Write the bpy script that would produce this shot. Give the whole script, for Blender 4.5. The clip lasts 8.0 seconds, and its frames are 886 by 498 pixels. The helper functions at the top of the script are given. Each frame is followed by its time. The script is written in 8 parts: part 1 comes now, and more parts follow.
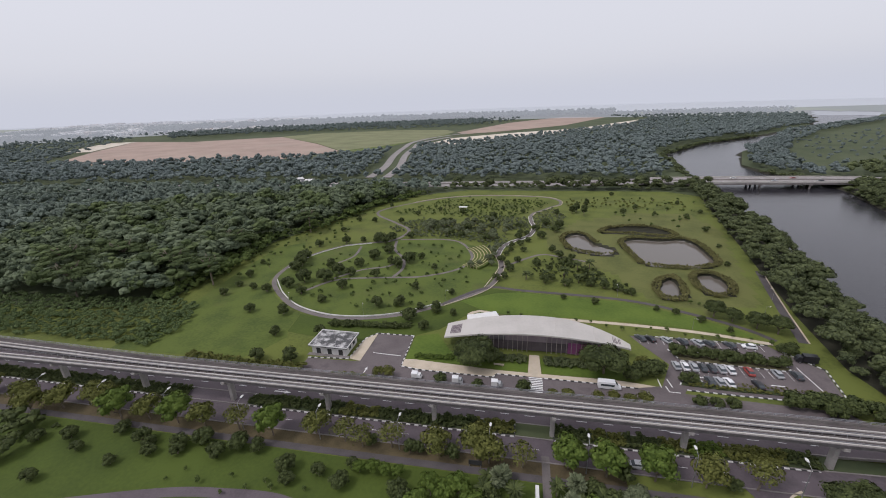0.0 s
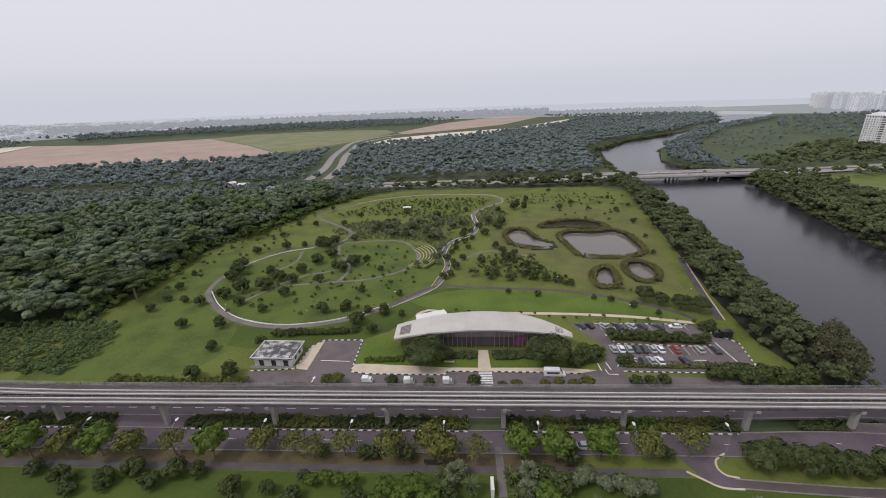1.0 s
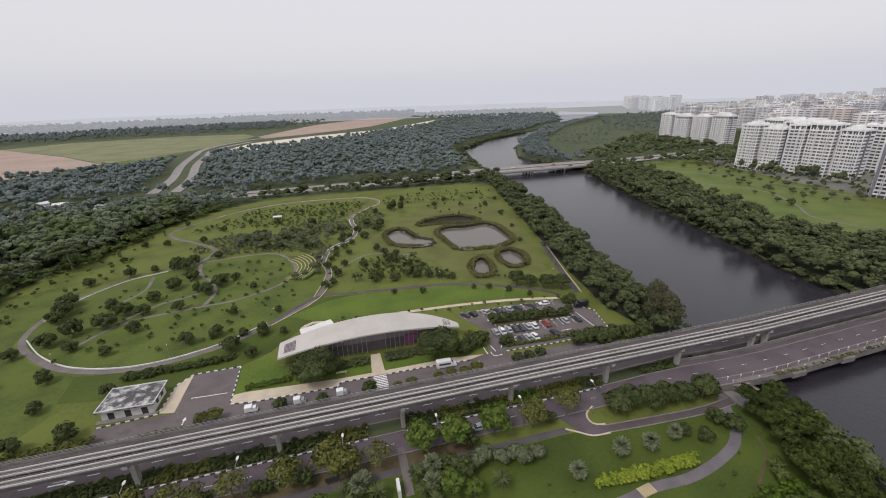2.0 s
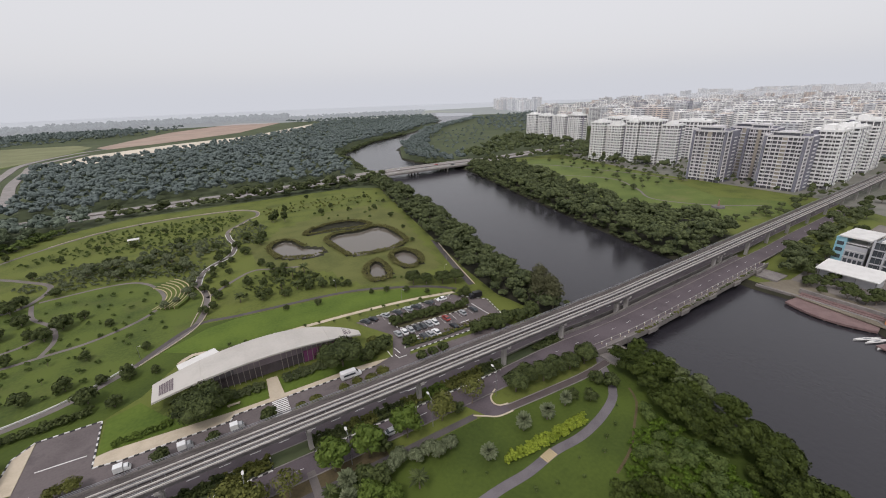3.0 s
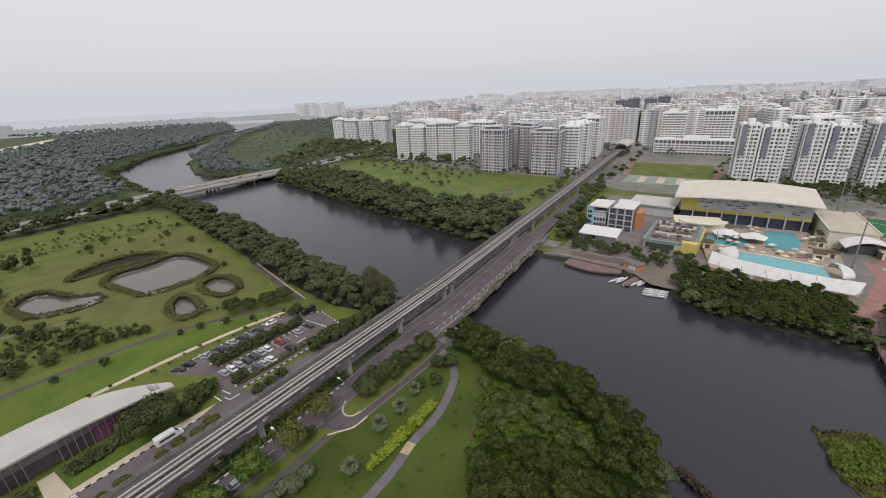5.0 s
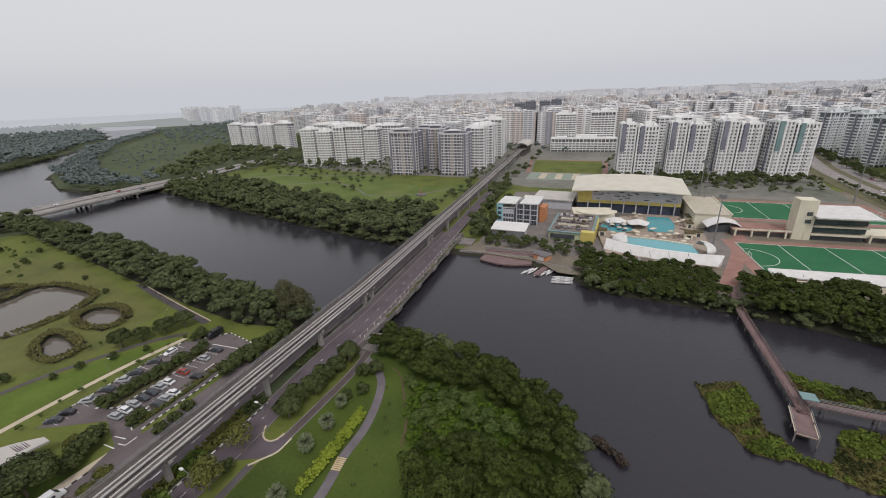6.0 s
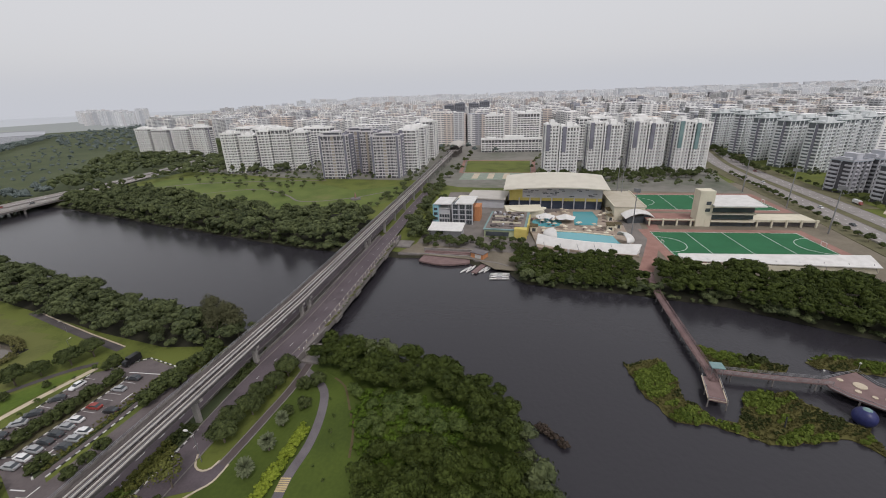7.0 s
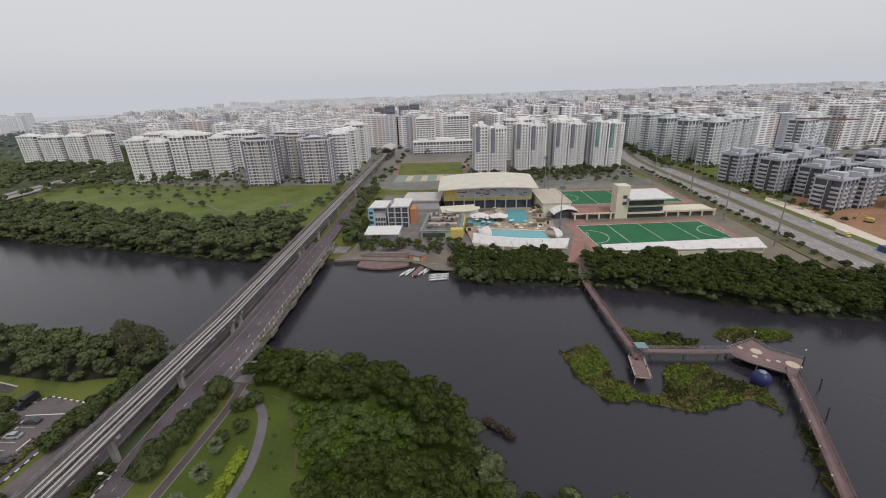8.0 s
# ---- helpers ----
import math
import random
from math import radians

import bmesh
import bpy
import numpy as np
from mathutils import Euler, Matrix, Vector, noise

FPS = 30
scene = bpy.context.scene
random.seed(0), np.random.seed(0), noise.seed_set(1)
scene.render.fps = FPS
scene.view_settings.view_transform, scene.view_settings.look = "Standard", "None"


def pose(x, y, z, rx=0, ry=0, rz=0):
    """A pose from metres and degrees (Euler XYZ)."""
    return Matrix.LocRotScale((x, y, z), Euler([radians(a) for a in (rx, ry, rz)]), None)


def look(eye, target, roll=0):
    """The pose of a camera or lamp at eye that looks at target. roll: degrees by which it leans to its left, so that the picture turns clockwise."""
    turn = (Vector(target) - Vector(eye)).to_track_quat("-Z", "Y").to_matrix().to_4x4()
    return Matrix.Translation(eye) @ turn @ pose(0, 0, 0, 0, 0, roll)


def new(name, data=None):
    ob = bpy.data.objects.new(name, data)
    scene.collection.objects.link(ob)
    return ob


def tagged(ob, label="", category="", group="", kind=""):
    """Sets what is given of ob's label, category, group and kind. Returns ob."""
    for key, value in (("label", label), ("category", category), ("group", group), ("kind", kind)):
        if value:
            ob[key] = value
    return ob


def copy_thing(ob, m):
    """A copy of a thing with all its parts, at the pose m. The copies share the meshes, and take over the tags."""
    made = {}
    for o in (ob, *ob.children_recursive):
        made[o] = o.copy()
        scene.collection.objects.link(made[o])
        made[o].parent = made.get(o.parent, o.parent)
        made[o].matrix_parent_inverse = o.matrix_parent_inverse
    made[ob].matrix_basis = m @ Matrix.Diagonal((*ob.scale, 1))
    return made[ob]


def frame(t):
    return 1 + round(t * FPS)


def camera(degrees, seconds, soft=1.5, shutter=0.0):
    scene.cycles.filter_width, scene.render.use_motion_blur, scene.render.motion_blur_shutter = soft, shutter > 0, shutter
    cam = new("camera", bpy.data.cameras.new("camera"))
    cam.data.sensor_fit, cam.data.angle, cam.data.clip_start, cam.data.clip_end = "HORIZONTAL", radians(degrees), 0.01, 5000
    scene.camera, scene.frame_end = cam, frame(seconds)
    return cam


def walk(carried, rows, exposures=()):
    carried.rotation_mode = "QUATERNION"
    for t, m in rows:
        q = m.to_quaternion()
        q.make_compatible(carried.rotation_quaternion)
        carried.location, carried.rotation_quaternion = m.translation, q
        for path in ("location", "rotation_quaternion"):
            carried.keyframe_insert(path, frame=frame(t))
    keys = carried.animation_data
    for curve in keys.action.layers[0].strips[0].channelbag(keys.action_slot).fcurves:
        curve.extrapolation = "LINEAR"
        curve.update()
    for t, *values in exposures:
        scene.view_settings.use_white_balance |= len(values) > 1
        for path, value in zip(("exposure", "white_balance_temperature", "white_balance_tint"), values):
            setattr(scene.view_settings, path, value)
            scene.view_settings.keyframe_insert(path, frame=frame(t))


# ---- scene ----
# the camera hangs 78 m over the lawn south of the railway and turns to its right
EYE = (0.0, 0.0, 78.0)
cam = camera(95.0, 8.0, soft=1.0)
ROWS = [
    (0, 11.49, -19.81, -2.06),
    (0.5, 8.16, -19.92, -1.99),
    (1, 3.34, -20.08, -1.94),
    (1.5, -4.54, -20.23, -1.86),
    (2, -14.35, -20.40, -1.78),
    (2.2, -18.07, -20.40, -1.95),
    (3.3, -34.00, -20.62, -2.13),
    (3.5, -36.42, -20.64, -2.25),
    (4, -43.50, -20.76, -2.18),
    (4.5, -49.77, -20.79, -2.26),
    (4.7, -52.01, -20.82, -2.25),
    (5.8, -66.50, -20.92, -2.20),
    (6, -68.33, -20.94, -2.17),
    (6.5, -72.91, -20.95, -2.13),
    (7, -77.62, -20.98, -2.03),
    (7.5, -81.79, -20.98, -1.99),
    (8, -86.97, -20.95, -1.97),
]


def aimed(yaw, pitch, roll):
    a, b = radians(yaw), radians(pitch)
    way = Vector((-math.sin(a) * math.cos(b), math.cos(a) * math.cos(b), math.sin(b)))
    return look(EYE, Vector(EYE) + 100 * way, roll)


walk(cam, [(t, aimed(yaw, pitch, roll)) for t, yaw, pitch, roll in ROWS], [(0, -0.02, 6050, 19), (2.5, 0.03, 6300, 17), (4.5, 0.03, 6300, 16), (6, -0.1, 6300, 16), (8, -0.14, 6300, 16)])

# ---- light: bright overcast, sun behind cloud ----
SUN_HIGH, SUN_TURN = radians(56), radians(236)
world = bpy.data.worlds.new("overcast")
scene.world = world
world.use_nodes = True
wn = world.node_tree
wn.nodes.clear()
sky = wn.nodes.new("ShaderNodeTexSky")
sky.sky_type, sky.sun_disc = "NISHITA", False
sky.sun_elevation, sky.sun_rotation = SUN_HIGH, SUN_TURN
sky.dust_density, sky.air_density = 6.0, 1.0
grey = wn.nodes.new("ShaderNodeHueSaturation")
grey.inputs["Saturation"].default_value = 0.12
scaled = wn.nodes.new("ShaderNodeVectorMath")
scaled.operation = "SCALE"
scaled.inputs["Scale"].default_value = 0.10
cloud = wn.nodes.new("ShaderNodeMix")
cloud.data_type = "RGBA"
cloud.inputs[0].default_value = 0.72
cloud.inputs[7].default_value = (0.885, 0.905, 0.882, 1)
back = wn.nodes.new("ShaderNodeBackground")
back.inputs["Strength"].default_value = 1.0
wout = wn.nodes.new("ShaderNodeOutputWorld")
wn.links.new(sky.outputs[0], grey.inputs["Color"])
wn.links.new(grey.outputs[0], scaled.inputs[0])
wn.links.new(scaled.outputs[0], cloud.inputs[6])
wn.links.new(cloud.outputs[2], back.inputs["Color"])
wn.links.new(back.outputs[0], wout.inputs["Surface"])
sun = bpy.data.lights.new("sun", "SUN")
sun.energy, sun.angle, sun.color = 1.4, radians(11), (1.0, 0.95, 0.88)
sun_ob = new("sun", sun)
SUN_WAY = Vector((math.sin(SUN_TURN) * math.cos(SUN_HIGH), math.cos(SUN_TURN) * math.cos(SUN_HIGH), math.sin(SUN_HIGH)))
sun_ob.matrix_basis = look(SUN_WAY * 400, (0, 0, 0))


# ---- materials ----
def blend(name, dark, light, size=3.0, rough=0.8, fine=0.25, bump=0.0, island=0.0, metal=0.0, gloss=0.3, each=0.0, bias=0.0, hard=1.0):
    """A surface whose colour drifts between two tones at a large and a small size in metres."""
    m = bpy.data.materials.new(name)
    m.use_nodes = True
    nt = m.node_tree
    bsdf = nt.nodes["Principled BSDF"]
    co = nt.nodes.new("ShaderNodeTexCoord")
    big, small = nt.nodes.new("ShaderNodeTexNoise"), nt.nodes.new("ShaderNodeTexNoise")
    big.inputs["Scale"].default_value, big.inputs["Detail"].default_value = 1 / size, 4
    small.inputs["Scale"].default_value, small.inputs["Detail"].default_value = 1 / fine, 3
    for n in (big, small):
        nt.links.new(co.outputs["Object"], n.inputs["Vector"])
    add = nt.nodes.new("ShaderNodeMath")
    add.operation = "MULTIPLY_ADD"
    nt.links.new(small.outputs[0], add.inputs[0])
    add.inputs[1].default_value = 0.45
    nt.links.new(big.outputs[0], add.inputs[2])
    last = add.outputs[0]
    if island or each:
        source = nt.nodes.new("ShaderNodeNewGeometry" if island else "ShaderNodeObjectInfo")
        more = nt.nodes.new("ShaderNodeMath")
        more.operation = "MULTIPLY_ADD"
        nt.links.new(source.outputs["Random Per Island" if island else "Random"], more.inputs[0])
        more.inputs[1].default_value = island or each
        nt.links.new(last, more.inputs[2])
        last = more.outputs[0]
    spread = 0.45 + (island or each)
    ramp = nt.nodes.new("ShaderNodeMapRange")
    ramp.inputs["From Min"].default_value, ramp.inputs["From Max"].default_value = 0.22 + 0.22 * spread + bias + 0.14 * (hard - 1), 0.5 + 0.78 * spread + bias - 0.14 * (hard - 1)
    nt.links.new(last, ramp.inputs["Value"])
    mix = nt.nodes.new("ShaderNodeMix")
    mix.data_type = "RGBA"
    mix.inputs[6].default_value, mix.inputs[7].default_value = (*dark, 1), (*light, 1)
    nt.links.new(ramp.outputs[0], mix.inputs[0])
    nt.links.new(mix.outputs[2], bsdf.inputs["Base Color"])
    bsdf.inputs["Roughness"].default_value = rough
    bsdf.inputs["Metallic"].default_value = metal
    bsdf.inputs["Specular IOR Level"].default_value = gloss
    if bump:
        b = nt.nodes.new("ShaderNodeBump")
        b.inputs["Strength"].default_value, b.inputs["Distance"].default_value = 0.6, bump
        nt.links.new(small.outputs[0], b.inputs["Height"])
        nt.links.new(b.outputs[0], bsdf.inputs["Normal"])
    return m


GRASS = blend("lawn_grass", (0.039, 0.056, 0.01), (0.11, 0.13, 0.025), 16, 0.9, 1.1, 0.08, hard=1.6)


def worn(mat, tone, size, at):
    """Patches of a second tone, about size metres across, over a surface."""
    nt = mat.node_tree
    bsdf = nt.nodes["Principled BSDF"]
    first = bsdf.inputs["Base Color"].links[0].from_socket
    co, no, ramp, mix = (nt.nodes.new("ShaderNode" + k) for k in ("TexCoord", "TexNoise", "MapRange", "Mix"))
    no.inputs["Scale"].default_value, no.inputs["Detail"].default_value, no.inputs["Roughness"].default_value = 1 / size, 7, 0.68
    ramp.inputs["From Min"].default_value, ramp.inputs["From Max"].default_value, ramp.inputs["To Max"].default_value = at, at + 0.18, 0.8
    mix.data_type = "RGBA"
    mix.inputs[7].default_value = (*tone, 1)
    nt.links.new(co.outputs["Object"], no.inputs["Vector"])
    nt.links.new(no.outputs[0], ramp.inputs["Value"])
    nt.links.new(ramp.outputs[0], mix.inputs[0])
    nt.links.new(first, mix.inputs[6])
    nt.links.new(mix.outputs[2], bsdf.inputs["Base Color"])


worn(GRASS, (0.105, 0.108, 0.032), 38, 0.53)
LOOP_LAWN = blend("loop_lawn", (0.03, 0.051, 0.009), (0.086, 0.114, 0.02), 13, 0.9, 1.0, 0.06, hard=1.4)
worn(LOOP_LAWN, (0.088, 0.094, 0.03), 24, 0.55)
POND_TURF = blend("pond_turf", (0.06, 0.074, 0.017), (0.115, 0.122, 0.034), 14, 0.9, 1.2, 0.08, hard=1.4)
# greener lawn, set darker than GRASS partly to paint in lens falloff
LUSH = blend("lush_lawn", (0.026, 0.043, 0.006), (0.063, 0.09, 0.012), 18, 0.9, 0.9, 0.05)
SCRUB = blend("scrub_ground", (0.03, 0.045, 0.018), (0.07, 0.085, 0.038), 60, 0.9, 5.0, 0.2)
MEADOW = blend("dry_meadow", (0.05, 0.082, 0.014), (0.11, 0.142, 0.032), 22, 0.9, 1.5, 0.05)
worn(MEADOW, (0.145, 0.14, 0.05), 26, 0.54)
ASPHALT = blend("asphalt", (0.064, 0.051, 0.058), (0.112, 0.092, 0.101), 11, 0.85, 0.5, 0.01, hard=1.4)
TARMAC = blend("worn_tarmac", (0.078, 0.065, 0.065), (0.135, 0.114, 0.114), 9, 0.85, 0.5, 0.01, hard=1.4)
worn(ASPHALT, (0.045, 0.039, 0.042), 14, 0.56)
worn(TARMAC, (0.05, 0.043, 0.044), 9, 0.55)
PATH = blend("grey_path", (0.1, 0.088, 0.085), (0.17, 0.15, 0.143), 5, 0.9, 0.3, 0.005)
PAVING = blend("cream_paving", (0.36, 0.3, 0.225), (0.5, 0.43, 0.33), 4, 0.85, 0.4, 0.004)
CONCRETE = blend("weathered_concrete", (0.105, 0.095, 0.09), (0.22, 0.2, 0.188), 4, 0.85, 0.5, 0.01)
PIER = blend("pale_pier_concrete", (0.2, 0.185, 0.175), (0.34, 0.32, 0.3), 3, 0.85, 0.5, 0.01)
TRACK = blend("pale_running_beam", (0.32, 0.295, 0.275), (0.48, 0.45, 0.42), 6, 0.7, 0.4, 0.004)
BED = blend("dark_track_bed", (0.05, 0.043, 0.042), (0.1, 0.087, 0.083), 5, 0.9, 0.4, 0.02)
DARK_CONCRETE = blend("dark_concrete", (0.085, 0.076, 0.078), (0.165, 0.15, 0.15), 3, 0.9, 0.5, 0.01)
STEEL = blend("grey_steel", (0.2, 0.2, 0.21), (0.32, 0.32, 0.33), 2, 0.5, 0.2, 0, metal=0.6)
WHITE = blend("white_paint", (0.48, 0.47, 0.45), (0.62, 0.61, 0.59), 3, 0.6, 0.3)
LINE = blend("road_paint", (0.5, 0.5, 0.48), (0.72, 0.72, 0.7), 1.5, 0.7, 0.15)
BLACK = blend("black_paint", (0.02, 0.02, 0.02), (0.05, 0.05, 0.05), 2, 0.7, 0.3)
ROOFING = blend("pale_metal_roof", (0.36, 0.338, 0.308), (0.46, 0.435, 0.4), 8, 0.5, 0.6, 0)
ROOF_OLD = blend("stained_flat_roof", (0.07, 0.07, 0.07), (0.5, 0.49, 0.48), 2.6, 0.85, 0.5, 0.01, bias=0.2, hard=2.0)
GLASS_DARK = blend("dark_glass", (0.03, 0.035, 0.04), (0.07, 0.08, 0.09), 4, 0.15, 0.8, 0, gloss=0.6)
TIMBER = blend("maroon_boards", (0.11, 0.068, 0.067), (0.19, 0.128, 0.122), 3, 0.75, 0.3, 0.005)
MAGENTA = blend("magenta_wall", (0.26, 0.07, 0.2), (0.36, 0.12, 0.28), 3, 0.7, 0.3)
EARTH = blend("bare_earth", (0.23, 0.17, 0.14), (0.36, 0.27, 0.22), 60, 0.95, 6, 0.1)
SAND = blend("pale_sand", (0.42, 0.37, 0.3), (0.58, 0.52, 0.43), 80, 0.95, 6, 0.1)
BARE = blend("red_dirt", (0.17, 0.09, 0.055), (0.3, 0.17, 0.1), 14, 0.95, 1.5, 0.1)
FOREST_LIGHT = blend("sunny_forest_leaves", (0.028, 0.044, 0.018), (0.105, 0.134, 0.054), 9, 0.75, 0.9, 0.6, island=0.45, hard=1.3, gloss=0.12)
CASUARINA = blend("casuarina_needles", (0.04, 0.042, 0.02), (0.1, 0.1, 0.052), 5, 0.8, 0.5, 0.25, island=0.6, gloss=0.12)
LEAF = blend("broad_leaves", (0.024, 0.034, 0.019), (0.1, 0.118, 0.05), 8, 0.7, 0.8, 0.5, island=0.45, hard=1.3, gloss=0.12)
worn(EARTH, (0.31, 0.265, 0.21), 90, 0.52)
# paler, bluer than LEAF: distance haze is put into this colour
LEAF_FAR = blend("hazed_distant_leaves", (0.083, 0.104, 0.107), (0.142, 0.17, 0.157), 30, 0.8, 2.5, 0.8, island=0.3, hard=1.2, gloss=0.12)
LEAF_LIGHT = blend("fresh_leaves", (0.032, 0.058, 0.01), (0.1, 0.14, 0.026), 6, 0.7, 0.5, 0.25, island=0.6, hard=1.2, gloss=0.12)
LEAF_OLIVE = blend("olive_leaves", (0.042, 0.052, 0.012), (0.13, 0.135, 0.036), 6, 0.7, 0.5, 0.25, island=0.6, hard=1.2, gloss=0.12)
LEAF_GREY = blend("grey_green_fronds", (0.045, 0.058, 0.028), (0.15, 0.17, 0.095), 4, 0.6, 0.4, 0.25, island=0.6, hard=1.2, gloss=0.12)
LEAF_DARK = blend("dark_leaves", (0.017, 0.025, 0.01), (0.076, 0.094, 0.031), 5, 0.65, 0.5, 0.25, island=0.6, hard=1.2, gloss=0.12)
SHRUB = blend("shrub_leaves", (0.03, 0.052, 0.014), (0.094, 0.124, 0.034), 8, 0.7, 0.6, 0.25, island=0.6, hard=1.3, gloss=0.12)
FRESH = blend("fresh_mown_lawn", (0.04, 0.073, 0.009), (0.095, 0.138, 0.018), 16, 0.9, 1.0, 0.05)
MULCH = blend("leaf_litter", (0.045, 0.036, 0.018), (0.105, 0.082, 0.042), 4, 0.95, 0.5, 0.03)
FOREST = blend("forest_leaves", (0.028, 0.043, 0.03), (0.128, 0.156, 0.09), 9, 0.75, 0.9, 0.6, island=0.45, hard=1.4, gloss=0.12)
# FOREST lightened and blued, so haze over the middle woods is painted in
FOREST_FAR = blend("hazed_forest_leaves", (0.06, 0.08, 0.074), (0.148, 0.178, 0.14), 16, 0.8, 1.6, 0.9, island=0.45, hard=1.4, gloss=0.12)
THICKET = blend("thicket_leaves", (0.01, 0.017, 0.005), (0.058, 0.077, 0.016), 7, 0.7, 0.6, 0.4, island=0.5, hard=1.3, gloss=0.12)
REED = blend("pond_reeds", (0.052, 0.055, 0.022), (0.15, 0.142, 0.055), 5, 0.9, 0.5, 0.25, island=0.6, hard=1.2, gloss=0.12)
BRUSH = blend("brushwood_leaves", (0.034, 0.058, 0.022), (0.11, 0.145, 0.056), 9, 0.75, 0.6, 0.3, island=0.6, hard=1.3, gloss=0.12)
DARK_PATH = blend("dark_path", (0.05, 0.043, 0.045), (0.095, 0.084, 0.085), 5, 0.9, 0.3)
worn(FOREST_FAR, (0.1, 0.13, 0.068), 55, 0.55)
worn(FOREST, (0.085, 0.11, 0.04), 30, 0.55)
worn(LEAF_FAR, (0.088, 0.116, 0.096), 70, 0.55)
ROADWAY = blend("pale_roadway", (0.17, 0.155, 0.148), (0.27, 0.25, 0.238), 9, 0.85, 0.6)
YELLOW_LEAF = blend("yellow_green_leaves", (0.085, 0.125, 0.012), (0.24, 0.29, 0.035), 3, 0.7, 0.4, 0.2, island=0.6, gloss=0.12)
WETLAND = blend("wetland_leaves", (0.034, 0.058, 0.01), (0.12, 0.155, 0.027), 5, 0.8, 0.5, 0.2, island=0.6, gloss=0.12)
# soil toned near-black, so shade on banks and under woods is partly painted in
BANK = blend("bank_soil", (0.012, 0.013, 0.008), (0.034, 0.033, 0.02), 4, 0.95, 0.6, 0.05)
BARK = blend("bark", (0.09, 0.07, 0.055), (0.2, 0.165, 0.13), 1, 0.9, 0.15, 0.02)


def water(name, tone, rough, ripple):
    m = bpy.data.materials.new(name)
    m.use_nodes = True
    nt = m.node_tree
    bsdf = nt.nodes["Principled BSDF"]
    bsdf.inputs["Base Color"].default_value = (*tone, 1)
    bsdf.inputs["Roughness"].default_value = rough
    bsdf.inputs["IOR"].default_value = 1.42
    co, no, b = (nt.nodes.new("ShaderNode" + k) for k in ("TexCoord", "TexNoise", "Bump"))
    no.inputs["Scale"].default_value, no.inputs["Detail"].default_value = 0.7, 5
    b.inputs["Strength"].default_value, b.inputs["Distance"].default_value = 0.35, ripple
    nt.links.new(co.outputs["Object"], no.inputs["Vector"])
    nt.links.new(no.outputs[0], b.inputs["Height"])
    nt.links.new(b.outputs[0], bsdf.inputs["Normal"])
    return m


RIVER = water("river_water", (0.027, 0.0255, 0.0305), 0.22, 0.2)
POND = water("pond_water", (0.115, 0.1, 0.082), 0.08, 0.02)
POOL = water("pool_water", (0.1, 0.33, 0.37), 0.1, 0.02)


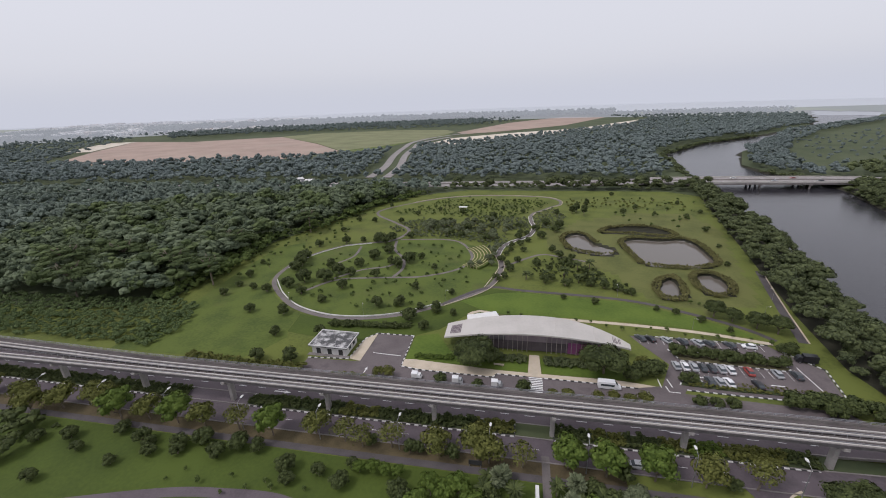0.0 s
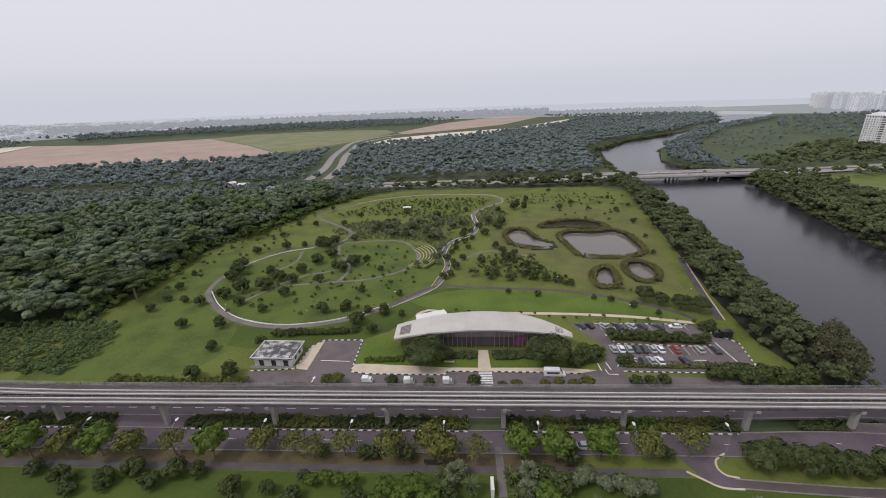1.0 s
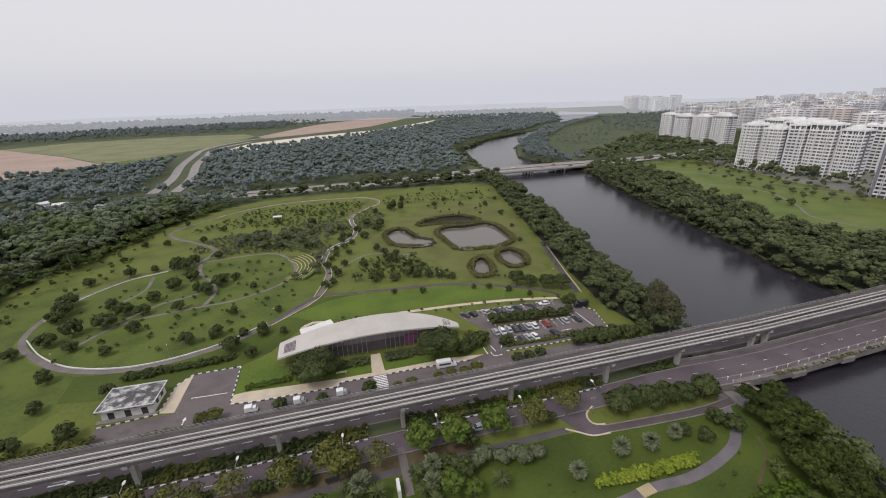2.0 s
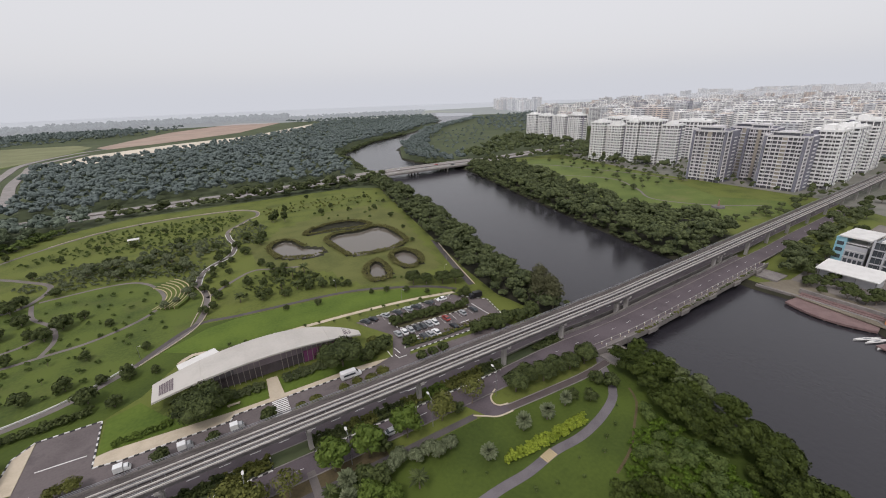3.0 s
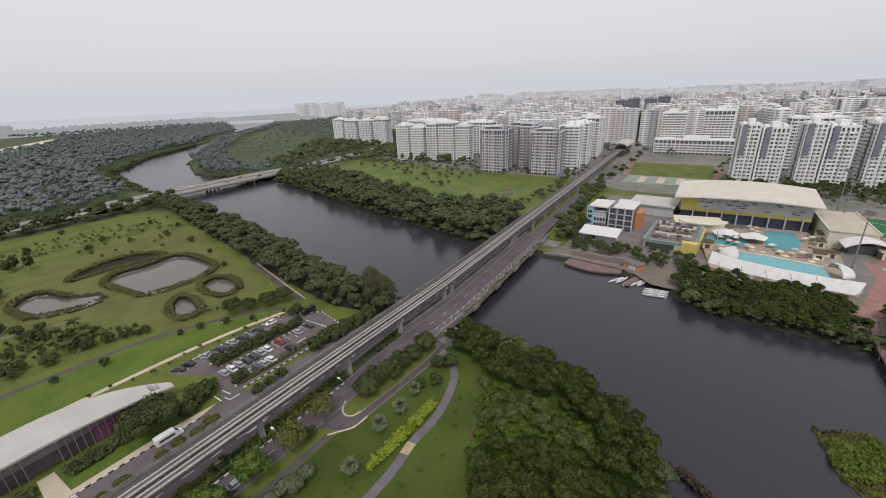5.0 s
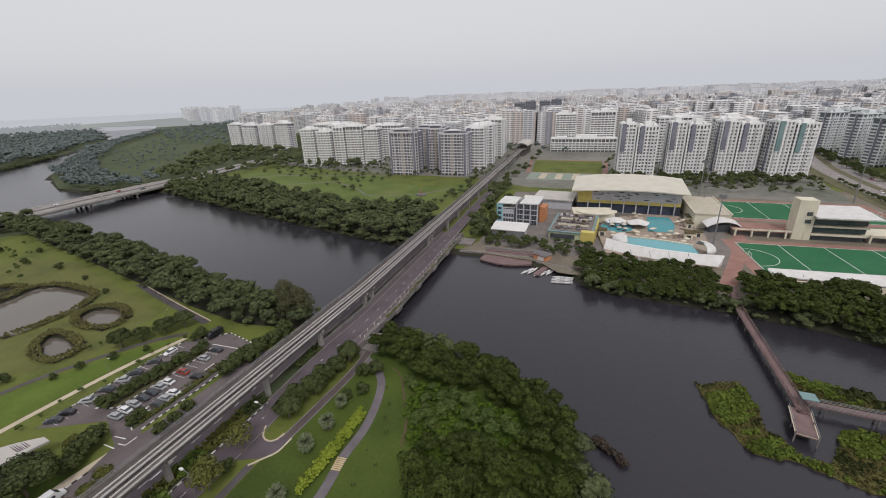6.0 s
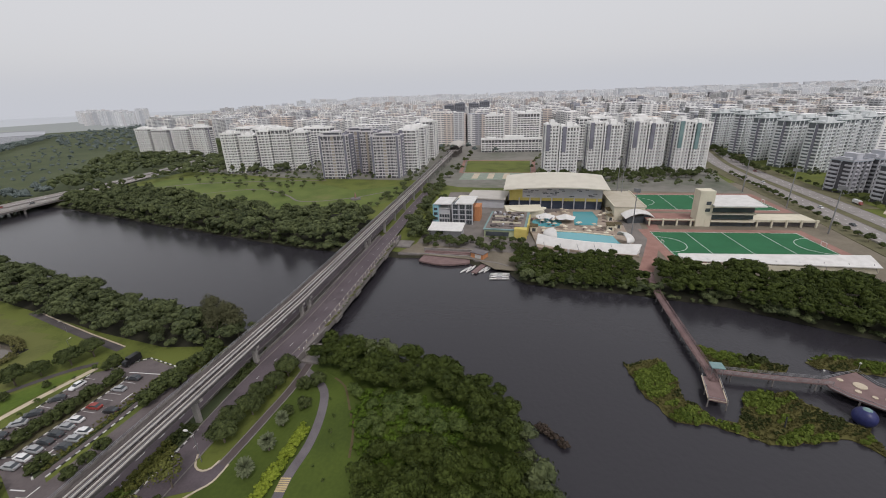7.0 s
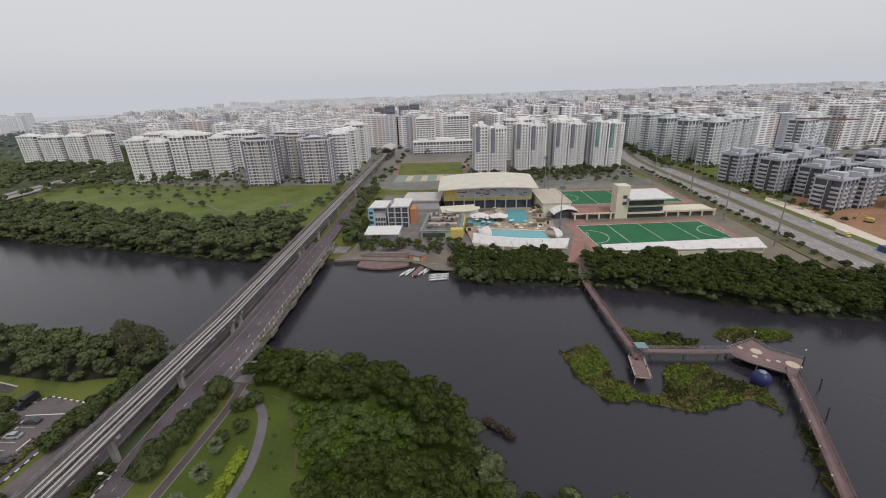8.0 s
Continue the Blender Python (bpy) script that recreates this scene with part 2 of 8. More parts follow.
# ---- building blocks ----
class Solid:
    """Gathers the vertices and faces of one mesh."""

    def __init__(self):
        self.v, self.f = [], []

    def add(self, verts, faces):
        n = len(self.v)
        self.v += [tuple(p) for p in verts]
        self.f += [[n + i for i in face] for face in faces]
        return self

    def box(self, x0, x1, y0, y1, z0, z1):
        v = [(x, y, z) for z in (z0, z1) for y in (y0, y1) for x in (x0, x1)]
        return self.add(v, [(0, 2, 3, 1), (4, 5, 7, 6), (0, 1, 5, 4), (2, 6, 7, 3), (0, 4, 6, 2), (1, 3, 7, 5)])

    def turned(self, cx, cy, z0, z1, sx, sy, rot):
        c, s = math.cos(radians(rot)), math.sin(radians(rot))
        v = [(cx + c * a * sx / 2 - s * b * sy / 2, cy + s * a * sx / 2 + c * b * sy / 2, z) for z in (z0, z1) for b in (-1, 1) for a in (-1, 1)]
        return self.add(v, [(0, 2, 3, 1), (4, 5, 7, 6), (0, 1, 5, 4), (2, 6, 7, 3), (0, 4, 6, 2), (1, 3, 7, 5)])

    def beam(self, p, q, w, h):
        p, q = Vector(p), Vector(q)
        way = (q - p).normalized()
        side = way.cross(Vector((0, 0, 1)))
        side = side.normalized() if side.length > 1e-4 else Vector((1, 0, 0))
        up = side.cross(way)
        v = [e + side * a * w / 2 + up * b * h / 2 for e in (p, q) for b in (-1, 1) for a in (-1, 1)]
        return self.add(v, [(0, 1, 3, 2), (4, 6, 7, 5), (0, 4, 5, 1), (2, 3, 7, 6), (0, 2, 6, 4), (1, 5, 7, 3)])

    def tube(self, x, y, z0, z1, r0, r1=None, n=8, dx=0.0, dy=0.0):
        r1 = r0 if r1 is None else r1
        a = [2 * math.pi * i / n for i in range(n)]
        v = [(x + r0 * math.cos(t), y + r0 * math.sin(t), z0) for t in a] + [(x + dx + r1 * math.cos(t), y + dy + r1 * math.sin(t), z1) for t in a]
        return self.add(v, [(i, (i + 1) % n, n + (i + 1) % n, n + i) for i in range(n)] + [tuple(range(n, 2 * n)), tuple(reversed(range(n)))])

    def prism(self, pts, z0, z1):
        if sum(a[0] * b[1] - b[0] * a[1] for a, b in zip(pts, pts[1:] + pts[:1])) < 0:
            pts = pts[::-1]
        n = len(pts)
        v = [(x, y, z0) for x, y in pts] + [(x, y, z1) for x, y in pts]
        return self.add(v, [tuple(range(n, 2 * n)), tuple(reversed(range(n)))] + [(i, (i + 1) % n, n + (i + 1) % n, n + i) for i in range(n)])

    def strip(self, pts, left, right, z0, z1):
        """A band along a line, from left to right of it, with thickness."""
        rows = []
        for i, p in enumerate(pts):
            a, b = pts[max(i - 1, 0)], pts[min(i + 1, len(pts) - 1)]
            d = math.hypot(b[0] - a[0], b[1] - a[1]) or 1
            nx, ny = -(b[1] - a[1]) / d, (b[0] - a[0]) / d
            e = p[2] if len(p) > 2 else 0.0
            for off in (left, right):
                for z in (z0, z1):
                    rows.append((p[0] + nx * off, p[1] + ny * off, z + e))
        f = []
        for i in range(len(pts) - 1):
            a, b = 4 * i, 4 * i + 4
            f += [(a + 1, a + 3, b + 3, b + 1), (a, b, b + 2, a + 2), (a, a + 1, b + 1, b), (a + 2, b + 2, b + 3, a + 3)]
        f += [(0, 2, 3, 1), (b, b + 1, b + 3, b + 2)]
        return self.add(rows, f)

    def mesh(self, name, mat, smooth=False):
        me = bpy.data.meshes.new(name)
        me.from_pydata(self.v, [], self.f)
        me.materials.append(mat)
        if smooth:
            me.polygons.foreach_set("use_smooth", [True] * len(me.polygons))
        me.update()
        return me

    def part(self, name, mat, parent, label="", smooth=False):
        ob = new(name, self.mesh(name, mat, smooth))
        ob.parent = parent
        return tagged(ob, label)

    def thing(self, name, mat, label, category, kind="", group="", at=(0, 0, 0)):
        ob = new(name, self.mesh(name, mat))
        ob.location = at
        return tagged(ob, label, category, group, kind)


def root(name, label, category, x=0.0, y=0.0, z=0.0, rot=0.0, group="", kind=""):
    ob = new(name)
    ob.matrix_basis = pose(x, y, z, 0, 0, rot)
    return tagged(ob, label, category, group, kind)


def share(name, me, parent, x=0.0, y=0.0, z=0.0, rot=0.0):
    ob = new(name, me)
    ob.parent = parent
    ob.matrix_basis = pose(x, y, z, 0, 0, rot)
    return ob


def smooth_line(pts, step=3.0, closed=False):
    """A Catmull-Rom line through the points."""
    p = [Vector(q) for q in pts]
    n = len(p)
    out = []
    for i in range(n if closed else n - 1):
        a, b, c, d = (p[(i + k) % n] if closed else p[min(max(i + k, 0), n - 1)] for k in (-1, 0, 1, 2))
        m = max(2, int((c - b).length / step))
        for j in range(m):
            t = j / m
            out.append(tuple(0.5 * (2 * b + (c - a) * t + (2 * a - 5 * b + 4 * c - d) * t * t + (3 * b - a - 3 * c + d) * t ** 3)))
    out.append(out[0] if closed else tuple(p[-1]))
    return out


def inside(pts, x, y):
    """Which of the places x, y (arrays) lie within the outline."""
    hit = np.zeros(np.shape(x), bool)
    for (ax, ay), (bx, by) in zip(pts, pts[1:] + pts[:1]):
        if ay != by:
            hit ^= ((ay > y) != (by > y)) & (x < (bx - ax) * (y - ay) / (by - ay) + ax)
    return hit


def nearness(pts, x, y, closed=True):
    """The distance of the places x, y to the outline."""
    best = np.full(np.shape(x), 1e9)
    for (ax, ay), (bx, by) in zip(pts, pts[1:] + (pts[:1] if closed else [])):
        dx, dy = bx - ax, by - ay
        t = np.clip(((x - ax) * dx + (y - ay) * dy) / max(dx * dx + dy * dy, 1e-9), 0, 1)
        best = np.minimum(best, np.hypot(x - ax - t * dx, y - ay - t * dy))
    return best


# ---- ground and water ----
WEST_BANK = [(1108, 1935), (656, 1120), (423, 872), (293, 765), (188, 620), (166, 480), (162, 400), (152, 330), (136, 225), (120, 160), (113, 118),
             (109, 95), (106, 64), (103, 40), (95, 19), (87, 4), (78, 0), (68, -3), (59, -7), (56, -26), (46, -42), (10, -62), (-60, -80), (-260, -90)]
EAST_BANK = [(-260, -260), (60, -300), (120, -210), (132, -150), (135, -129), (144, -105), (157, -78), (163, -44), (165, -13), (168, 0), (178, 6),
             (183, 14), (185, 24), (190, 29), (191, 53), (190, 66), (194, 100), (197, 125), (208, 172), (228, 255), (252, 345), (264, 392), (258, 430), (244, 480), (246, 522), (295, 644), (529, 961), (864, 1260), (1190, 1700)]
RIVER_EDGE = WEST_BANK + EAST_BANK
POND_BIG = smooth_line([(56.7, 233), (64, 240), (75, 239), (83, 239.5), (88, 242), (94, 236), (95.5, 220), (94, 206), (90, 201.5), (84, 198.5), (75.7, 197), (65.4, 198), (59.5, 202), (58.2, 211), (57, 222)], 3, True)[:-1]
POND_LEFT = smooth_line([(24.6, 236), (28.3, 244), (34.2, 247), (39, 240.6), (40.4, 231), (45.8, 224.4), (50.6, 219.4), (48.5, 214), (42.2, 211.2), (35.2, 213.7), (28, 218.3), (25.6, 227.3)], 3, True)[:-1]
POND_SMALL = smooth_line([(58.6, 171.7), (62.5, 180.3), (67.5, 183.5), (68.6, 178), (66.4, 168), (65.4, 163), (61.3, 162.3), (57.7, 164.4)], 2.5, True)[:-1]
POND_ROUND = smooth_line([(77.6, 185.8), (81.8, 190), (86.6, 189), (88.6, 182), (87.2, 174.3), (83.6, 169), (78.5, 167.9), (76, 175)], 2.5, True)[:-1]
POND_SLIM = smooth_line([(49, 253), (58, 261), (71, 264.5), (80.6, 262), (87, 254), (88, 247.5), (79.8, 246), (69.4, 249), (58.3, 249.5), (51, 249.5)], 3, True)[:-1]
POND_LAWN = [(10, 262), (22, 250), (38, 275), (80, 300), (112, 300), (118, 262), (106, 215), (97, 180), (92, 160), (70, 152), (52, 160), (44, 185), (26, 200), (12, 225)]
PONDS = [POND_BIG, POND_LEFT, POND_SMALL, POND_ROUND, POND_SLIM]


def ground_sheet():
    step = lambda a, b, s: np.arange(a, b, s)
    xs = np.r_[-5200, -3000, -1500, -800, -400, step(-260, 15, 12), step(15, 270, 3), step(270, 600, 15), step(600, 1300, 50), 1500, 2200, 3000, 5200]
    ys = np.r_[-5200, -2500, -1000, -500, step(-300, -100, 10), step(-100, 60, 3), step(60, 155, 6), step(155, 270, 3), step(270, 480, 7), step(480, 1000, 20), step(1000, 2000, 60), 2600, 3600, 5200]
    x, y = np.meshgrid(xs, ys)
    z = np.zeros(x.shape)
    for edge, deep, slope in [(RIVER_EDGE, 3.5, 0.6)] + [(p, 1.2, 0.5) for p in PONDS]:
        within = inside(edge, x, y)
        z = np.where(within, -np.minimum(deep, 0.25 + slope * nearness(edge, x, y)), z)
    nx, ny = len(xs), len(ys)
    s = Solid()
    s.v = list(zip(x.ravel().tolist(), y.ravel().tolist(), z.ravel().tolist()))
    s.f = [(j * nx + i, j * nx + i + 1, (j + 1) * nx + i + 1, (j + 1) * nx + i) for j in range(ny - 1) for i in range(nx - 1)]
    return s


ground = ground_sheet().thing("ground", GRASS, "wide flat ground of mown green grass", "ground", "structure")
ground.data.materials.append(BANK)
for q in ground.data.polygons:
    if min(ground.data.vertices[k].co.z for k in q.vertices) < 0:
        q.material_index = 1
Solid().prism(RIVER_EDGE, -1.75, -1.7).thing("water", RIVER, "broad dark grey river with a calm surface", "river", "structure")
for p in PONDS[:4]:
    cx, cy = sum(q[0] for q in p) / len(p), sum(q[1] for q in p) / len(p)
    Solid().prism([(cx + 1.06 * (q[0] - cx), cy + 1.06 * (q[1] - cy)) for q in p], -0.66, -0.6).thing("pond", POND, "murky grey-brown pond ringed by reeds", "pond", "structure", "park ponds")


quay = Solid().strip([(190, 66), (191, 53), (190.4, 29), (185.4, 24), (183.4, 14), (180, 8)], 0.6, -0.6, -3.2, 0.14)


def patch(name, pts, mat, label, category, z=0.05, base=-0.3):
    return Solid().prism(pts, base, z).thing(name, mat, label, category, "structure")


patch("south_lawn", [(-300, 67.4), (48, 67.4), (100, 64), (102, 60), (94, 50), (80, 38), (50, 20), (20, -60), (-300, -80)], LUSH, "lush dark green lawn south of the road", "lawn", 0.03)

patch("verge", [(-300, 69.3), (24, 69.3), (24, 73.2), (-300, 73.2)], MULCH, "brown leaf-littered verge under roadside trees", "verge", 0.045)
patch("median", [(-300, 79.9), (-95, 79.9), (-95, 84.4), (-300, 84.4)], SCRUB, "planted road median", "median", 0.1)
patch("median", [(-74, 79.9), (66, 79.9), (100, 79), (100, 84.4), (-74, 84.4)], SCRUB, "planted road median", "median", 0.1)
patch("median_gap", [(-95, 79.7), (-74, 79.7), (-74, 84.6), (-95, 84.6)], ASPHALT, "asphalt turning gap in the median", "road", 0.046)
patch("verge", [(-300, 93.5), (95, 93.5), (95, 96.2), (40, 95.8), (-66, 96.3), (-300, 97)], MULCH, "scrubby verge below the railway", "verge", 0.045)
patch("fresh_lawn", [(-15, 144), (-6, 141), (38, 141), (62, 138.3), (80, 135), (76, 139.5), (63, 148), (42, 157), (0, 161), (-10, 159), (-24, 150)], FRESH, "bright green lawn strip behind the pavilion", "lawn", 0.045)
patch("fresh_lawn", [(-35.4, 121), (-35.5, 107.4), (-33, 107.8), (-6, 106), (3.2, 105.9), (3.7, 114), (-22, 114), (-28, 124)], FRESH, "trim green front lawn of the pavilion", "lawn", 0.045)
patch("fresh_lawn", [(7.6, 105.9), (30, 106), (36, 106.5), (34, 114), (7.2, 114)], FRESH, "trim green front lawn of the pavilion", "lawn", 0.045)

# far land: woods floor, fields and sand
patch("ground_scrub", [(-2600, 380), (-900, 130), (-190, 122), (-152, 134), (-150, 215), (-118, 306), (-92, 350), (-50, 374), (120, 372), (150, 345), (160, 400), (165, 480), (186, 620), (290, 768), (420, 876), (650, 1125), (800, 1400), (400, 2400), (-2600, 2400)], SCRUB, "scrubby green land under the woods", "scrubland", 0.06)
patch("ground_scrub", [(250, 425), (244, 522), (297, 642), (531, 959), (866, 1258), (1190, 1700), (1300, 2340), (2600, 2340), (1500, 900), (700, 500), (420, 400)], SCRUB, "rough green scrubland beside the upstream river", "scrubland", 0.06)
patch("earth_field", [(-786, 549), (-944, 763), (-1110, 1028), (-890, 990), (-686, 1105), (-460, 873), (-335, 718), (-387, 613), (-563, 571)], EARTH, "wide bare reddish-brown earth field", "field", 0.4)
patch("meadow", [(-640, 1060), (-480, 1198), (-242, 1219), (-178, 1039), (-240, 876), (-280, 713), (-330, 720), (-456, 873)], MEADOW, "pale green rough meadow on filled land", "meadow", 0.3)
patch("dry_field", [(-335, 722), (-284, 786), (-236, 900), (-200, 1060), (-190, 1160), (-230, 1250), (-384, 1290), (-621, 1222), (-690, 1110), (-460, 878)], blend("dry_field_grass", (0.1, 0.115, 0.055), (0.19, 0.195, 0.1), 50, 0.95, 5.0, 0.1), "wide dry grass field beyond the bare earth", "field", 0.56)
patch("dry_field", [(-960, 770), (-1115, 1032), (-1180, 1000), (-1010, 740)], SAND, "pale sandy rim of the bare field", "field", 0.6)
patch("sand_field", [(-199, 798), (-163, 955), (-39, 1075), (137, 1185), (386, 1572), (290, 1285), (90, 1044), (-40, 904), (-125, 815)], SAND, "long pale sandy ground", "field", 0.4)
patch("sand_field", [(-178, 1134), (-58, 1568), (177, 1979), (317, 1816), (122, 1349), (-42, 1156), (-153, 1068)], EARTH, "long tan earth and sand field", "field", 0.5)
patch("meadow", [(312, 374), (363, 385), (398, 357), (371, 223), (331, 152), (352, 118), (330, 104), (292, 108), (270, 123), (256, 162), (269, 208), (298, 297)], MEADOW, "open yellow-green meadow beside the river", "meadow", 0.06)
patch("bank_ground", [(192, 66), (206, 60), (330, 64), (332, 40), (345, -75), (380, -170), (130, -168), (142, -130), (152, -104), (166, -78), (172, -44), (174, -13), (176, 14), (186, 24)], blend("worn_ground", (0.1, 0.085, 0.065), (0.19, 0.165, 0.125), 12, 0.9, 1.2, 0.03), "brown worn ground round the sports centre", "ground", 0.04)
# sea colour lightened to match the haze, which is thus painted in
Solid().box(-5100, 5100, 2350, 5100, -0.3, 0.2).thing("water", water("haze_toned_sea", (0.36, 0.38, 0.4), 0.4, 0.02), "strait of the sea in a tone paled for haze", "sea", "structure")


quay.thing("quay_wall", CONCRETE, "stained concrete quay wall along the water", "quay", "structure")
patch("wood_floor", [(95, 64), (103.5, 60), (101.5, 40), (93.5, 19), (85.5, 5.5), (77, 2), (66, -1), (57, -6), (53, -24), (44, -36), (34, -30), (36, 0), (44, 22), (54, 31.5), (63, 36), (80, 42.5), (88, 48)], LUSH, "overgrown green floor under the bank wood", "ground", 0.085)


# ---- roads and paths ----
def road(name, line, width, mat, label, category, z=0.05, kerb=0.0, base=-0.3):
    ob = root(name, label, category, kind="structure")
    Solid().strip(line, width / 2, -width / 2, base, z).part("surface", mat, ob)
    if kerb:
        for side in (1, -1):
            Solid().strip(line, side * (width / 2 + 0.15) + 0.15, side * (width / 2 + 0.15) - 0.15, base, z + kerb).part("kerb", CONCRETE, ob)
    return ob


def dashes(parent, line, off, length, gap, z, width=0.14):
    """Painted lane dashes along a line."""
    s = Solid()
    dist = [0.0]
    for a, b in zip(line, line[1:]):
        dist.append(dist[-1] + math.hypot(b[0] - a[0], b[1] - a[1]))
    for k in range(int(dist[-1] / (length + gap))):
        mid = k * (length + gap) + length / 2
        i = max(n for n in range(len(line) - 1) if dist[n] <= mid)
        a, b = line[i], line[i + 1]
        t = (mid - dist[i]) / (dist[i + 1] - dist[i])
        ux, uy = ((b[n] - a[n]) / (dist[i + 1] - dist[i]) for n in (0, 1))
        x, y = a[0] + (b[0] - a[0]) * t - uy * off, a[1] + (b[1] - a[1]) * t + ux * off
        e = a[2] + (b[2] - a[2]) * t if len(a) > 2 else 0.0
        s.turned(x, y, z + e, z + e + 0.01, length, width, math.degrees(math.atan2(uy, ux)))
    if s.v:
        s.part("lane_dashes", LINE, parent, "white painted lane dashes")


def rail_y(x):
    """The railway's centre line."""
    return 82.0 + max(0.0, x - 120) * 0.038


def along(x0, x1, step, off=0.0, lift=lambda x: 0.0):
    n = max(1, round((x1 - x0) / step))
    return [(x0 + (x1 - x0) * i / n, rail_y(x0 + (x1 - x0) * i / n) + off, lift(x0 + (x1 - x0) * i / n)) for i in range(n + 1)]


def hump(x):
    """The road rises to its bridge over the river."""
    if x < 60 or x > 260:
        return 0.0
    t = (x - 60) / 40 if x < 100 else (260 - x) / 55 if x > 205 else 1.0
    return 2.3 * t * t * (3 - 2 * t)


def crossing(x):
    """0 on land, 1 over the river."""
    t = min(max((x - 70) / 40, 0), 1) * min(max((270 - x) / 60, 0), 1)
    return t * t * (3 - 2 * t)


def south_off(x):
    """The south carriageway swings away from the railway before the river."""
    return -5.4 - 2.6 * crossing(x)


def north_off(x):
    """The north carriageway draws in under the railway over the river."""
    return 7.0 - 2.3 * crossing(x)


north_line = [(x, y + north_off(x), e) for x, y, e in along(-420, 760, 10, 0, hump)]
south_line = [(x, y + south_off(x), e) for x, y, e in along(-420, 760, 10, 0, hump)]
north = road("road_north", north_line, 8.6, ASPHALT, "grey asphalt carriageway under the elevated railway", "road", 0.05, 0.12, -0.45)
south = road("road_south", south_line, 6.6, ASPHALT, "grey asphalt carriageway beside a hedged median", "road", 0.05, 0.12, -0.45)
for off in (1.6, -1.6):
    dashes(north, north_line, off, 2.5, 4.0, 0.056)
dashes(south, south_line, 0.0, 2.0, 6.0, 0.056, 0.1)

# park driveway, forecourt and car park
drive = root("park_driveway", "grey asphalt park driveway with striped kerbs", "driveway", kind="structure")
Solid().prism([(-68, 96.5), (-68, 103.5), (-50, 104), (-49.5, 121), (-36.5, 121), (-36, 103.6), (-30, 102.6), (-7, 102.2), (-6, 104), (22, 103.6), (34, 103), (41, 105), (46, 116), (40, 127), (38, 131.5),
                (80, 130.5), (82, 127), (89, 119), (86, 104.5), (80, 103.5), (47, 104.2), (46, 102.4), (83, 100.6), (86, 97), (44, 96), (20, 96.5)], -0.3, 0.04).part("surface", TARMAC, drive)
Solid().prism([(-36, 103.6), (-36, 107), (-33, 107.5), (-6, 105.6), (3, 105.5), (8, 105.5), (30, 105.6), (39, 104.4), (34, 103), (22, 103.6), (-6, 104), (-7, 102.2), (-30, 102.6)], -0.3, 0.16).part("pavement", PAVING, drive, "cream paved footway")
Solid().prism([(-50, 104.2), (-49.6, 120.8), (-53, 117), (-54, 105)], -0.3, 0.15).part("pavement", PAVING, drive, "cream paved footway")
Solid().prism([(3.4, 105.5), (7.4, 105.5), (7.0, 115), (3.9, 115)], -0.3, 0.17).part("pavement", PAVING, drive, "cream paved walk to the entrance")
for i in range(9):
    Solid().box(3.6, 7.6, 97.0 + i * 0.78, 97.42 + i * 0.78, 0.04, 0.05).part("zebra_bar", LINE, drive)


def striped_kerb(parent, pts, width=0.35, z=0.2):
    """A kerb of black and white blocks."""
    sets = (Solid(), Solid())
    k = 0
    for (ax, ay), (bx, by) in zip(pts, pts[1:]):
        d = math.hypot(bx - ax, by - ay)
        n = max(1, round(d / 1.1))
        for i in range(n):
            a, b = (i + 0.02) / n, (i + 0.98) / n
            sets[k % 2].beam((ax + (bx - ax) * a, ay + (by - ay) * a, z / 2 + 0.02), (ax + (bx - ax) * b, ay + (by - ay) * b, z / 2 + 0.02), width, z)
            k += 1
    sets[0].part("white_kerb", WHITE, parent, "white kerb blocks")
    sets[1].part("black_kerb", BLACK, parent, "black kerb blocks")


kerbs = root("median_kerb", "black and white kerb round the road median", "kerb", kind="structure")
for a, b in ((-200, -95), (-74, 0), (9.5, 66)):
    striped_kerb(kerbs, [(a, 84.55), (a, 79.75), (b, 79.75), (b, 84.55)], 0.3, 0.22)
striped_kerb(drive, [(-36.3, 121), (-35.9, 103.4), (-30, 102.4), (-7, 102.0), (-5.8, 103.8), (3.0, 103.6)])
striped_kerb(drive, [(8.2, 103.6), (22, 103.4), (34, 102.8)])
striped_kerb(drive, [(-68, 103.7), (-54.2, 104.8), (-53.2, 117), (-49.7, 121.1), (-36.3, 121.1)])
striped_kerb(drive, [(47, 104), (60, 103.5), (80, 103.3), (83, 100.8)])
striped_kerb(drive, [(86.4, 104.5), (89.4, 119), (82.4, 127.4)])
striped_kerb(drive, [(44, 131.8), (62, 131.4), (80, 130.8)])
lot = root("car_park_island", "planted car park island edged with striped kerbs", "planter", kind="structure")
Solid().prism([(48, 124.4), (50, 118.6), (78, 117.0), (80, 118), (78, 121.5), (60, 123.5)], -0.2, 0.2).part("soil", blend("mulch", (0.05, 0.045, 0.025), (0.11, 0.1, 0.05), 3, 0.95, 0.4, 0.03), lot)
striped_kerb(lot, [(48, 124.4), (50, 118.6), (78, 117.0), (80, 118), (78, 121.5), (60, 123.5), (48, 124.4)])
lot2 = root("car_park_island", "low hedge strip between the parking rows", "planter", kind="structure")
Solid().prism([(46, 106.2), (48, 110), (52, 109.4), (53, 107.5), (84, 106.6), (84.5, 105.4), (60, 105.2)], -0.2, 0.2).part("soil", SCRUB, lot2)
striped_kerb(lot2, [(46, 106.2), (48, 110), (52, 109.4), (53, 107.5)])
bay = Solid()
for i in range(13):
    bay.box(48.4 + 2.45 * i, 48.5 + 2.45 * i, 112.6, 117.2, 0.04, 0.05)
for i in range(16):
    bay.box(40.5 + 2.45 * i, 40.6 + 2.45 * i, 127.2, 131.2, 0.04, 0.05)
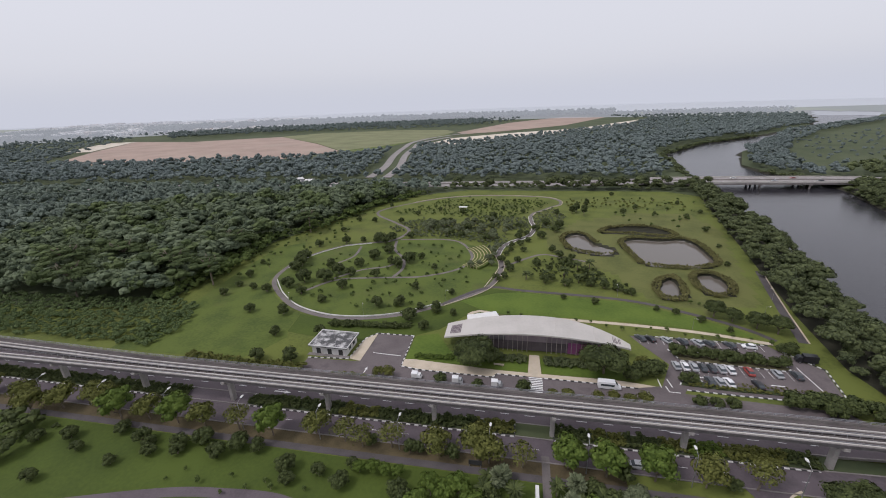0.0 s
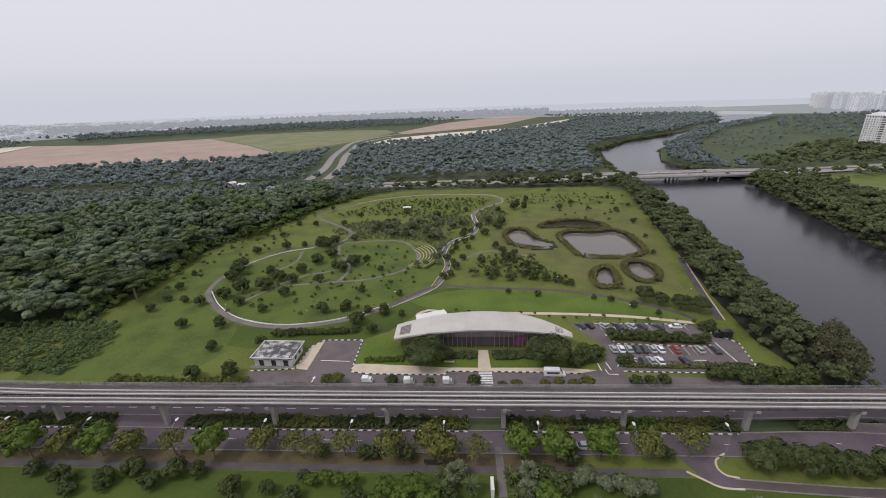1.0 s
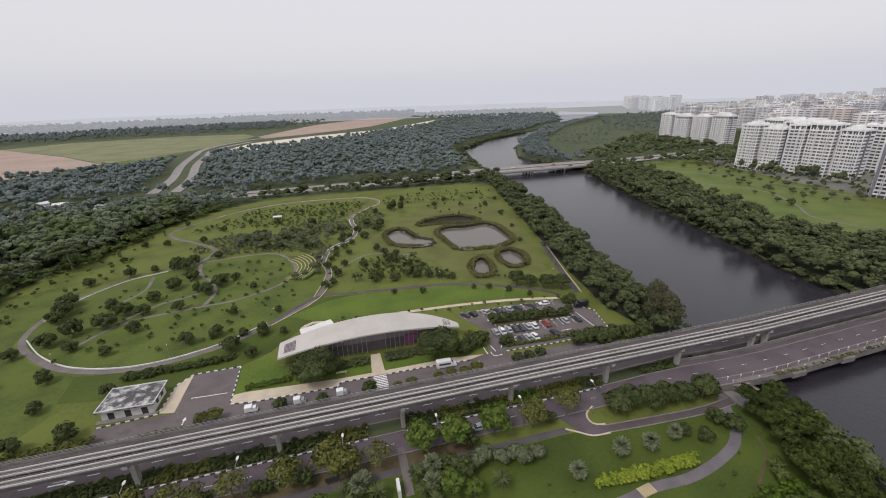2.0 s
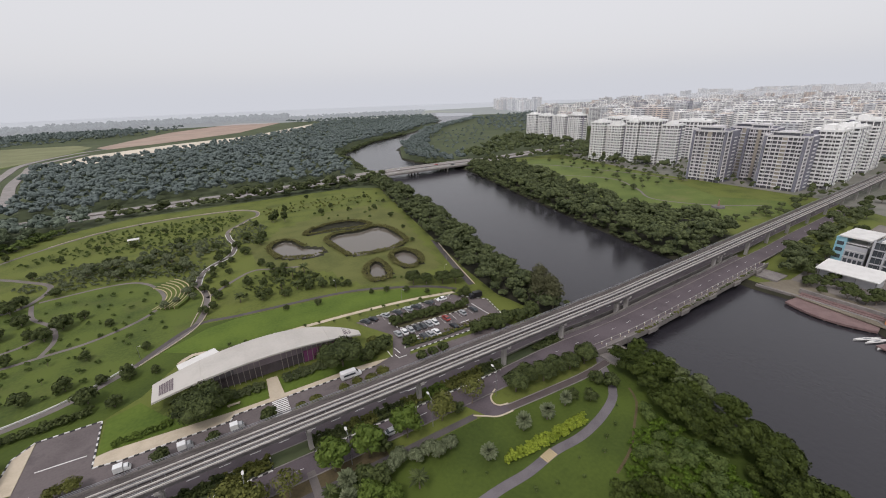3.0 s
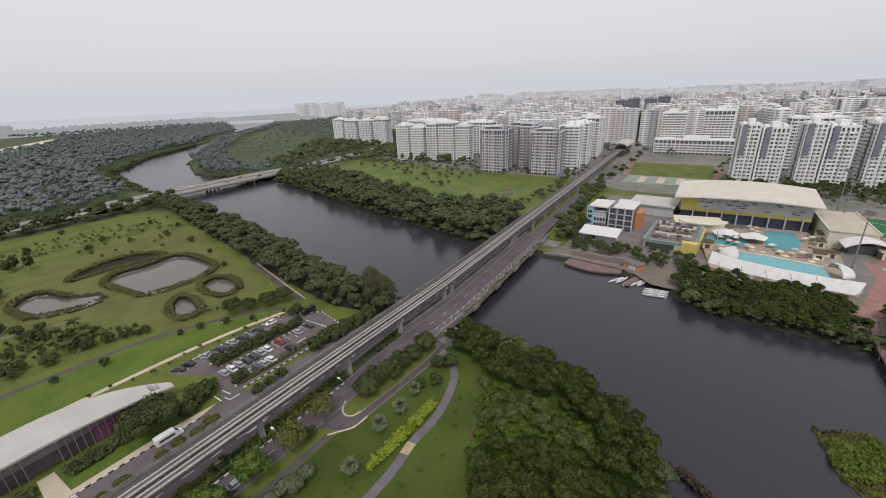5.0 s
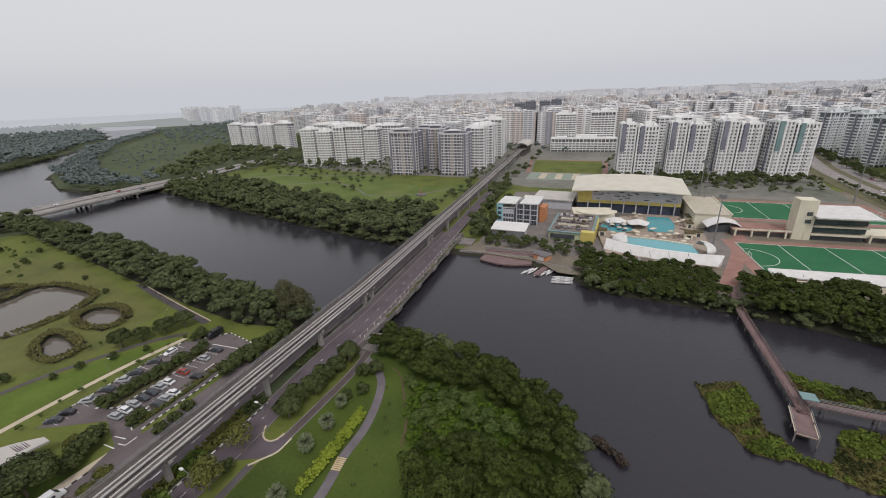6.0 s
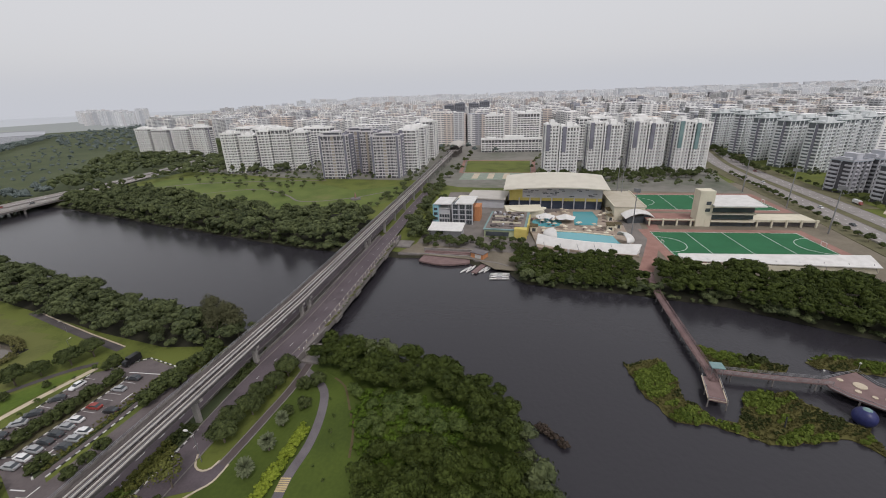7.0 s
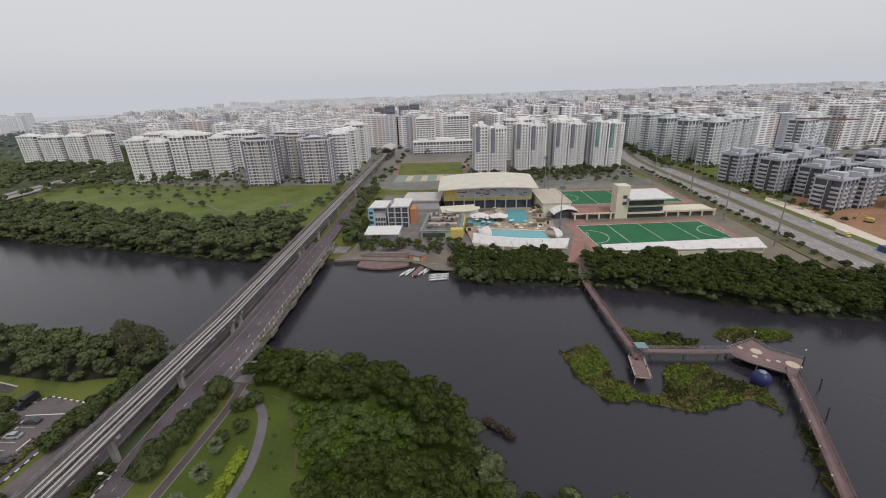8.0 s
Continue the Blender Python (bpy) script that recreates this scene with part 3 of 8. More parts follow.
bay.part("bay_lines", LINE, drive, "white parking bay lines")


def arrow(parent, x, y, rot, z=0.05, size=1.0):
    """A painted lane arrow."""
    c, d = math.cos(radians(rot)) * size, math.sin(radians(rot)) * size
    flat = [(-2, -0.14), (0.6, -0.14), (0.6, -0.5), (2, 0), (0.6, 0.5), (0.6, 0.14), (-2, 0.14)]
    Solid().prism([(x + c * u - d * v, y + d * u + c * v) for u, v in flat], z - 0.06, z).part("lane_arrow", LINE, parent)


for line in ([(36.5, 102), (36.5, 97.4)], [(40.5, 108.2), (40.5, 104.3)], [(43.1, 108.4), (43.5, 104.8)], [(41.8, 105), (42.1, 102.7), (44.9, 102.6)], [(70.4, 109.6), (74, 109.6)], [(82, 119.4), (82.8, 107.7)], [(-47.3, 109.3), (-37.7, 108.8)]):
    Solid().strip(line, 0.14, -0.14, -0.05, 0.052).part("road_marking", LINE, drive)
arrow(drive, 53.4, 110.7, 180)
arrow(drive, -46.5, 99.6, 88)
arrow(north, -67, 86.6, 0, 0.06, 1.3)
arrow(north, -24, 89, 0, 0.06, 1.3)
arrow(north, 40, 87, 0, 0.06, 1.3)

# footpaths of the park
OUTER = [(-12, 205), (-9, 188), (-14, 164), (-31, 146), (-48, 134.5), (-69, 130), (-89, 135), (-104, 146), (-116, 160), (-119, 176), (-116, 193), (-104, 211), (-88, 219),
         (-76, 225), (-72, 245), (-86, 262), (-106, 282), (-107, 298), (-88, 322), (-65, 341), (-31, 351), (14, 348), (29, 336), (29, 321), (22.6, 314), (15, 302.6), (8.4, 293.4), (6.2, 283.3), (6.7, 270), (8.3, 260), (6.8, 247), (3.6, 238), (-5, 228), (-10, 218), (-12, 205)]
ring = road("footpath", smooth_line(OUTER, 3), 2.2, PATH, "pale grey winding loop path round the lawn", "path", 0.05)
pale = Solid().strip(smooth_line(OUTER[3:9], 2), -1.25, -1.6, -0.2, 0.45)
pale.part("low_wall", WHITE, ring, "low white edging wall")
Solid().strip(smooth_line(OUTER[9:13], 2), -1.25, -1.55, -0.2, 0.4).part("low_wall", WHITE, ring, "low white edging wall")
road("footpath", smooth_line([(-95, 152), (-85, 165), (-62, 170), (-46, 173), (-30, 184), (-25, 200), (-33, 222), (-46, 229), (-72, 226)], 3), 1.6, PATH, "narrow grey path round the inner lawn", "path", 0.055)
road("footpath", smooth_line([(-60, 170), (-58, 182), (-62, 196), (-70, 208), (-74, 224)], 3), 1.6, PATH, "narrow grey path across the lawn", "path", 0.06)
road("footpath", smooth_line([(-88, 166), (-78, 178), (-66, 184), (-62, 196)], 3), 1.5, PATH, "narrow worn path between trees", "path", 0.065)
road("footpath", smooth_line([(-95, 185), (-90, 196), (-92, 212)], 3), 1.4, PATH, "narrow worn path between trees", "path", 0.065)
road("footpath", smooth_line([(-31, 146), (-14, 164), (2, 163), (42, 159), (64, 150), (78, 141), (84, 134)], 3), 1.9, DARK_PATH, "dark grey path through the park", "path", 0.07)
road("footpath", smooth_line([(-19, 139), (-15, 142.5), (-8, 139), (-20, 130)], 2), 1.6, PAVING, "pale path behind the pavilion", "path", 0.05)
road("footpath", smooth_line([(8, 140), (38, 139), (62, 136.5), (82, 132)], 3), 1.8, PAVING, "pale path along the lawn's edge", "path", 0.05)
road("footpath", [(108, 196), (102, 174), (97, 155), (92, 134)], 2.8, DARK_PATH, "straight dark path beside the river trees", "path", 0.05)
road("path_edge", [(109.4, 196), (103.5, 174), (98.6, 155), (93.6, 134)], 0.5, PAVING, "pale stone edge of the straight path", "edging", 0.12)
road("footpath", smooth_line([(-9, 188), (10, 208), (22, 205), (34, 200)], 3), 1.6, PATH, "narrow path to the ponds", "path", 0.05)
for off in (1.2, -1.5):
    Solid().strip(smooth_line(OUTER[27:36], 2), off + 0.32, off, -0.2, 0.3).part("low_wall", WHITE, ring, "low white edging wall")
for off, a, b in ((1.2, 0, 4), (-1.5, 0, 3), (1.1, 18, 28)):
    Solid().strip(smooth_line(OUTER[a:b], 2), off + 0.3, off, -0.2, 0.3).part("low_wall", PAVING, ring, "pale stone path edging")
Solid().prism(smooth_line(OUTER[:13] + [(-72, 227), (-46, 230), (-33, 223), (-20, 216)], 4), -0.3, 0.03).thing("lawn", LOOP_LAWN, "rich green lawn inside the loop path", "lawn", "structure")
Solid().prism([(-16, 164), (-31, 144.8), (-48, 133), (-69, 128.6), (-86, 131), (-84, 118), (-60, 114), (-44, 116), (-28, 127), (-20, 138), (-6, 144), (6, 152), (20, 159)], -0.3, 0.026).thing("lawn", LUSH, "rich green lawn behind the pavilion", "lawn", "structure")
Solid().prism([(-90, 132.4), (-106, 145), (-118, 159), (-121.4, 176), (-118, 194), (-130, 216), (-142, 205), (-141, 170), (-139, 140), (-142, 99), (-92, 99), (-86, 106), (-82, 114.4), (-84.2, 118.4), (-86.2, 130.8)], -0.3, 0.022).thing("lawn", LOOP_LAWN, "rich green lawn between the woods and the hut", "lawn", "structure")
# steps of the grass terrace
terrace = root("grass_terrace", "curved turf terrace with pale stone steps", "terrace", kind="structure")
OCHRE = blend("ochre_stone", (0.26, 0.22, 0.12), (0.4, 0.34, 0.2), 3, 0.9, 0.4, 0.01)
for i in range(6):
    arc = [(-41 + (17 + 1.75 * i) * math.cos(a), 201 + (17 + 1.75 * i) * math.sin(a)) for a in np.linspace(-0.78 + 0.02 * i, 0.85 - 0.03 * i, 22)]
    Solid().strip(arc, 0.2, -0.2, -0.1, 0.12 + 0.22 * i).part("stone_step", OCHRE, terrace, "ochre stone step")
    Solid().strip(arc, -0.2, -1.55, -0.1, 0.08 + 0.22 * i).part("turf", LOOP_LAWN, terrace)
# south side
road("footpath", along(-300, 48, 10, -13.4), 1.9, DARK_PATH, "narrow concrete footpath behind roadside trees", "path", 0.05)
road("footpath", smooth_line([(57, 66.2), (63, 65.7), (72, 65.1), (86, 64.5), (104, 66)], 3), 2.0, blend("brown_path", (0.06, 0.046, 0.046), (0.1, 0.08, 0.078), 5, 0.9, 0.3), "dark brown footpath towards the bridge", "path", 0.06, 0.08)
spur = root("side_road", "short asphalt spur beside the road", "road", kind="structure")
Solid().prism([(47, 74.5), (58, 74.5), (55.4, 72), (54.6, 69.6), (55.6, 67.9), (57.5, 67.4), (57.4, 65), (53, 65.4), (50.4, 67.2), (49.2, 70)], -0.3, 0.042).part("surface", ASPHALT, spur)
for edge in ([(58.6, 74), (55.6, 72.1), (54.8, 69.7), (55.8, 68.1), (58, 67.6)], [(57.4, 64.8), (52.9, 65.2), (50.2, 67.1), (47.6, 69)]):
    Solid().strip(smooth_line(edge, 1), 0.22, -0.22, -0.3, 0.17).part("kerb", PAVING, spur, "pale kerb")
road("footpath", smooth_line([(97, 70), (93, 66), (89, 60), (84, 54.5), (76, 51.2), (66, 49.3), (57, 49.5), (48, 48.5), (38, 48.5), (20, 47), (0, 44)], 2), 2.3, blend("violet_path", (0.085, 0.074, 0.082), (0.15, 0.134, 0.143), 5, 0.9, 0.3), "grey asphalt cycle path curving to the river", "path", 0.05)
rumble = root("rumble_strip", "yellow ribbed strip across the cycle path", "rumble strip", 55, 49.4, 0.05, 8, kind="structure")
for i in range(7):
    Solid().box(-1.8 + 0.52 * i, -1.45 + 0.52 * i, -1.15, 1.15, 0, 0.03).part("rib", blend("ochre_paint", (0.36, 0.27, 0.13), (0.5, 0.4, 0.22), 2, 0.8, 0.3), rumble)
road("footpath", smooth_line([(90, 54), (87, 49.5), (79, 44.5), (72, 40.5), (64, 38)], 2), 0.6, MULCH, "worn earth trail beside the trees", "path", 0.05)
road("footpath", smooth_line([(-110, 42), (-78, 51.5), (-62, 54.2), (-46, 54.5), (-28, 48), (-10, 30)], 3), 2.4, ASPHALT, "dark asphalt path across the south lawn", "path", 0.05)
link = road("footpath", [(7.2, 62), (7.2, 75)], 1.8, PATH, "short concrete link path to the kerb", "path", 0.055)


# ---- elevated railway ----
SPAN = 29.4
PIERS = [9.0 + SPAN * i for i in range(-9, 3)] + [91.0, 118.6, 124.2, 188.6, 194.2, 221.5, 247.5] + [9.0 + SPAN * i for i in range(9, 19)]
DECK = 9.0


def widen(x):
    """The two tracks draw apart towards the west."""
    return max(0.0, (-105 - x) * 0.03)


def viaduct():
    via = root("railway_viaduct", "long grey concrete viaduct carrying two railway tracks", "viaduct", PIERS[0], 82, 0)
    ox, oy = PIERS[0], 82.0
    line = lambda a, b, off, k: [(x - ox, rail_y(x) - oy + off + k * widen(x), 0) for x in np.linspace(a, b, max(2, int(abs(b - a) / 9)))]
    for n, (a, b) in enumerate(zip(PIERS, PIERS[1:])):
        for k, mid in ((-0.15, -2.35), (1.0, 0.7)):
            girder = Solid().strip(line(a + 0.06, b - 0.06, mid, k), 0.5, -0.5, DECK - 1.25, DECK - 0.2)
            girder.strip(line(a + 0.03, b - 0.03, mid, k), 0.95, -0.95, DECK - 0.2, DECK)
            # girder toned darker than CONCRETE to paint in shade below the deck
            girder.part("girder", DARK_CONCRETE, via, "dark-toned grey girder")
            Solid().strip(line(a, b, mid, k), 0.46, -0.46, DECK, DECK + 0.06).part("track_bed", BED, via, "dark track bed")
            for side in (-0.68, 0.68):
                Solid().strip(line(a, b, mid + side, k), 0.15, -0.15, DECK, DECK + 0.28).part("running_beam", TRACK, via, "pale concrete running beam")
        Solid().strip(line(a, b, 2.55, 1.0), 0.45, -0.45, DECK - 0.3, DECK - 0.1).part("walkway", BED, via, "dark maintenance walkway")
        Solid().strip(line(a, b, 3.4, 1.0), 0.1, -0.1, DECK - 0.4, DECK + 0.35).part("parapet", CONCRETE, via, "low grey parapet")
        for z in (0.62, 0.95):
            Solid().strip(line(a, b, 3.4, 1.0), 0.05, -0.05, DECK + z, DECK + z + 0.08).part("handrail", STEEL, via, "thin grey steel handrail")
        # dark strip added where the open gap between the tracks lies in shade
        Solid().strip(line(a, b, -0.82, 0.42), 0.16, -0.16, DECK - 0.2, DECK - 0.05).part("cable_tray", BED, via, "dark strip filling the gap between the tracks")
        Solid().strip(line(a, b, -0.82, 0.42), 0.04, -0.04, DECK + 0.55, DECK + 0.63).part("handrail", STEEL, via, "thin grey steel handrail")
        for mid, k in ((-2.35, -0.15), (0.7, 1.0)):
            Solid().strip(line(a, b, mid - 0.3, k), 0.05, -0.05, DECK + 0.06, DECK + 0.3).part("power_rail", STEEL, via, "thin dark power rail")
    posts = Solid()
    for x in np.arange(PIERS[0], PIERS[-1], 2.3):
        y = rail_y(x) - oy + 3.4 + widen(x)
        posts.box(x - ox - 0.06, x - ox + 0.06, y - 0.06, y + 0.06, DECK + 0.3, DECK + 1.0)
        y = rail_y(x) - oy - 0.82 + 0.42 * widen(x)
        posts.box(x - ox - 0.05, x - ox + 0.05, y - 0.05, y + 0.05, DECK - 0.06, DECK + 0.6)
    tagged(posts.part("rail_post", STEEL, via, "short steel railing posts"), kind="stuff")
    for x in PIERS:
        y = rail_y(x) - oy
        lift = -3.4 if 104 < x < 192 else -0.3
        pier = Solid()
        pier.turned(x - ox, y - 1.5 if 90 < x < 230 else y - 0.4, lift - 1.0, DECK - 2.6, 1.0, 1.4, 0)
        pts = [(-3.1, DECK - 1.24), (2.0 + widen(x), DECK - 1.24), (2.0 + widen(x), DECK - 1.9), (0.4, DECK - 2.7), (-1.2, DECK - 2.7), (-3.1, DECK - 1.9)]
        v = [(x - ox + e, y + p, q) for e in (-0.5, 0.5) for p, q in pts]
        pier.add(v, [(5, 4, 3, 2, 1, 0), (6, 7, 8, 9, 10, 11)] + [(i, (i + 1) % 6, 6 + (i + 1) % 6, 6 + i) for i in range(6)])
        pier.part("pier", PIER, via, "pale grey concrete pier with a crosshead")
    return via


viaduct()

# station far down the line
st = root("railway_station", "small elevated station with a curved grey roof", "station", 546, 98, 0)
Solid().box(-26, 26, -7, 7, 8.0, 9.2).part("platform", CONCRETE, st)
arch = [(-9 * math.cos(a), 12.5 + 4.2 * math.sin(a)) for a in np.linspace(0, math.pi, 13)]
roof = Solid()
roof.add([(x, y, z) for x in (-24, 24) for y, z in arch], [(i, i + 1, 14 + i, 13 + i) for i in range(12)])
roof.part("roof", ROOFING, st)
for x in (-20, -7, 7, 20):
    Solid().box(x - 0.4, x + 0.4, -6, 6, 0, 8).part("pier", CONCRETE, st)

# ---- road bridge over the river ----
bridge = root("road_bridge", "grey concrete road bridge with planted edges", "bridge", 150, 76, 0)
for line_pts, half_a, half_b in ((north_line, 4.7, -4.9), (south_line, 5.7, -6.8)):
    seg = [(x - 150, y - 76, e) for x, y, e in line_pts if 88 < x < 212]
    Solid().strip(seg, half_a, half_b, -1.5, -0.46).part("deck", CONCRETE, bridge)
    Solid().strip(seg, half_a - 0.2, half_b + 0.2, -0.455, 0.042).part("shoulder", ASPHALT, bridge, "grey asphalt road shoulder")
    for off in (half_a, half_b):
        Solid().strip(seg, off + 0.16, off - 0.16, -0.9, 0.95).part("parapet", CONCRETE, bridge, "pale concrete parapet")
    for x in (102, 124, 146, 168, 190):
        y = rail_y(x) + (north_off(x) if line_pts is north_line else south_off(x))
        s = Solid().box(x - 150 - 0.7, x - 150 + 0.7, y - 76 - 3.6, y - 76 + 3.6, 0.0, 0.8)
        for q in (-2.4, 2.4):
            s.tube(x - 150, y - 76 + q, -4, 0.1, 0.55, n=10)
        s.part("bridge_pier", CONCRETE, bridge)
seg = [(x - 150, y - 76, e) for x, y, e in south_line if 92 < x < 208]
Solid().strip(seg, -4.9, -6.5, -0.3, 0.2).part("footway", PATH, bridge, "grey footway")
for i, (x, y, e) in enumerate(seg[::2]):
    Solid().turned(x, y - 7.2, e - 1.2, e + 0.3, 5.0, 0.9, 0).part("planter_box", CONCRETE, bridge, "concrete planter box")
for x0, y0 in ((100, 60), (203, 62)):
    Solid().box(x0 - 150 - 5, x0 - 150 + 5, -14, 18, -3.6, 0.7).part("abutment", CONCRETE, bridge, "sloping grey abutment")

# upstream road bridge and the expressway that leads to it
far_line = [(-700, 350, 0), (-420, 380, 0), (-200, 398, 0), (-66, 404, 0), (3, 408, 0), (60, 408, 0.6), (120, 406, 3.0), (200, 406, 4.0), (260, 408, 3.8), (310, 416, 2.0), (420, 440, 0), (560, 470, 0)]
far_road = road("expressway", far_line, 26, ROADWAY, "pale concrete expressway through the trees", "road", 0.2, 0, -0.4)
dashes(far_road, far_line, 6.5, 4, 8, 0.22, 0.3)
dashes(far_road, far_line, -6.5, 4, 8, 0.22, 0.3)
Solid().strip(far_line, 0.4, -0.4, 0, 0.9).part("divider", CONCRETE, far_road, "pale centre barrier")
fb = root("road_bridge", "long low concrete road bridge over the upstream river", "bridge", 200, 406, 0)
seg = [(x - 200, y - 406, e) for x, y, e in far_line if 80 < x < 320]
Solid().strip(seg, 13.6, -13.6, -1.7, -0.42).part("deck", CONCRETE, fb)
for off in (13.6, -13.6):
    Solid().strip(seg, off + 0.2, off - 0.2, -0.42, 1.1).part("parapet", TRACK, fb, "pale parapet")
for x in (165, 202, 240):
    s = Solid()
    for q in (-11, -4, 4, 11):
        s.tube(x - 200, q, -4, 2.0, 0.8, n=10)
    s.box(x - 201, x - 199, -12.5, 12.5, 1.4, 2.25)
    s.part("bridge_pier", CONCRETE, fb)
road("road_far", smooth_line([(-172, 440, 0), (-180, 520, 0), (-205, 640, 0), (-222, 760, 0), (-232, 880, 0), (-195, 1020, 0), (-150, 1090, 0)], 20), 10, ROADWAY, "pale straight road through far woods", "road", 0.6)
road("road_far", smooth_line([(-152, 440, 0), (-160, 520, 0), (-186, 640, 0), (-202, 760, 0), (-212, 860, 0), (-172, 990, 0)], 20), 10, ROADWAY, "pale straight road through far woods", "road", 0.6)


# ---- trees ----
def ball(level):
    bm = bmesh.new()
    bmesh.ops.create_icosphere(bm, subdivisions=level, radius=1)
    v = np.array([p.co[:] for p in bm.verts])
    f = np.array([[p.index for p in q.verts] for q in bm.faces])
    bm.free()
    return v, f


BALL = {k: ball(k) for k in (1, 2)}


def crown(seed, radius, height, lobes, leaves, size, level=1, flat=0.75, spread=0.62, core=0.78):
    """The vertices and triangles of a crown: uneven lobes, each a dim core under loose leaf clumps. Its foot is at z = 0."""
    rng = np.random.default_rng(seed)
    vs, fs, n = [], [], 0
    for k in range(lobes):
        a = 2.4 * k + rng.uniform(-0.5, 0.5)
        far = spread * radius * math.sqrt((k + 0.3) / lobes)
        up = height * (0.42 + 0.38 * (1 - (far / radius) ** 1.5) + rng.uniform(-0.12, 0.12))
        r = radius * rng.uniform(0.36, 0.52) * (1.15 if lobes < 4 else 1 if lobes < 13 else 0.82)
        c = np.array([far * math.cos(a), far * math.sin(a), up])
        if spread <= 0.5:
            rise = 1 - 1.7 * (k + 0.5) / lobes
            side = math.sqrt(max(0.0, 1 - rise * rise))
            c = np.array([0.62 * radius * side * math.cos(a), 0.62 * radius * side * math.sin(a), height * (0.5 + 0.3 * rise)])
        axes = np.array([r, r, r * flat])
        v, f = BALL[level]
        v = v * axes * core * rng.uniform(0.72, 1.2, (len(v), 1)) + c
        vs.append(v), fs.append(f + n)
        n += len(v)
        d = rng.normal(size=(leaves, 3))
        d[:, 2] = np.abs(d[:, 2]) * 0.9 - 0.35 * rng.random(leaves)
        d /= np.linalg.norm(d, axis=1, keepdims=True)
        p = d * axes * rng.uniform(0.82, 1.12, (leaves, 1)) + c
        t = np.cross(d, rng.normal(size=(leaves, 3)))
        t /= np.linalg.norm(t, axis=1, keepdims=True)
        b = np.cross(d, t)
        tilt = d * rng.uniform(-0.6, 0.6, (leaves, 1))
        s = size * rng.uniform(0.6, 1.3, (leaves, 1))
        quad = np.stack([p - t * s - b * s * 0.4, p + t * s * 0.2 - b * s + tilt * s * 0.6, p + t * s + b * s * 0.5 + tilt * s, p - t * s * 0.3 + b * s - tilt * s * 0.5], 1)
        vs.append(quad.reshape(-1, 3))
        q = n + 4 * np.arange(leaves)[:, None]
        fs.append(np.concatenate([q + [0, 1, 2], q + [0, 2, 3]]))
        n += 4 * leaves
    return np.concatenate(vs), np.concatenate(fs)


def raw_mesh(name, v, f, mat, smooth=False):
    me = bpy.data.meshes.new(name)
    me.vertices.add(len(v)), me.loops.add(3 * len(f)), me.polygons.add(len(f))
    me.vertices.foreach_set("co", np.ascontiguousarray(v, dtype=np.float32).ravel())
    me.loops.foreach_set("vertex_index", np.ascontiguousarray(f, dtype=np.int32).ravel())
    me.polygons.foreach_set("loop_start", np.arange(0, 3 * len(f), 3, dtype=np.int32))
    me.polygons.foreach_set("use_smooth", np.full(len(f), smooth))
    me.materials.append(mat)
    me.update(calc_edges=True)
    me.validate()
    return me


def trunk_mesh(seed, high, thick, spread, limbs=5):
    rng = random.Random(seed)
    s = Solid().tube(0, 0, -0.2, high, thick, thick * 0.7, 8, rng.uniform(-0.2, 0.2), rng.uniform(-0.2, 0.2))
    for k in range(limbs):
        a = 2.4 * k + rng.uniform(-0.4, 0.4)
        top = Vector((spread * math.cos(a), spread * math.sin(a), high + spread * rng.uniform(0.6, 1.0)))
        s.beam((0, 0, high * rng.uniform(0.75, 0.95)), top, thick * 0.7, thick * 0.7)
    return s


def tree(name, label, mat, seed, radius, height, stem, lobes=8, leaves=46, size=0.42, flat=0.75, spread=0.62, category="tree", core=0.78, thick=0.16, limbs=5):
    ob = root(name, label, category, 0, 0, 0)
    trunk_mesh(seed, stem, thick, radius * 0.5, limbs).part("trunk", BARK, ob)
    v, f = crown(seed, radius, height - stem * 0.8, lobes, leaves, size, 1, flat, spread, core)
    low = min(stem * 0.8, max(0.15, stem * 0.8 - 0.22 * (height - stem * 0.8)))
    c = new("crown", raw_mesh("crown", v + [0, 0, low], f, mat))
    c.parent = ob
    return ob


def palm(name, label, mat, seed, radius, height, fronds=26, droop=0.9, category="palm tree", broad=1.0):
    """A palm: a ringed stem under a round head of arching fronds."""
    rng = random.Random(seed)
    ob = root(name, label, category, 0, 0, 0)
    Solid().tube(0, 0, -0.2, height, 0.2, 0.15, 8).part("trunk", BARK, ob)
    s = Solid()
    for k in range(fronds):
        a, rise = 2.4 * k, rng.uniform(-0.75 if droop < 0.8 else -0.25, 1.35)
        reach = radius * rng.uniform(0.8, 1.1)
        c, d = math.cos(a), math.sin(a)
        spine = []
        for i in range(5):
            t = i / 4
            out = reach * t * math.cos(rise * (1 - t * droop * 0.6))
            spine.append((c * out, d * out, height + reach * (t * math.sin(rise) - droop * 0.55 * t * t)))
        wide = (0.06, 0.2, 0.26, 0.2, 0.04)
        v = []
        for (x, y, z), w in zip(spine, wide):
            w *= radius * 0.55 * broad
            v += [(x - d * w, y + c * w, z - w * 0.5), (x, y, z + 0.05), (x + d * w, y - c * w, z - w * 0.5)]
        s.add(v, [(3 * i + j, 3 * i + j + 1, 3 * i + j + 4, 3 * i + j + 3) for i in range(4) for j in (0, 1)])
    s.part("crown", mat, ob)
    return ob


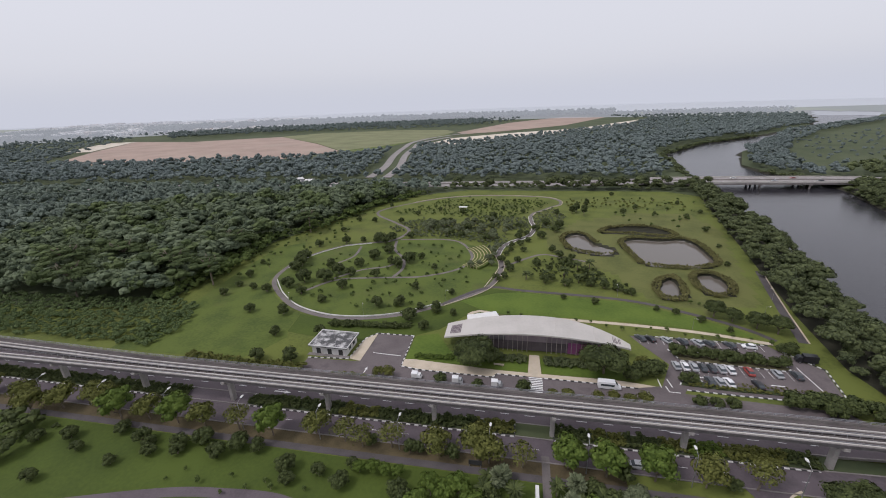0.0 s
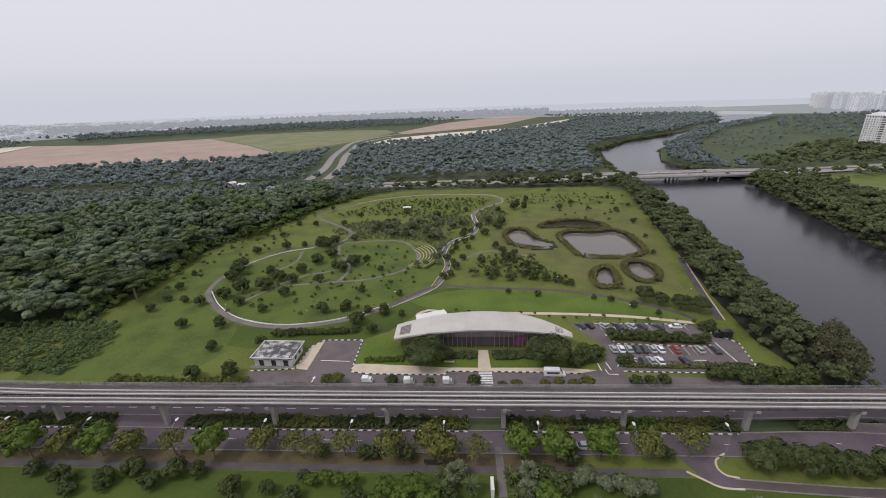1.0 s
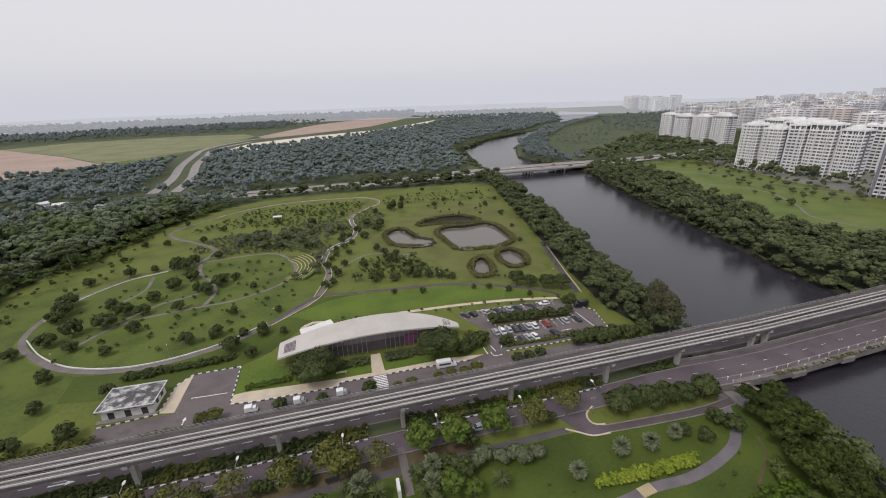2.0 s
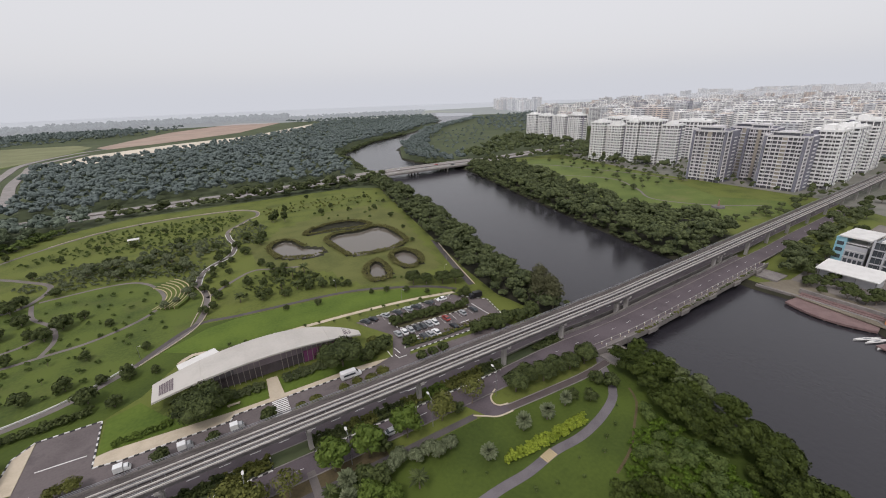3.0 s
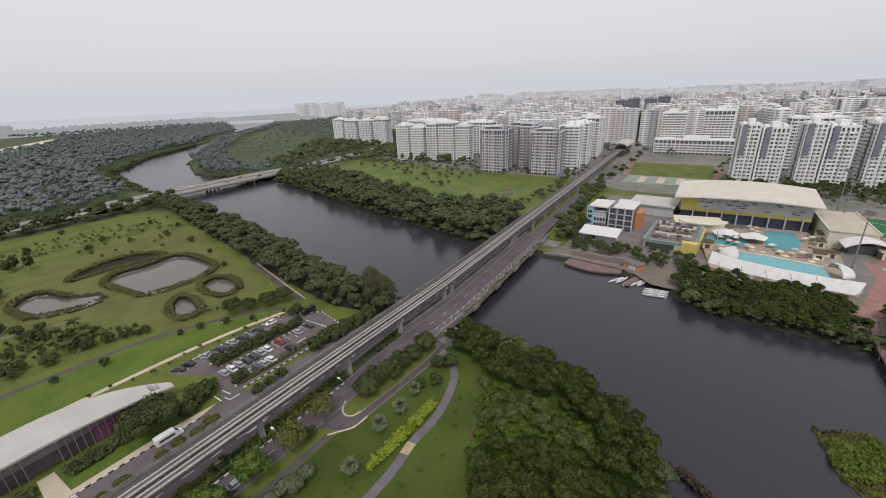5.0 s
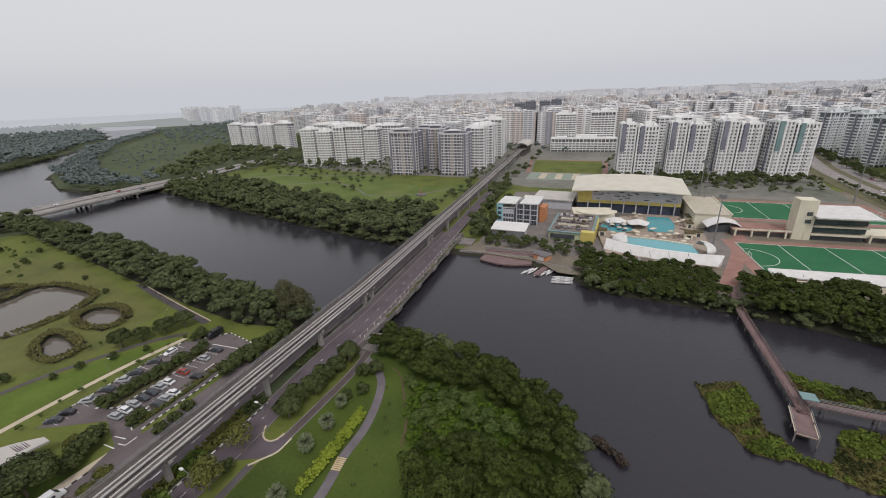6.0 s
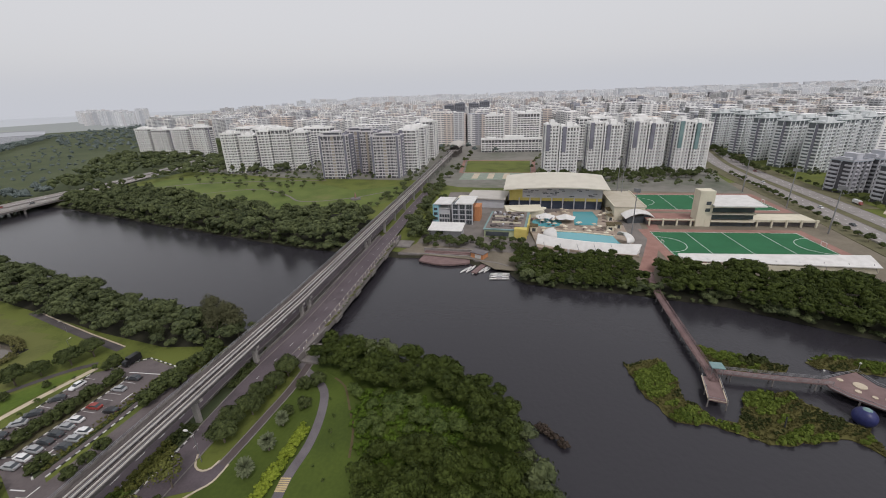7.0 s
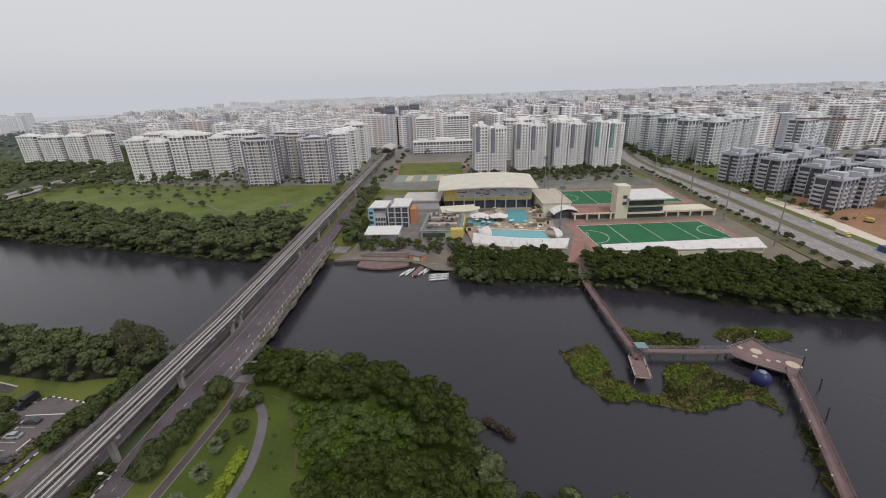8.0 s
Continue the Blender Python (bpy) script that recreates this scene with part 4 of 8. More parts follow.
def scatter_mesh(name, places, kinds, mat, label, category="woodland", seed=5, low=0.75, high=1.25, z=0.0):
    """One mass of crowns set at the places, for woods that nobody could count."""
    rng = np.random.default_rng(seed)
    vs, fs, n = [], [], 0
    for x, y in places:
        v, f = kinds[rng.integers(len(kinds))]
        a, s = rng.uniform(0, 6.28), rng.uniform(low, high)
        c, d = math.cos(a) * s, math.sin(a) * s
        vs.append(np.stack([v[:, 0] * c - v[:, 1] * d + x, v[:, 0] * d + v[:, 1] * c + y, v[:, 2] * s * rng.uniform(0.85, 1.2) + z], 1))
        fs.append(f + n)
        n += len(v)
    ob = new(name, raw_mesh(name, np.concatenate(vs), np.concatenate(fs), mat))
    return tagged(ob, label, category, kind="stuff")


def sown(pts, gap, seed, jitter=0.45, holes=()):
    """Places about gap apart inside an outline, clear of the holes (outlines with a margin)."""
    rng = np.random.default_rng(seed)
    xs, ys = [p[0] for p in pts], [p[1] for p in pts]
    x, y = np.meshgrid(np.arange(min(xs), max(xs), gap), np.arange(min(ys), max(ys), gap * 0.87))
    x = x + (np.arange(x.shape[0]) % 2)[:, None] * gap / 2
    x, y = x + rng.uniform(-jitter, jitter, x.shape) * gap, y + rng.uniform(-jitter, jitter, x.shape) * gap
    keep = inside(list(pts), x, y)
    for line, margin in holes:
        keep &= nearness([p[:2] for p in line], x, y, False) > margin
    return np.stack([x[keep], y[keep]], 1)


# crowns of the woods: near, middle and far
NEAR = [crown(100 + k, 4.2, 9.0, 15, 30, 0.34, 1, core=0.74) for k in range(6)]
BUSHY = [crown(120 + k, 3.0, 4.6, 8, 20, 0.26, 1, core=0.86) for k in range(4)]
MID = [crown(140 + k, 5.0, 10.5, 13, 9, 0.5, 1, core=0.9) for k in range(5)]
FAR = [crown(160 + k, 6.2, 11, 7, 4, 0.9, 1, core=0.95) for k in range(5)]
BIG = [crown(150 + k, 7.0, 13, 17, 9, 0.55, 1, flat=0.6, spread=0.72, core=0.9) for k in range(4)]
FINE = [crown(130 + k, 4.2, 9.0, 15, 70, 0.26, 1, core=0.66) for k in range(5)]
FINE_LOW = [crown(136 + k, 3.0, 4.6, 9, 54, 0.24, 1, core=0.66) for k in range(4)]
LOW = [crown(180 + k, 1.5, 1.7, 4, 11, 0.24, 1, core=0.85) for k in range(4)]

TINY = [crown(170 + k, 5.0, 9.5, 4, 4, 0.8, 1, core=0.95) for k in range(5)]
SMALL = [crown(175 + k, 4.4, 9.5, 6, 5, 0.55, 1, core=0.9) for k in range(6)]


def in_sight(places):
    """Leaves out woods far behind the western edge of the open country."""
    return [q for q in places if q[0] > -1.72 * q[1] - 25]


far_pts = [p[:2] for p in far_line]
gap_roads = [(far_pts, 17), ([(-296, 392), (-244, 384)], 15), ([(-172, 440), (-180, 520), (-205, 640), (-222, 760), (-232, 880)], 12), ([(-152, 440), (-160, 520), (-186, 640), (-202, 760), (-212, 860)], 12)]
W_NEAR = [(-330, 126), (-190, 128), (-156, 136), (-152, 160), (-154, 190), (-158, 216), (-138, 252), (-124, 304), (-98, 346), (-130, 360), (-200, 330), (-330, 260)]
wood_spots = in_sight(sown(W_NEAR, 6.4, 1))
scatter_mesh("woodland", [q for k, q in enumerate(wood_spots) if k % 6 != 2], MID + NEAR[:2] + BIG[:2], FOREST, "dense dark green rainforest trees west of the lawn", seed=1, low=0.55, high=1.3)
scatter_mesh("woodland", [q for k, q in enumerate(wood_spots) if k % 6 == 2], BIG + MID[:2], FOREST_LIGHT, "lighter green crowns standing over the wood", seed=101, low=0.7, high=1.25)
W_FAR = [(-1000, 130), (-330, 126), (-330, 258), (-200, 330), (-130, 360), (-98, 346), (-75, 365), (-80, 405), (-420, 382), (-1000, 330)]
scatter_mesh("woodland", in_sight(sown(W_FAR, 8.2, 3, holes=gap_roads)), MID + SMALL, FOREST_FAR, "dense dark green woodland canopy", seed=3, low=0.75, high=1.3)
scatter_mesh("woodland", sown([(-75, 365), (-50, 378), (125, 374), (150, 350), (154, 384), (120, 389), (-66, 388)], 5.6, 33), BUSHY + NEAR[:2], LEAF, "ragged belt of low trees before the expressway", seed=33, low=0.7, high=1.45)
N_WOOD = [(-900, 355), (-420, 398), (-66, 422), (130, 428), (156, 480), (172, 618), (274, 768), (408, 878), (545, 1036), (420, 1000), (230, 900), (90, 860), (-60, 830), (-180, 770), (-260, 640), (-330, 590), (-600, 540), (-1000, 520)]
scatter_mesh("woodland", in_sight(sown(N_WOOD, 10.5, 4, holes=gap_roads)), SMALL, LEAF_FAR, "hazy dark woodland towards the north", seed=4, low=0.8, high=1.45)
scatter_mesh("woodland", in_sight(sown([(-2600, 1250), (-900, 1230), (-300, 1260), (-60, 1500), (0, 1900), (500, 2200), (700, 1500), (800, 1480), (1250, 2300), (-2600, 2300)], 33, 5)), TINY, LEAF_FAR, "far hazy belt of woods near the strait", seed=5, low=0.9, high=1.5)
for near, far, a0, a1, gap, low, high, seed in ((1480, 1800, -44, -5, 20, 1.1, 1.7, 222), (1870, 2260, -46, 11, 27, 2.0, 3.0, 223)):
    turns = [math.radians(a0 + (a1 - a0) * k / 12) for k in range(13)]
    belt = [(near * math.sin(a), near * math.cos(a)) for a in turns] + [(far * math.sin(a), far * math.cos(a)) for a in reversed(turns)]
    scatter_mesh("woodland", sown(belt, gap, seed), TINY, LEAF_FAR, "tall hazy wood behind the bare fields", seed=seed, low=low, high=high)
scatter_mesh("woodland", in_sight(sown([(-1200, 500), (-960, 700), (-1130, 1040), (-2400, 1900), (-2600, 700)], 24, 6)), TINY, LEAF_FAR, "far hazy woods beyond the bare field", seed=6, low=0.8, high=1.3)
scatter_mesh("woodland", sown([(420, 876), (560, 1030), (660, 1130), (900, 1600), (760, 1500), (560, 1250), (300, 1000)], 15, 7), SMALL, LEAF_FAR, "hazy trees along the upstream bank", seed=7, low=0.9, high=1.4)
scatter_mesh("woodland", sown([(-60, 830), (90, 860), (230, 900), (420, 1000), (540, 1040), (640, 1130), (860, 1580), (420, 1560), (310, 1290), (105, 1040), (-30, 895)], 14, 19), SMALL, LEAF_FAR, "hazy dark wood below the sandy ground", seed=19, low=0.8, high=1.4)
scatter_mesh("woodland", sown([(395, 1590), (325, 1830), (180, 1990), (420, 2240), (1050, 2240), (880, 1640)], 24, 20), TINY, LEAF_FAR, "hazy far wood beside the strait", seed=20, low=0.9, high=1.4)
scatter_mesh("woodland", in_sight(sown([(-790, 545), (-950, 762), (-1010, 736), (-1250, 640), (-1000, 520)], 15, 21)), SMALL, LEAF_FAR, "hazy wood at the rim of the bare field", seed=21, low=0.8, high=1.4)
RIVERSIDE = [(100, 96), (108, 97), (112, 120), (119, 160), (135, 225), (151, 330), (161, 398), (148, 398), (136, 345), (124, 285), (112, 225), (104, 185), (97, 150), (93, 120)]
scatter_mesh("woodland", sown(RIVERSIDE, 5.2, 8), NEAR + BUSHY[:2], LEAF, "thick dark riverside trees along the park", seed=8, low=0.6, high=1.2)
EAST_STRIP = [(192, 94), (194, 124), (205, 172), (225, 255), (250, 344), (262, 388), (300, 392), (312, 385), (292, 300), (262, 210), (250, 165), (262, 122), (240, 100)]
scatter_mesh("woodland", sown(EAST_STRIP, 6.4, 9), NEAR + MID, LEAF, "thick dark trees on the far river bank", seed=9, low=0.6, high=1.2)
scatter_mesh("woodland", sown([(312, 395), (365, 392), (405, 358), (392, 300), (410, 240), (520, 470), (700, 560), (520, 640), (300, 455)], 13, 10, holes=[(far_pts, 17)]), MID + FAR, LEAF, "belt of trees in front of the towers", seed=10, low=0.7, high=1.1)
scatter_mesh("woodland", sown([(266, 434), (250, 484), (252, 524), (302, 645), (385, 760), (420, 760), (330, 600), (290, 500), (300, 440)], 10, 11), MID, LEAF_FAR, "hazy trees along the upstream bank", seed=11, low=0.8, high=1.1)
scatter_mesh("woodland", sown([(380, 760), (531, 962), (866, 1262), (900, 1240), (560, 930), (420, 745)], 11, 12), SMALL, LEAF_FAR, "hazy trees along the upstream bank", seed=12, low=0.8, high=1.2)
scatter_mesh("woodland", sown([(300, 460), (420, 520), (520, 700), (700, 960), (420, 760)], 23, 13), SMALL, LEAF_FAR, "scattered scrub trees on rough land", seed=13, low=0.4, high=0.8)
FRESH_VINE = blend("creeper_leaves", (0.028, 0.053, 0.006), (0.086, 0.136, 0.016), 6, 0.7, 0.5, 0.2, island=0.6, gloss=0.12)
SE_WOOD = [(96, 66), (105, 62), (104, 40), (97, 18), (88, 4), (78, 0.5), (67, -2), (58, -7), (54, -24), (44, -38), (34, -30), (36, 0), (44, 22), (54, 32), (64, 34), (68, 28), (68, 18), (73, 9.5), (82, 12), (86, 26), (86, 40), (89, 48), (91, 56)]
scatter_mesh("woodland", sown(SE_WOOD, 3.3, 14), FINE + FINE_LOW[:2], THICKET, "thick olive-green trees on the near river bank", seed=14, low=0.45, high=0.88)
scatter_mesh("undergrowth", sown([(86, 44), (86, 36), (83, 14), (74, 9), (67, 18), (60, 34), (66, 37), (74, 42)], 1.5, 214), LOW, FRESH_VINE, "bright green creeper over the clearing", "undergrowth", seed=214, low=0.5, high=1.0)
scatter_mesh("undergrowth", sown([(89, 50), (85, 42), (84, 30), (80, 16), (72, 12), (68, 22), (64, 35), (76, 42)], 4.4, 215), FINE_LOW, SHRUB, "leafy green bushes in the clearing", "undergrowth", seed=215, low=0.5, high=0.9)
SE_BANK = [(167, -2), (162, -13), (160, -44), (154, -78), (141, -105), (132, -129), (128, -152), (116, -200), (150, -200), (160, -160), (170, -140), (184, -100), (189, -66), (193, -44), (197, 4), (182, 7), (172, 3)]
scatter_mesh("woodland", [q for q in sown(SE_BANK, 3.3, 15, holes=[([(150, -52), (200, -54)], 3.5)]) if q[1] > -52], NEAR, THICKET, "thick dark trees on the bank below the pools", seed=15, low=0.38, high=0.66)
scatter_mesh("woodland", [q for q in sown(SE_BANK, 4.0, 115, holes=[([(150, -52), (200, -54)], 3.5)]) if q[1] < -52], NEAR, THICKET, "tall dark trees on the bank below the pitch", seed=115, low=0.5, high=0.95)
SCRUB_W = [(-300, 104), (-128, 101), (-126, 112), (-132, 130), (-150, 137), (-188, 132), (-300, 130)]
scatter_mesh("undergrowth", sown(SCRUB_W, 2.6, 16), LOW, BRUSH, "low tangled green undergrowth beside the wood", "undergrowth", seed=16)
scatter_mesh("undergrowth", sown([(-150, 134), (-144, 160), (-145, 190), (-150, 214), (-130, 248), (-116, 302), (-92, 342), (-80, 362), (-100, 350), (-124, 306), (-140, 254), (-160, 216), (-158, 136)], 3.3, 17), LOW + BUSHY, SHRUB, "low scrub at the wood's edge", "undergrowth", seed=17)
scatter_mesh("undergrowth", sown([(-260, 62), (-140, 64), (-118, 66), (-122, 40), (-260, 30)], 4.0, 18), BUSHY + LOW, LEAF_DARK, "dark bushes beside the footpath", "undergrowth", seed=18)

for n, edge in enumerate((EAST_BANK[2:24], WEST_BANK[2:22])):
    fringe, rng = [], np.random.default_rng(90 + n)
    for a, b in zip(edge, edge[1:]):
        d = math.dist(a, b)
        for k in range(int(d / 1.15)):
            t, out = rng.random(), rng.uniform(-3.2, 3.2)
            x, y = a[0] + (b[0] - a[0]) * t - (b[1] - a[1]) / d * out, a[1] + (b[1] - a[1]) * t + (b[0] - a[0]) / d * out
            if not (58 < y < 98) and not (n == 0 and 4 < y < 60) and not (385 < y < 425):
                fringe.append((x, y))
    scatter_mesh("undergrowth", fringe, LOW + BUSHY[:2], LEAF, "overhanging bushes along the waterline", "undergrowth", 92 + n, 0.7, 1.3, z=-1.3)

scatter_mesh("undergrowth", sown([(206, 65), (240, 73), (300, 78), (378, 84), (378, 77), (300, 71), (240, 65), (210, 58)], 4.6, 216), BUSHY + NEAR[:1], LEAF, "thick green bushes below the bridge ramp", "undergrowth", seed=216, low=0.6, high=1.1)
# reeds round the ponds
for n, p in enumerate(PONDS):
    spots = []
    rng = np.random.default_rng(40 + n)
    cx, cy = np.mean(p, axis=0)
    for k in range(len(p) * 34):
        i, t = rng.integers(len(p)), rng.random()
        a, b = np.array(p[i]), np.array(p[(i + 1) % len(p)])
        q = a + (b - a) * t
        w = (q - (cx, cy)) / np.hypot(*(q - (cx, cy)))
        if not (n == 1 and q[0] > 41.5 and rng.random() > (0.25 if q[1] < 216 else 0.02)):
            spots.append(q + w * rng.uniform(-0.6, 2.9))
    scatter_mesh("reeds", spots, [crown(200 + k, 0.6, 1.15, 1, 12, 0.2, 1, flat=1.3) for k in range(3)], REED, "olive-brown reeds fringing a pond", "reeds", seed=30 + n)


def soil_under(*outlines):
    """Dark leaf-strewn soil in place of lawn under the woods; its tone also puts shade in the gaps between crowns."""
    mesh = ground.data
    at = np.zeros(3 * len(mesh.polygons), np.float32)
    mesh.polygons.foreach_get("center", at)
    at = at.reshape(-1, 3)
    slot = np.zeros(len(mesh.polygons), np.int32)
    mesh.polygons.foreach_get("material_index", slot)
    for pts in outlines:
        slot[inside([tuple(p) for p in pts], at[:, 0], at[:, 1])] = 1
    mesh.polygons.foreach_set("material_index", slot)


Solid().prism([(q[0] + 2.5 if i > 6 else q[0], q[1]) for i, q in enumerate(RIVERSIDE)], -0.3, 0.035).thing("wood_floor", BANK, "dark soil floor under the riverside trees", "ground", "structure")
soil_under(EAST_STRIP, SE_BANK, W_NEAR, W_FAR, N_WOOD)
# drier olive turf round the ponds
ground.data.materials.append(POND_TURF)
for q in ground.data.polygons:
    if q.material_index == 0 and inside(POND_LAWN, np.array(q.center.x), np.array(q.center.y)):
        q.material_index = 2


# ---- park trees ----
rnd = random.Random(11)


def plant(proto, spots, low=0.8, high=1.2, group=""):
    for x, y in spots:
        s = rnd.uniform(low, high)
        ob = copy_thing(proto, pose(x, y, 0, 0, 0, rnd.uniform(0, 360)) @ Matrix.Diagonal((s, s, s * rnd.uniform(0.9, 1.12), 1)))
        if group:
            ob["group"] = group


def retire(*protos):
    for ob in protos:
        for o in (*ob.children_recursive, ob):
            bpy.data.objects.remove(o)


round_dark = tree("park_tree", "round dark green tree on the lawn", LEAF_DARK, 1, 3.0, 5.0, 0.6, 14, 80, 0.24, flat=0.95, spread=0.5)
round_mid = tree("park_tree", "small round green tree on the lawn", LEAF_DARK, 2, 2.1, 3.7, 0.5, 9, 56, 0.2, flat=0.95, spread=0.5)
street = tree("street_tree", "round dark green tree in the town", LEAF_DARK, 21, 3.2, 6.0, 1.6, 8, 40, 0.4)
meadow_tree = tree("meadow_tree", "small green tree beside the meadow", LEAF, 22, 2.4, 4.6, 1.2, 7, 36, 0.34)
sapling = tree("young_tree", "slender young tree on the lawn", SHRUB, 3, 0.95, 2.6, 0.7, 5, 30, 0.16, thick=0.06, flat=1.0)
tall = tree("park_tree", "tall upright tree beside the path", LEAF_DARK, 4, 2.0, 8.5, 2.0, 7, 40, 0.4, flat=1.3, spread=0.4)
bright = tree("roadside_tree", "bright green roadside tree", LEAF_LIGHT, 5, 3.3, 7.2, 1.6, 16, 110, 0.2)
olive = tree("roadside_tree", "olive-green roadside tree with a loose crown", LEAF_OLIVE, 6, 3.3, 6.8, 1.6, 16, 100, 0.19, core=0.5)
sparse = tree("roadside_tree", "thin half-bare roadside tree", LEAF_OLIVE, 7, 3.0, 6.0, 2.0, 14, 46, 0.16, core=0.15)
dark_small = tree("roadside_tree", "small dark clipped roadside tree", LEAF_DARK, 8, 1.7, 4.6, 1.0, 8, 60, 0.19, flat=1.0, spread=0.45)
great = tree("shade_tree", "large dense dark green shade tree", LEAF_DARK, 9, 5.6, 9.0, 2.2, 26, 190, 0.2, spread=0.75, thick=0.3)
big_round = tree("shade_tree", "broad dark green tree near the bridge", LEAF_DARK, 10, 4.2, 7.4, 2.0, 18, 140, 0.2, thick=0.26)
pale_tree = tree("flowering_tree", "bushy tree with pale leaf tufts", LEAF_GREY, 12, 2.6, 4.6, 0.8, 16, 80, 0.18)
feathery = tree("casuarina_tree", "tall feathery olive casuarina on the bank", CASUARINA, 13, 4.6, 15, 4.0, 16, 110, 0.24, flat=1.3, core=0.2, thick=0.3)
umbrella = tree("umbrella_tree", "tall spreading tree with flat leaf tiers and pale limbs", FOREST_LIGHT, 16, 9.5, 18, 11.5, 18, 170, 0.3, flat=0.22, spread=0.88, core=0.6, thick=0.45, limbs=8)
fan = palm("fan_palm", "grey-green fan palm with a round head", LEAF_GREY, 14, 1.9, 2.9, 150, 0.3, broad=1.5)
dark_palm = palm("date_palm", "dark green palm with arching fronds", LEAF_DARK, 15, 2.6, 3.4, 34)

plant(umbrella, [(-196, 131), (-163, 153), (-158, 192), (-224, 152), (-143, 152), (-137, 236), (-205, 165)], 0.85, 1.15, "umbrella trees over the wood")
PARK = "trees on the park lawn"
plant(round_mid, [(-135, 180), (-129, 152), (-131, 163), (-130, 143), (-87, 115), (-93, 130), (-108, 130), (-120, 150)], group=PARK)
plant(round_dark, [(-112, 173), (-115, 188), (-105, 154), (-91, 163), (-77, 193), (-61, 183), (-57, 190), (-77, 224), (-41, 132), (-72, 203), (-84, 222), (-79, 218), (-112, 180), (-88, 172), (-100, 160)], 1.05, 1.4, PARK)
plant(round_mid, [(-112, 148), (-95, 148), (-82, 142), (-79, 156), (-95, 179), (-81, 170), (-81, 182), (-68, 170), (-66, 187), (-85, 220), (-94, 220), (-103, 216), (-117, 209), (-57, 141), (-48, 143), (-32, 139), (-34, 126), (-71, 118), (-84, 100), (-73, 101)], 1.0, 1.4, PARK)
plant(tall, [(35, 295), (38, 297), (24, 286), (48, 315), (-32, 139)], 0.8, 1.0, PARK)
plant(round_mid, [(-48, 266), (-75, 282), (-82, 262), (-102, 263), (-114, 264), (-115, 239), (-28, 312), (-43, 288), (-61, 297), (-14, 302), (1, 293), (-32, 265), (-103, 306), (-6, 330), (73, 355), (70, 296), (81, 309), (90, 294), (107, 285), (121, 300), (114, 325), (108, 257), (104, 228), (97, 201)], 0.6, 1.1, PARK)
plant(sapling, [tuple(p) for p in sown([(-150, 170), (-140, 150), (-122, 150), (-124, 190), (-108, 220), (-110, 300), (-92, 338), (-112, 304), (-140, 230)], 9, 71)], 0.8, 1.4, PARK)
plant(sapling, [tuple(p) for p in sown([(-90, 300), (-60, 338), (12, 340), (20, 310), (4, 290), (-40, 300)], 13, 72)], 0.8, 1.4, PARK)
plant(sapling, [tuple(p) for p in sown([(40, 345), (130, 345), (122, 290), (108, 250), (60, 275)], 13, 73)], 0.8, 1.5, PARK)
plant(sapling, [tuple(p) for p in sown([(-100, 140), (-40, 145), (-30, 175), (-60, 165), (-90, 155)], 12, 74)], 0.7, 1.2, PARK)
plant(sapling, [(x, 135.5 - (x - 40) * 0.09 + 1.5 * math.sin(x)) for x in range(-4, 84, 5)], 0.6, 1.0, PARK)
plant(round_mid, [(44, 165), (52, 151), (65, 144), (72, 138), (18, 157), (30, 154), (58, 149)], 0.5, 0.8, PARK)
# thicket between the two lawns
GROVE = "grove between the lawns"
plant(pale_tree, [tuple(p) for p in sown([(-70, 232), (-40, 236), (-14, 226), (-6, 240), (4, 262), (-30, 272), (-60, 258)], 9, 75)], 0.8, 1.3, GROVE)
plant(round_dark, [tuple(p) for p in sown([(-72, 228), (-40, 232), (-16, 222), (-4, 236), (6, 264), (-20, 280), (-62, 262)], 16, 175)], 0.7, 1.1, GROVE)
plant(round_mid, [tuple(p) for p in sown([(-16, 168), (-8, 210), (-2, 245), (8, 250), (2, 205), (-4, 172)], 8, 76)], 0.7, 1.1, GROVE)
plant(dark_palm, [(3, 175), (12, 178), (20, 178), (26, 174), (32, 177), (27, 188), (33, 191), (36, 172)], 0.8, 1.2, "palms near the ponds")
plant(round_mid, [(20, 192), (24, 198), (30, 186), (36, 182), (14, 186), (8, 192)], 0.7, 1.1, GROVE)
plant(big_round, [(76, 146), (82, 142), (87, 139), (71, 149)], 0.85, 1.1, "broad trees beside the straight path")
plant(feathery, [(105, 98), (108, 103), (103, 104), (109, 110)], 0.8, 1.0)
plant(round_dark, [(16, 264), (21, 249), (12, 236), (24, 258), (9, 250)], 0.9, 1.25, GROVE)
plant(tall, [(36, 294), (43, 290), (39, 299)], 0.9, 1.15, GROVE)
plant(round_mid, [(22, 198), (29, 178), (20, 170), (14.5, 175), (31, 171), (17, 213), (20, 205), (36, 169), (41, 167), (26, 203), (11, 172), (46, 164), (24, 192)], 0.8, 1.25, GROVE)
plant(sapling, [(66 + 3 * k, 158 - 1.9 * k + math.sin(2.3 * k)) for k in range(9)], 0.6, 1.0, PARK)
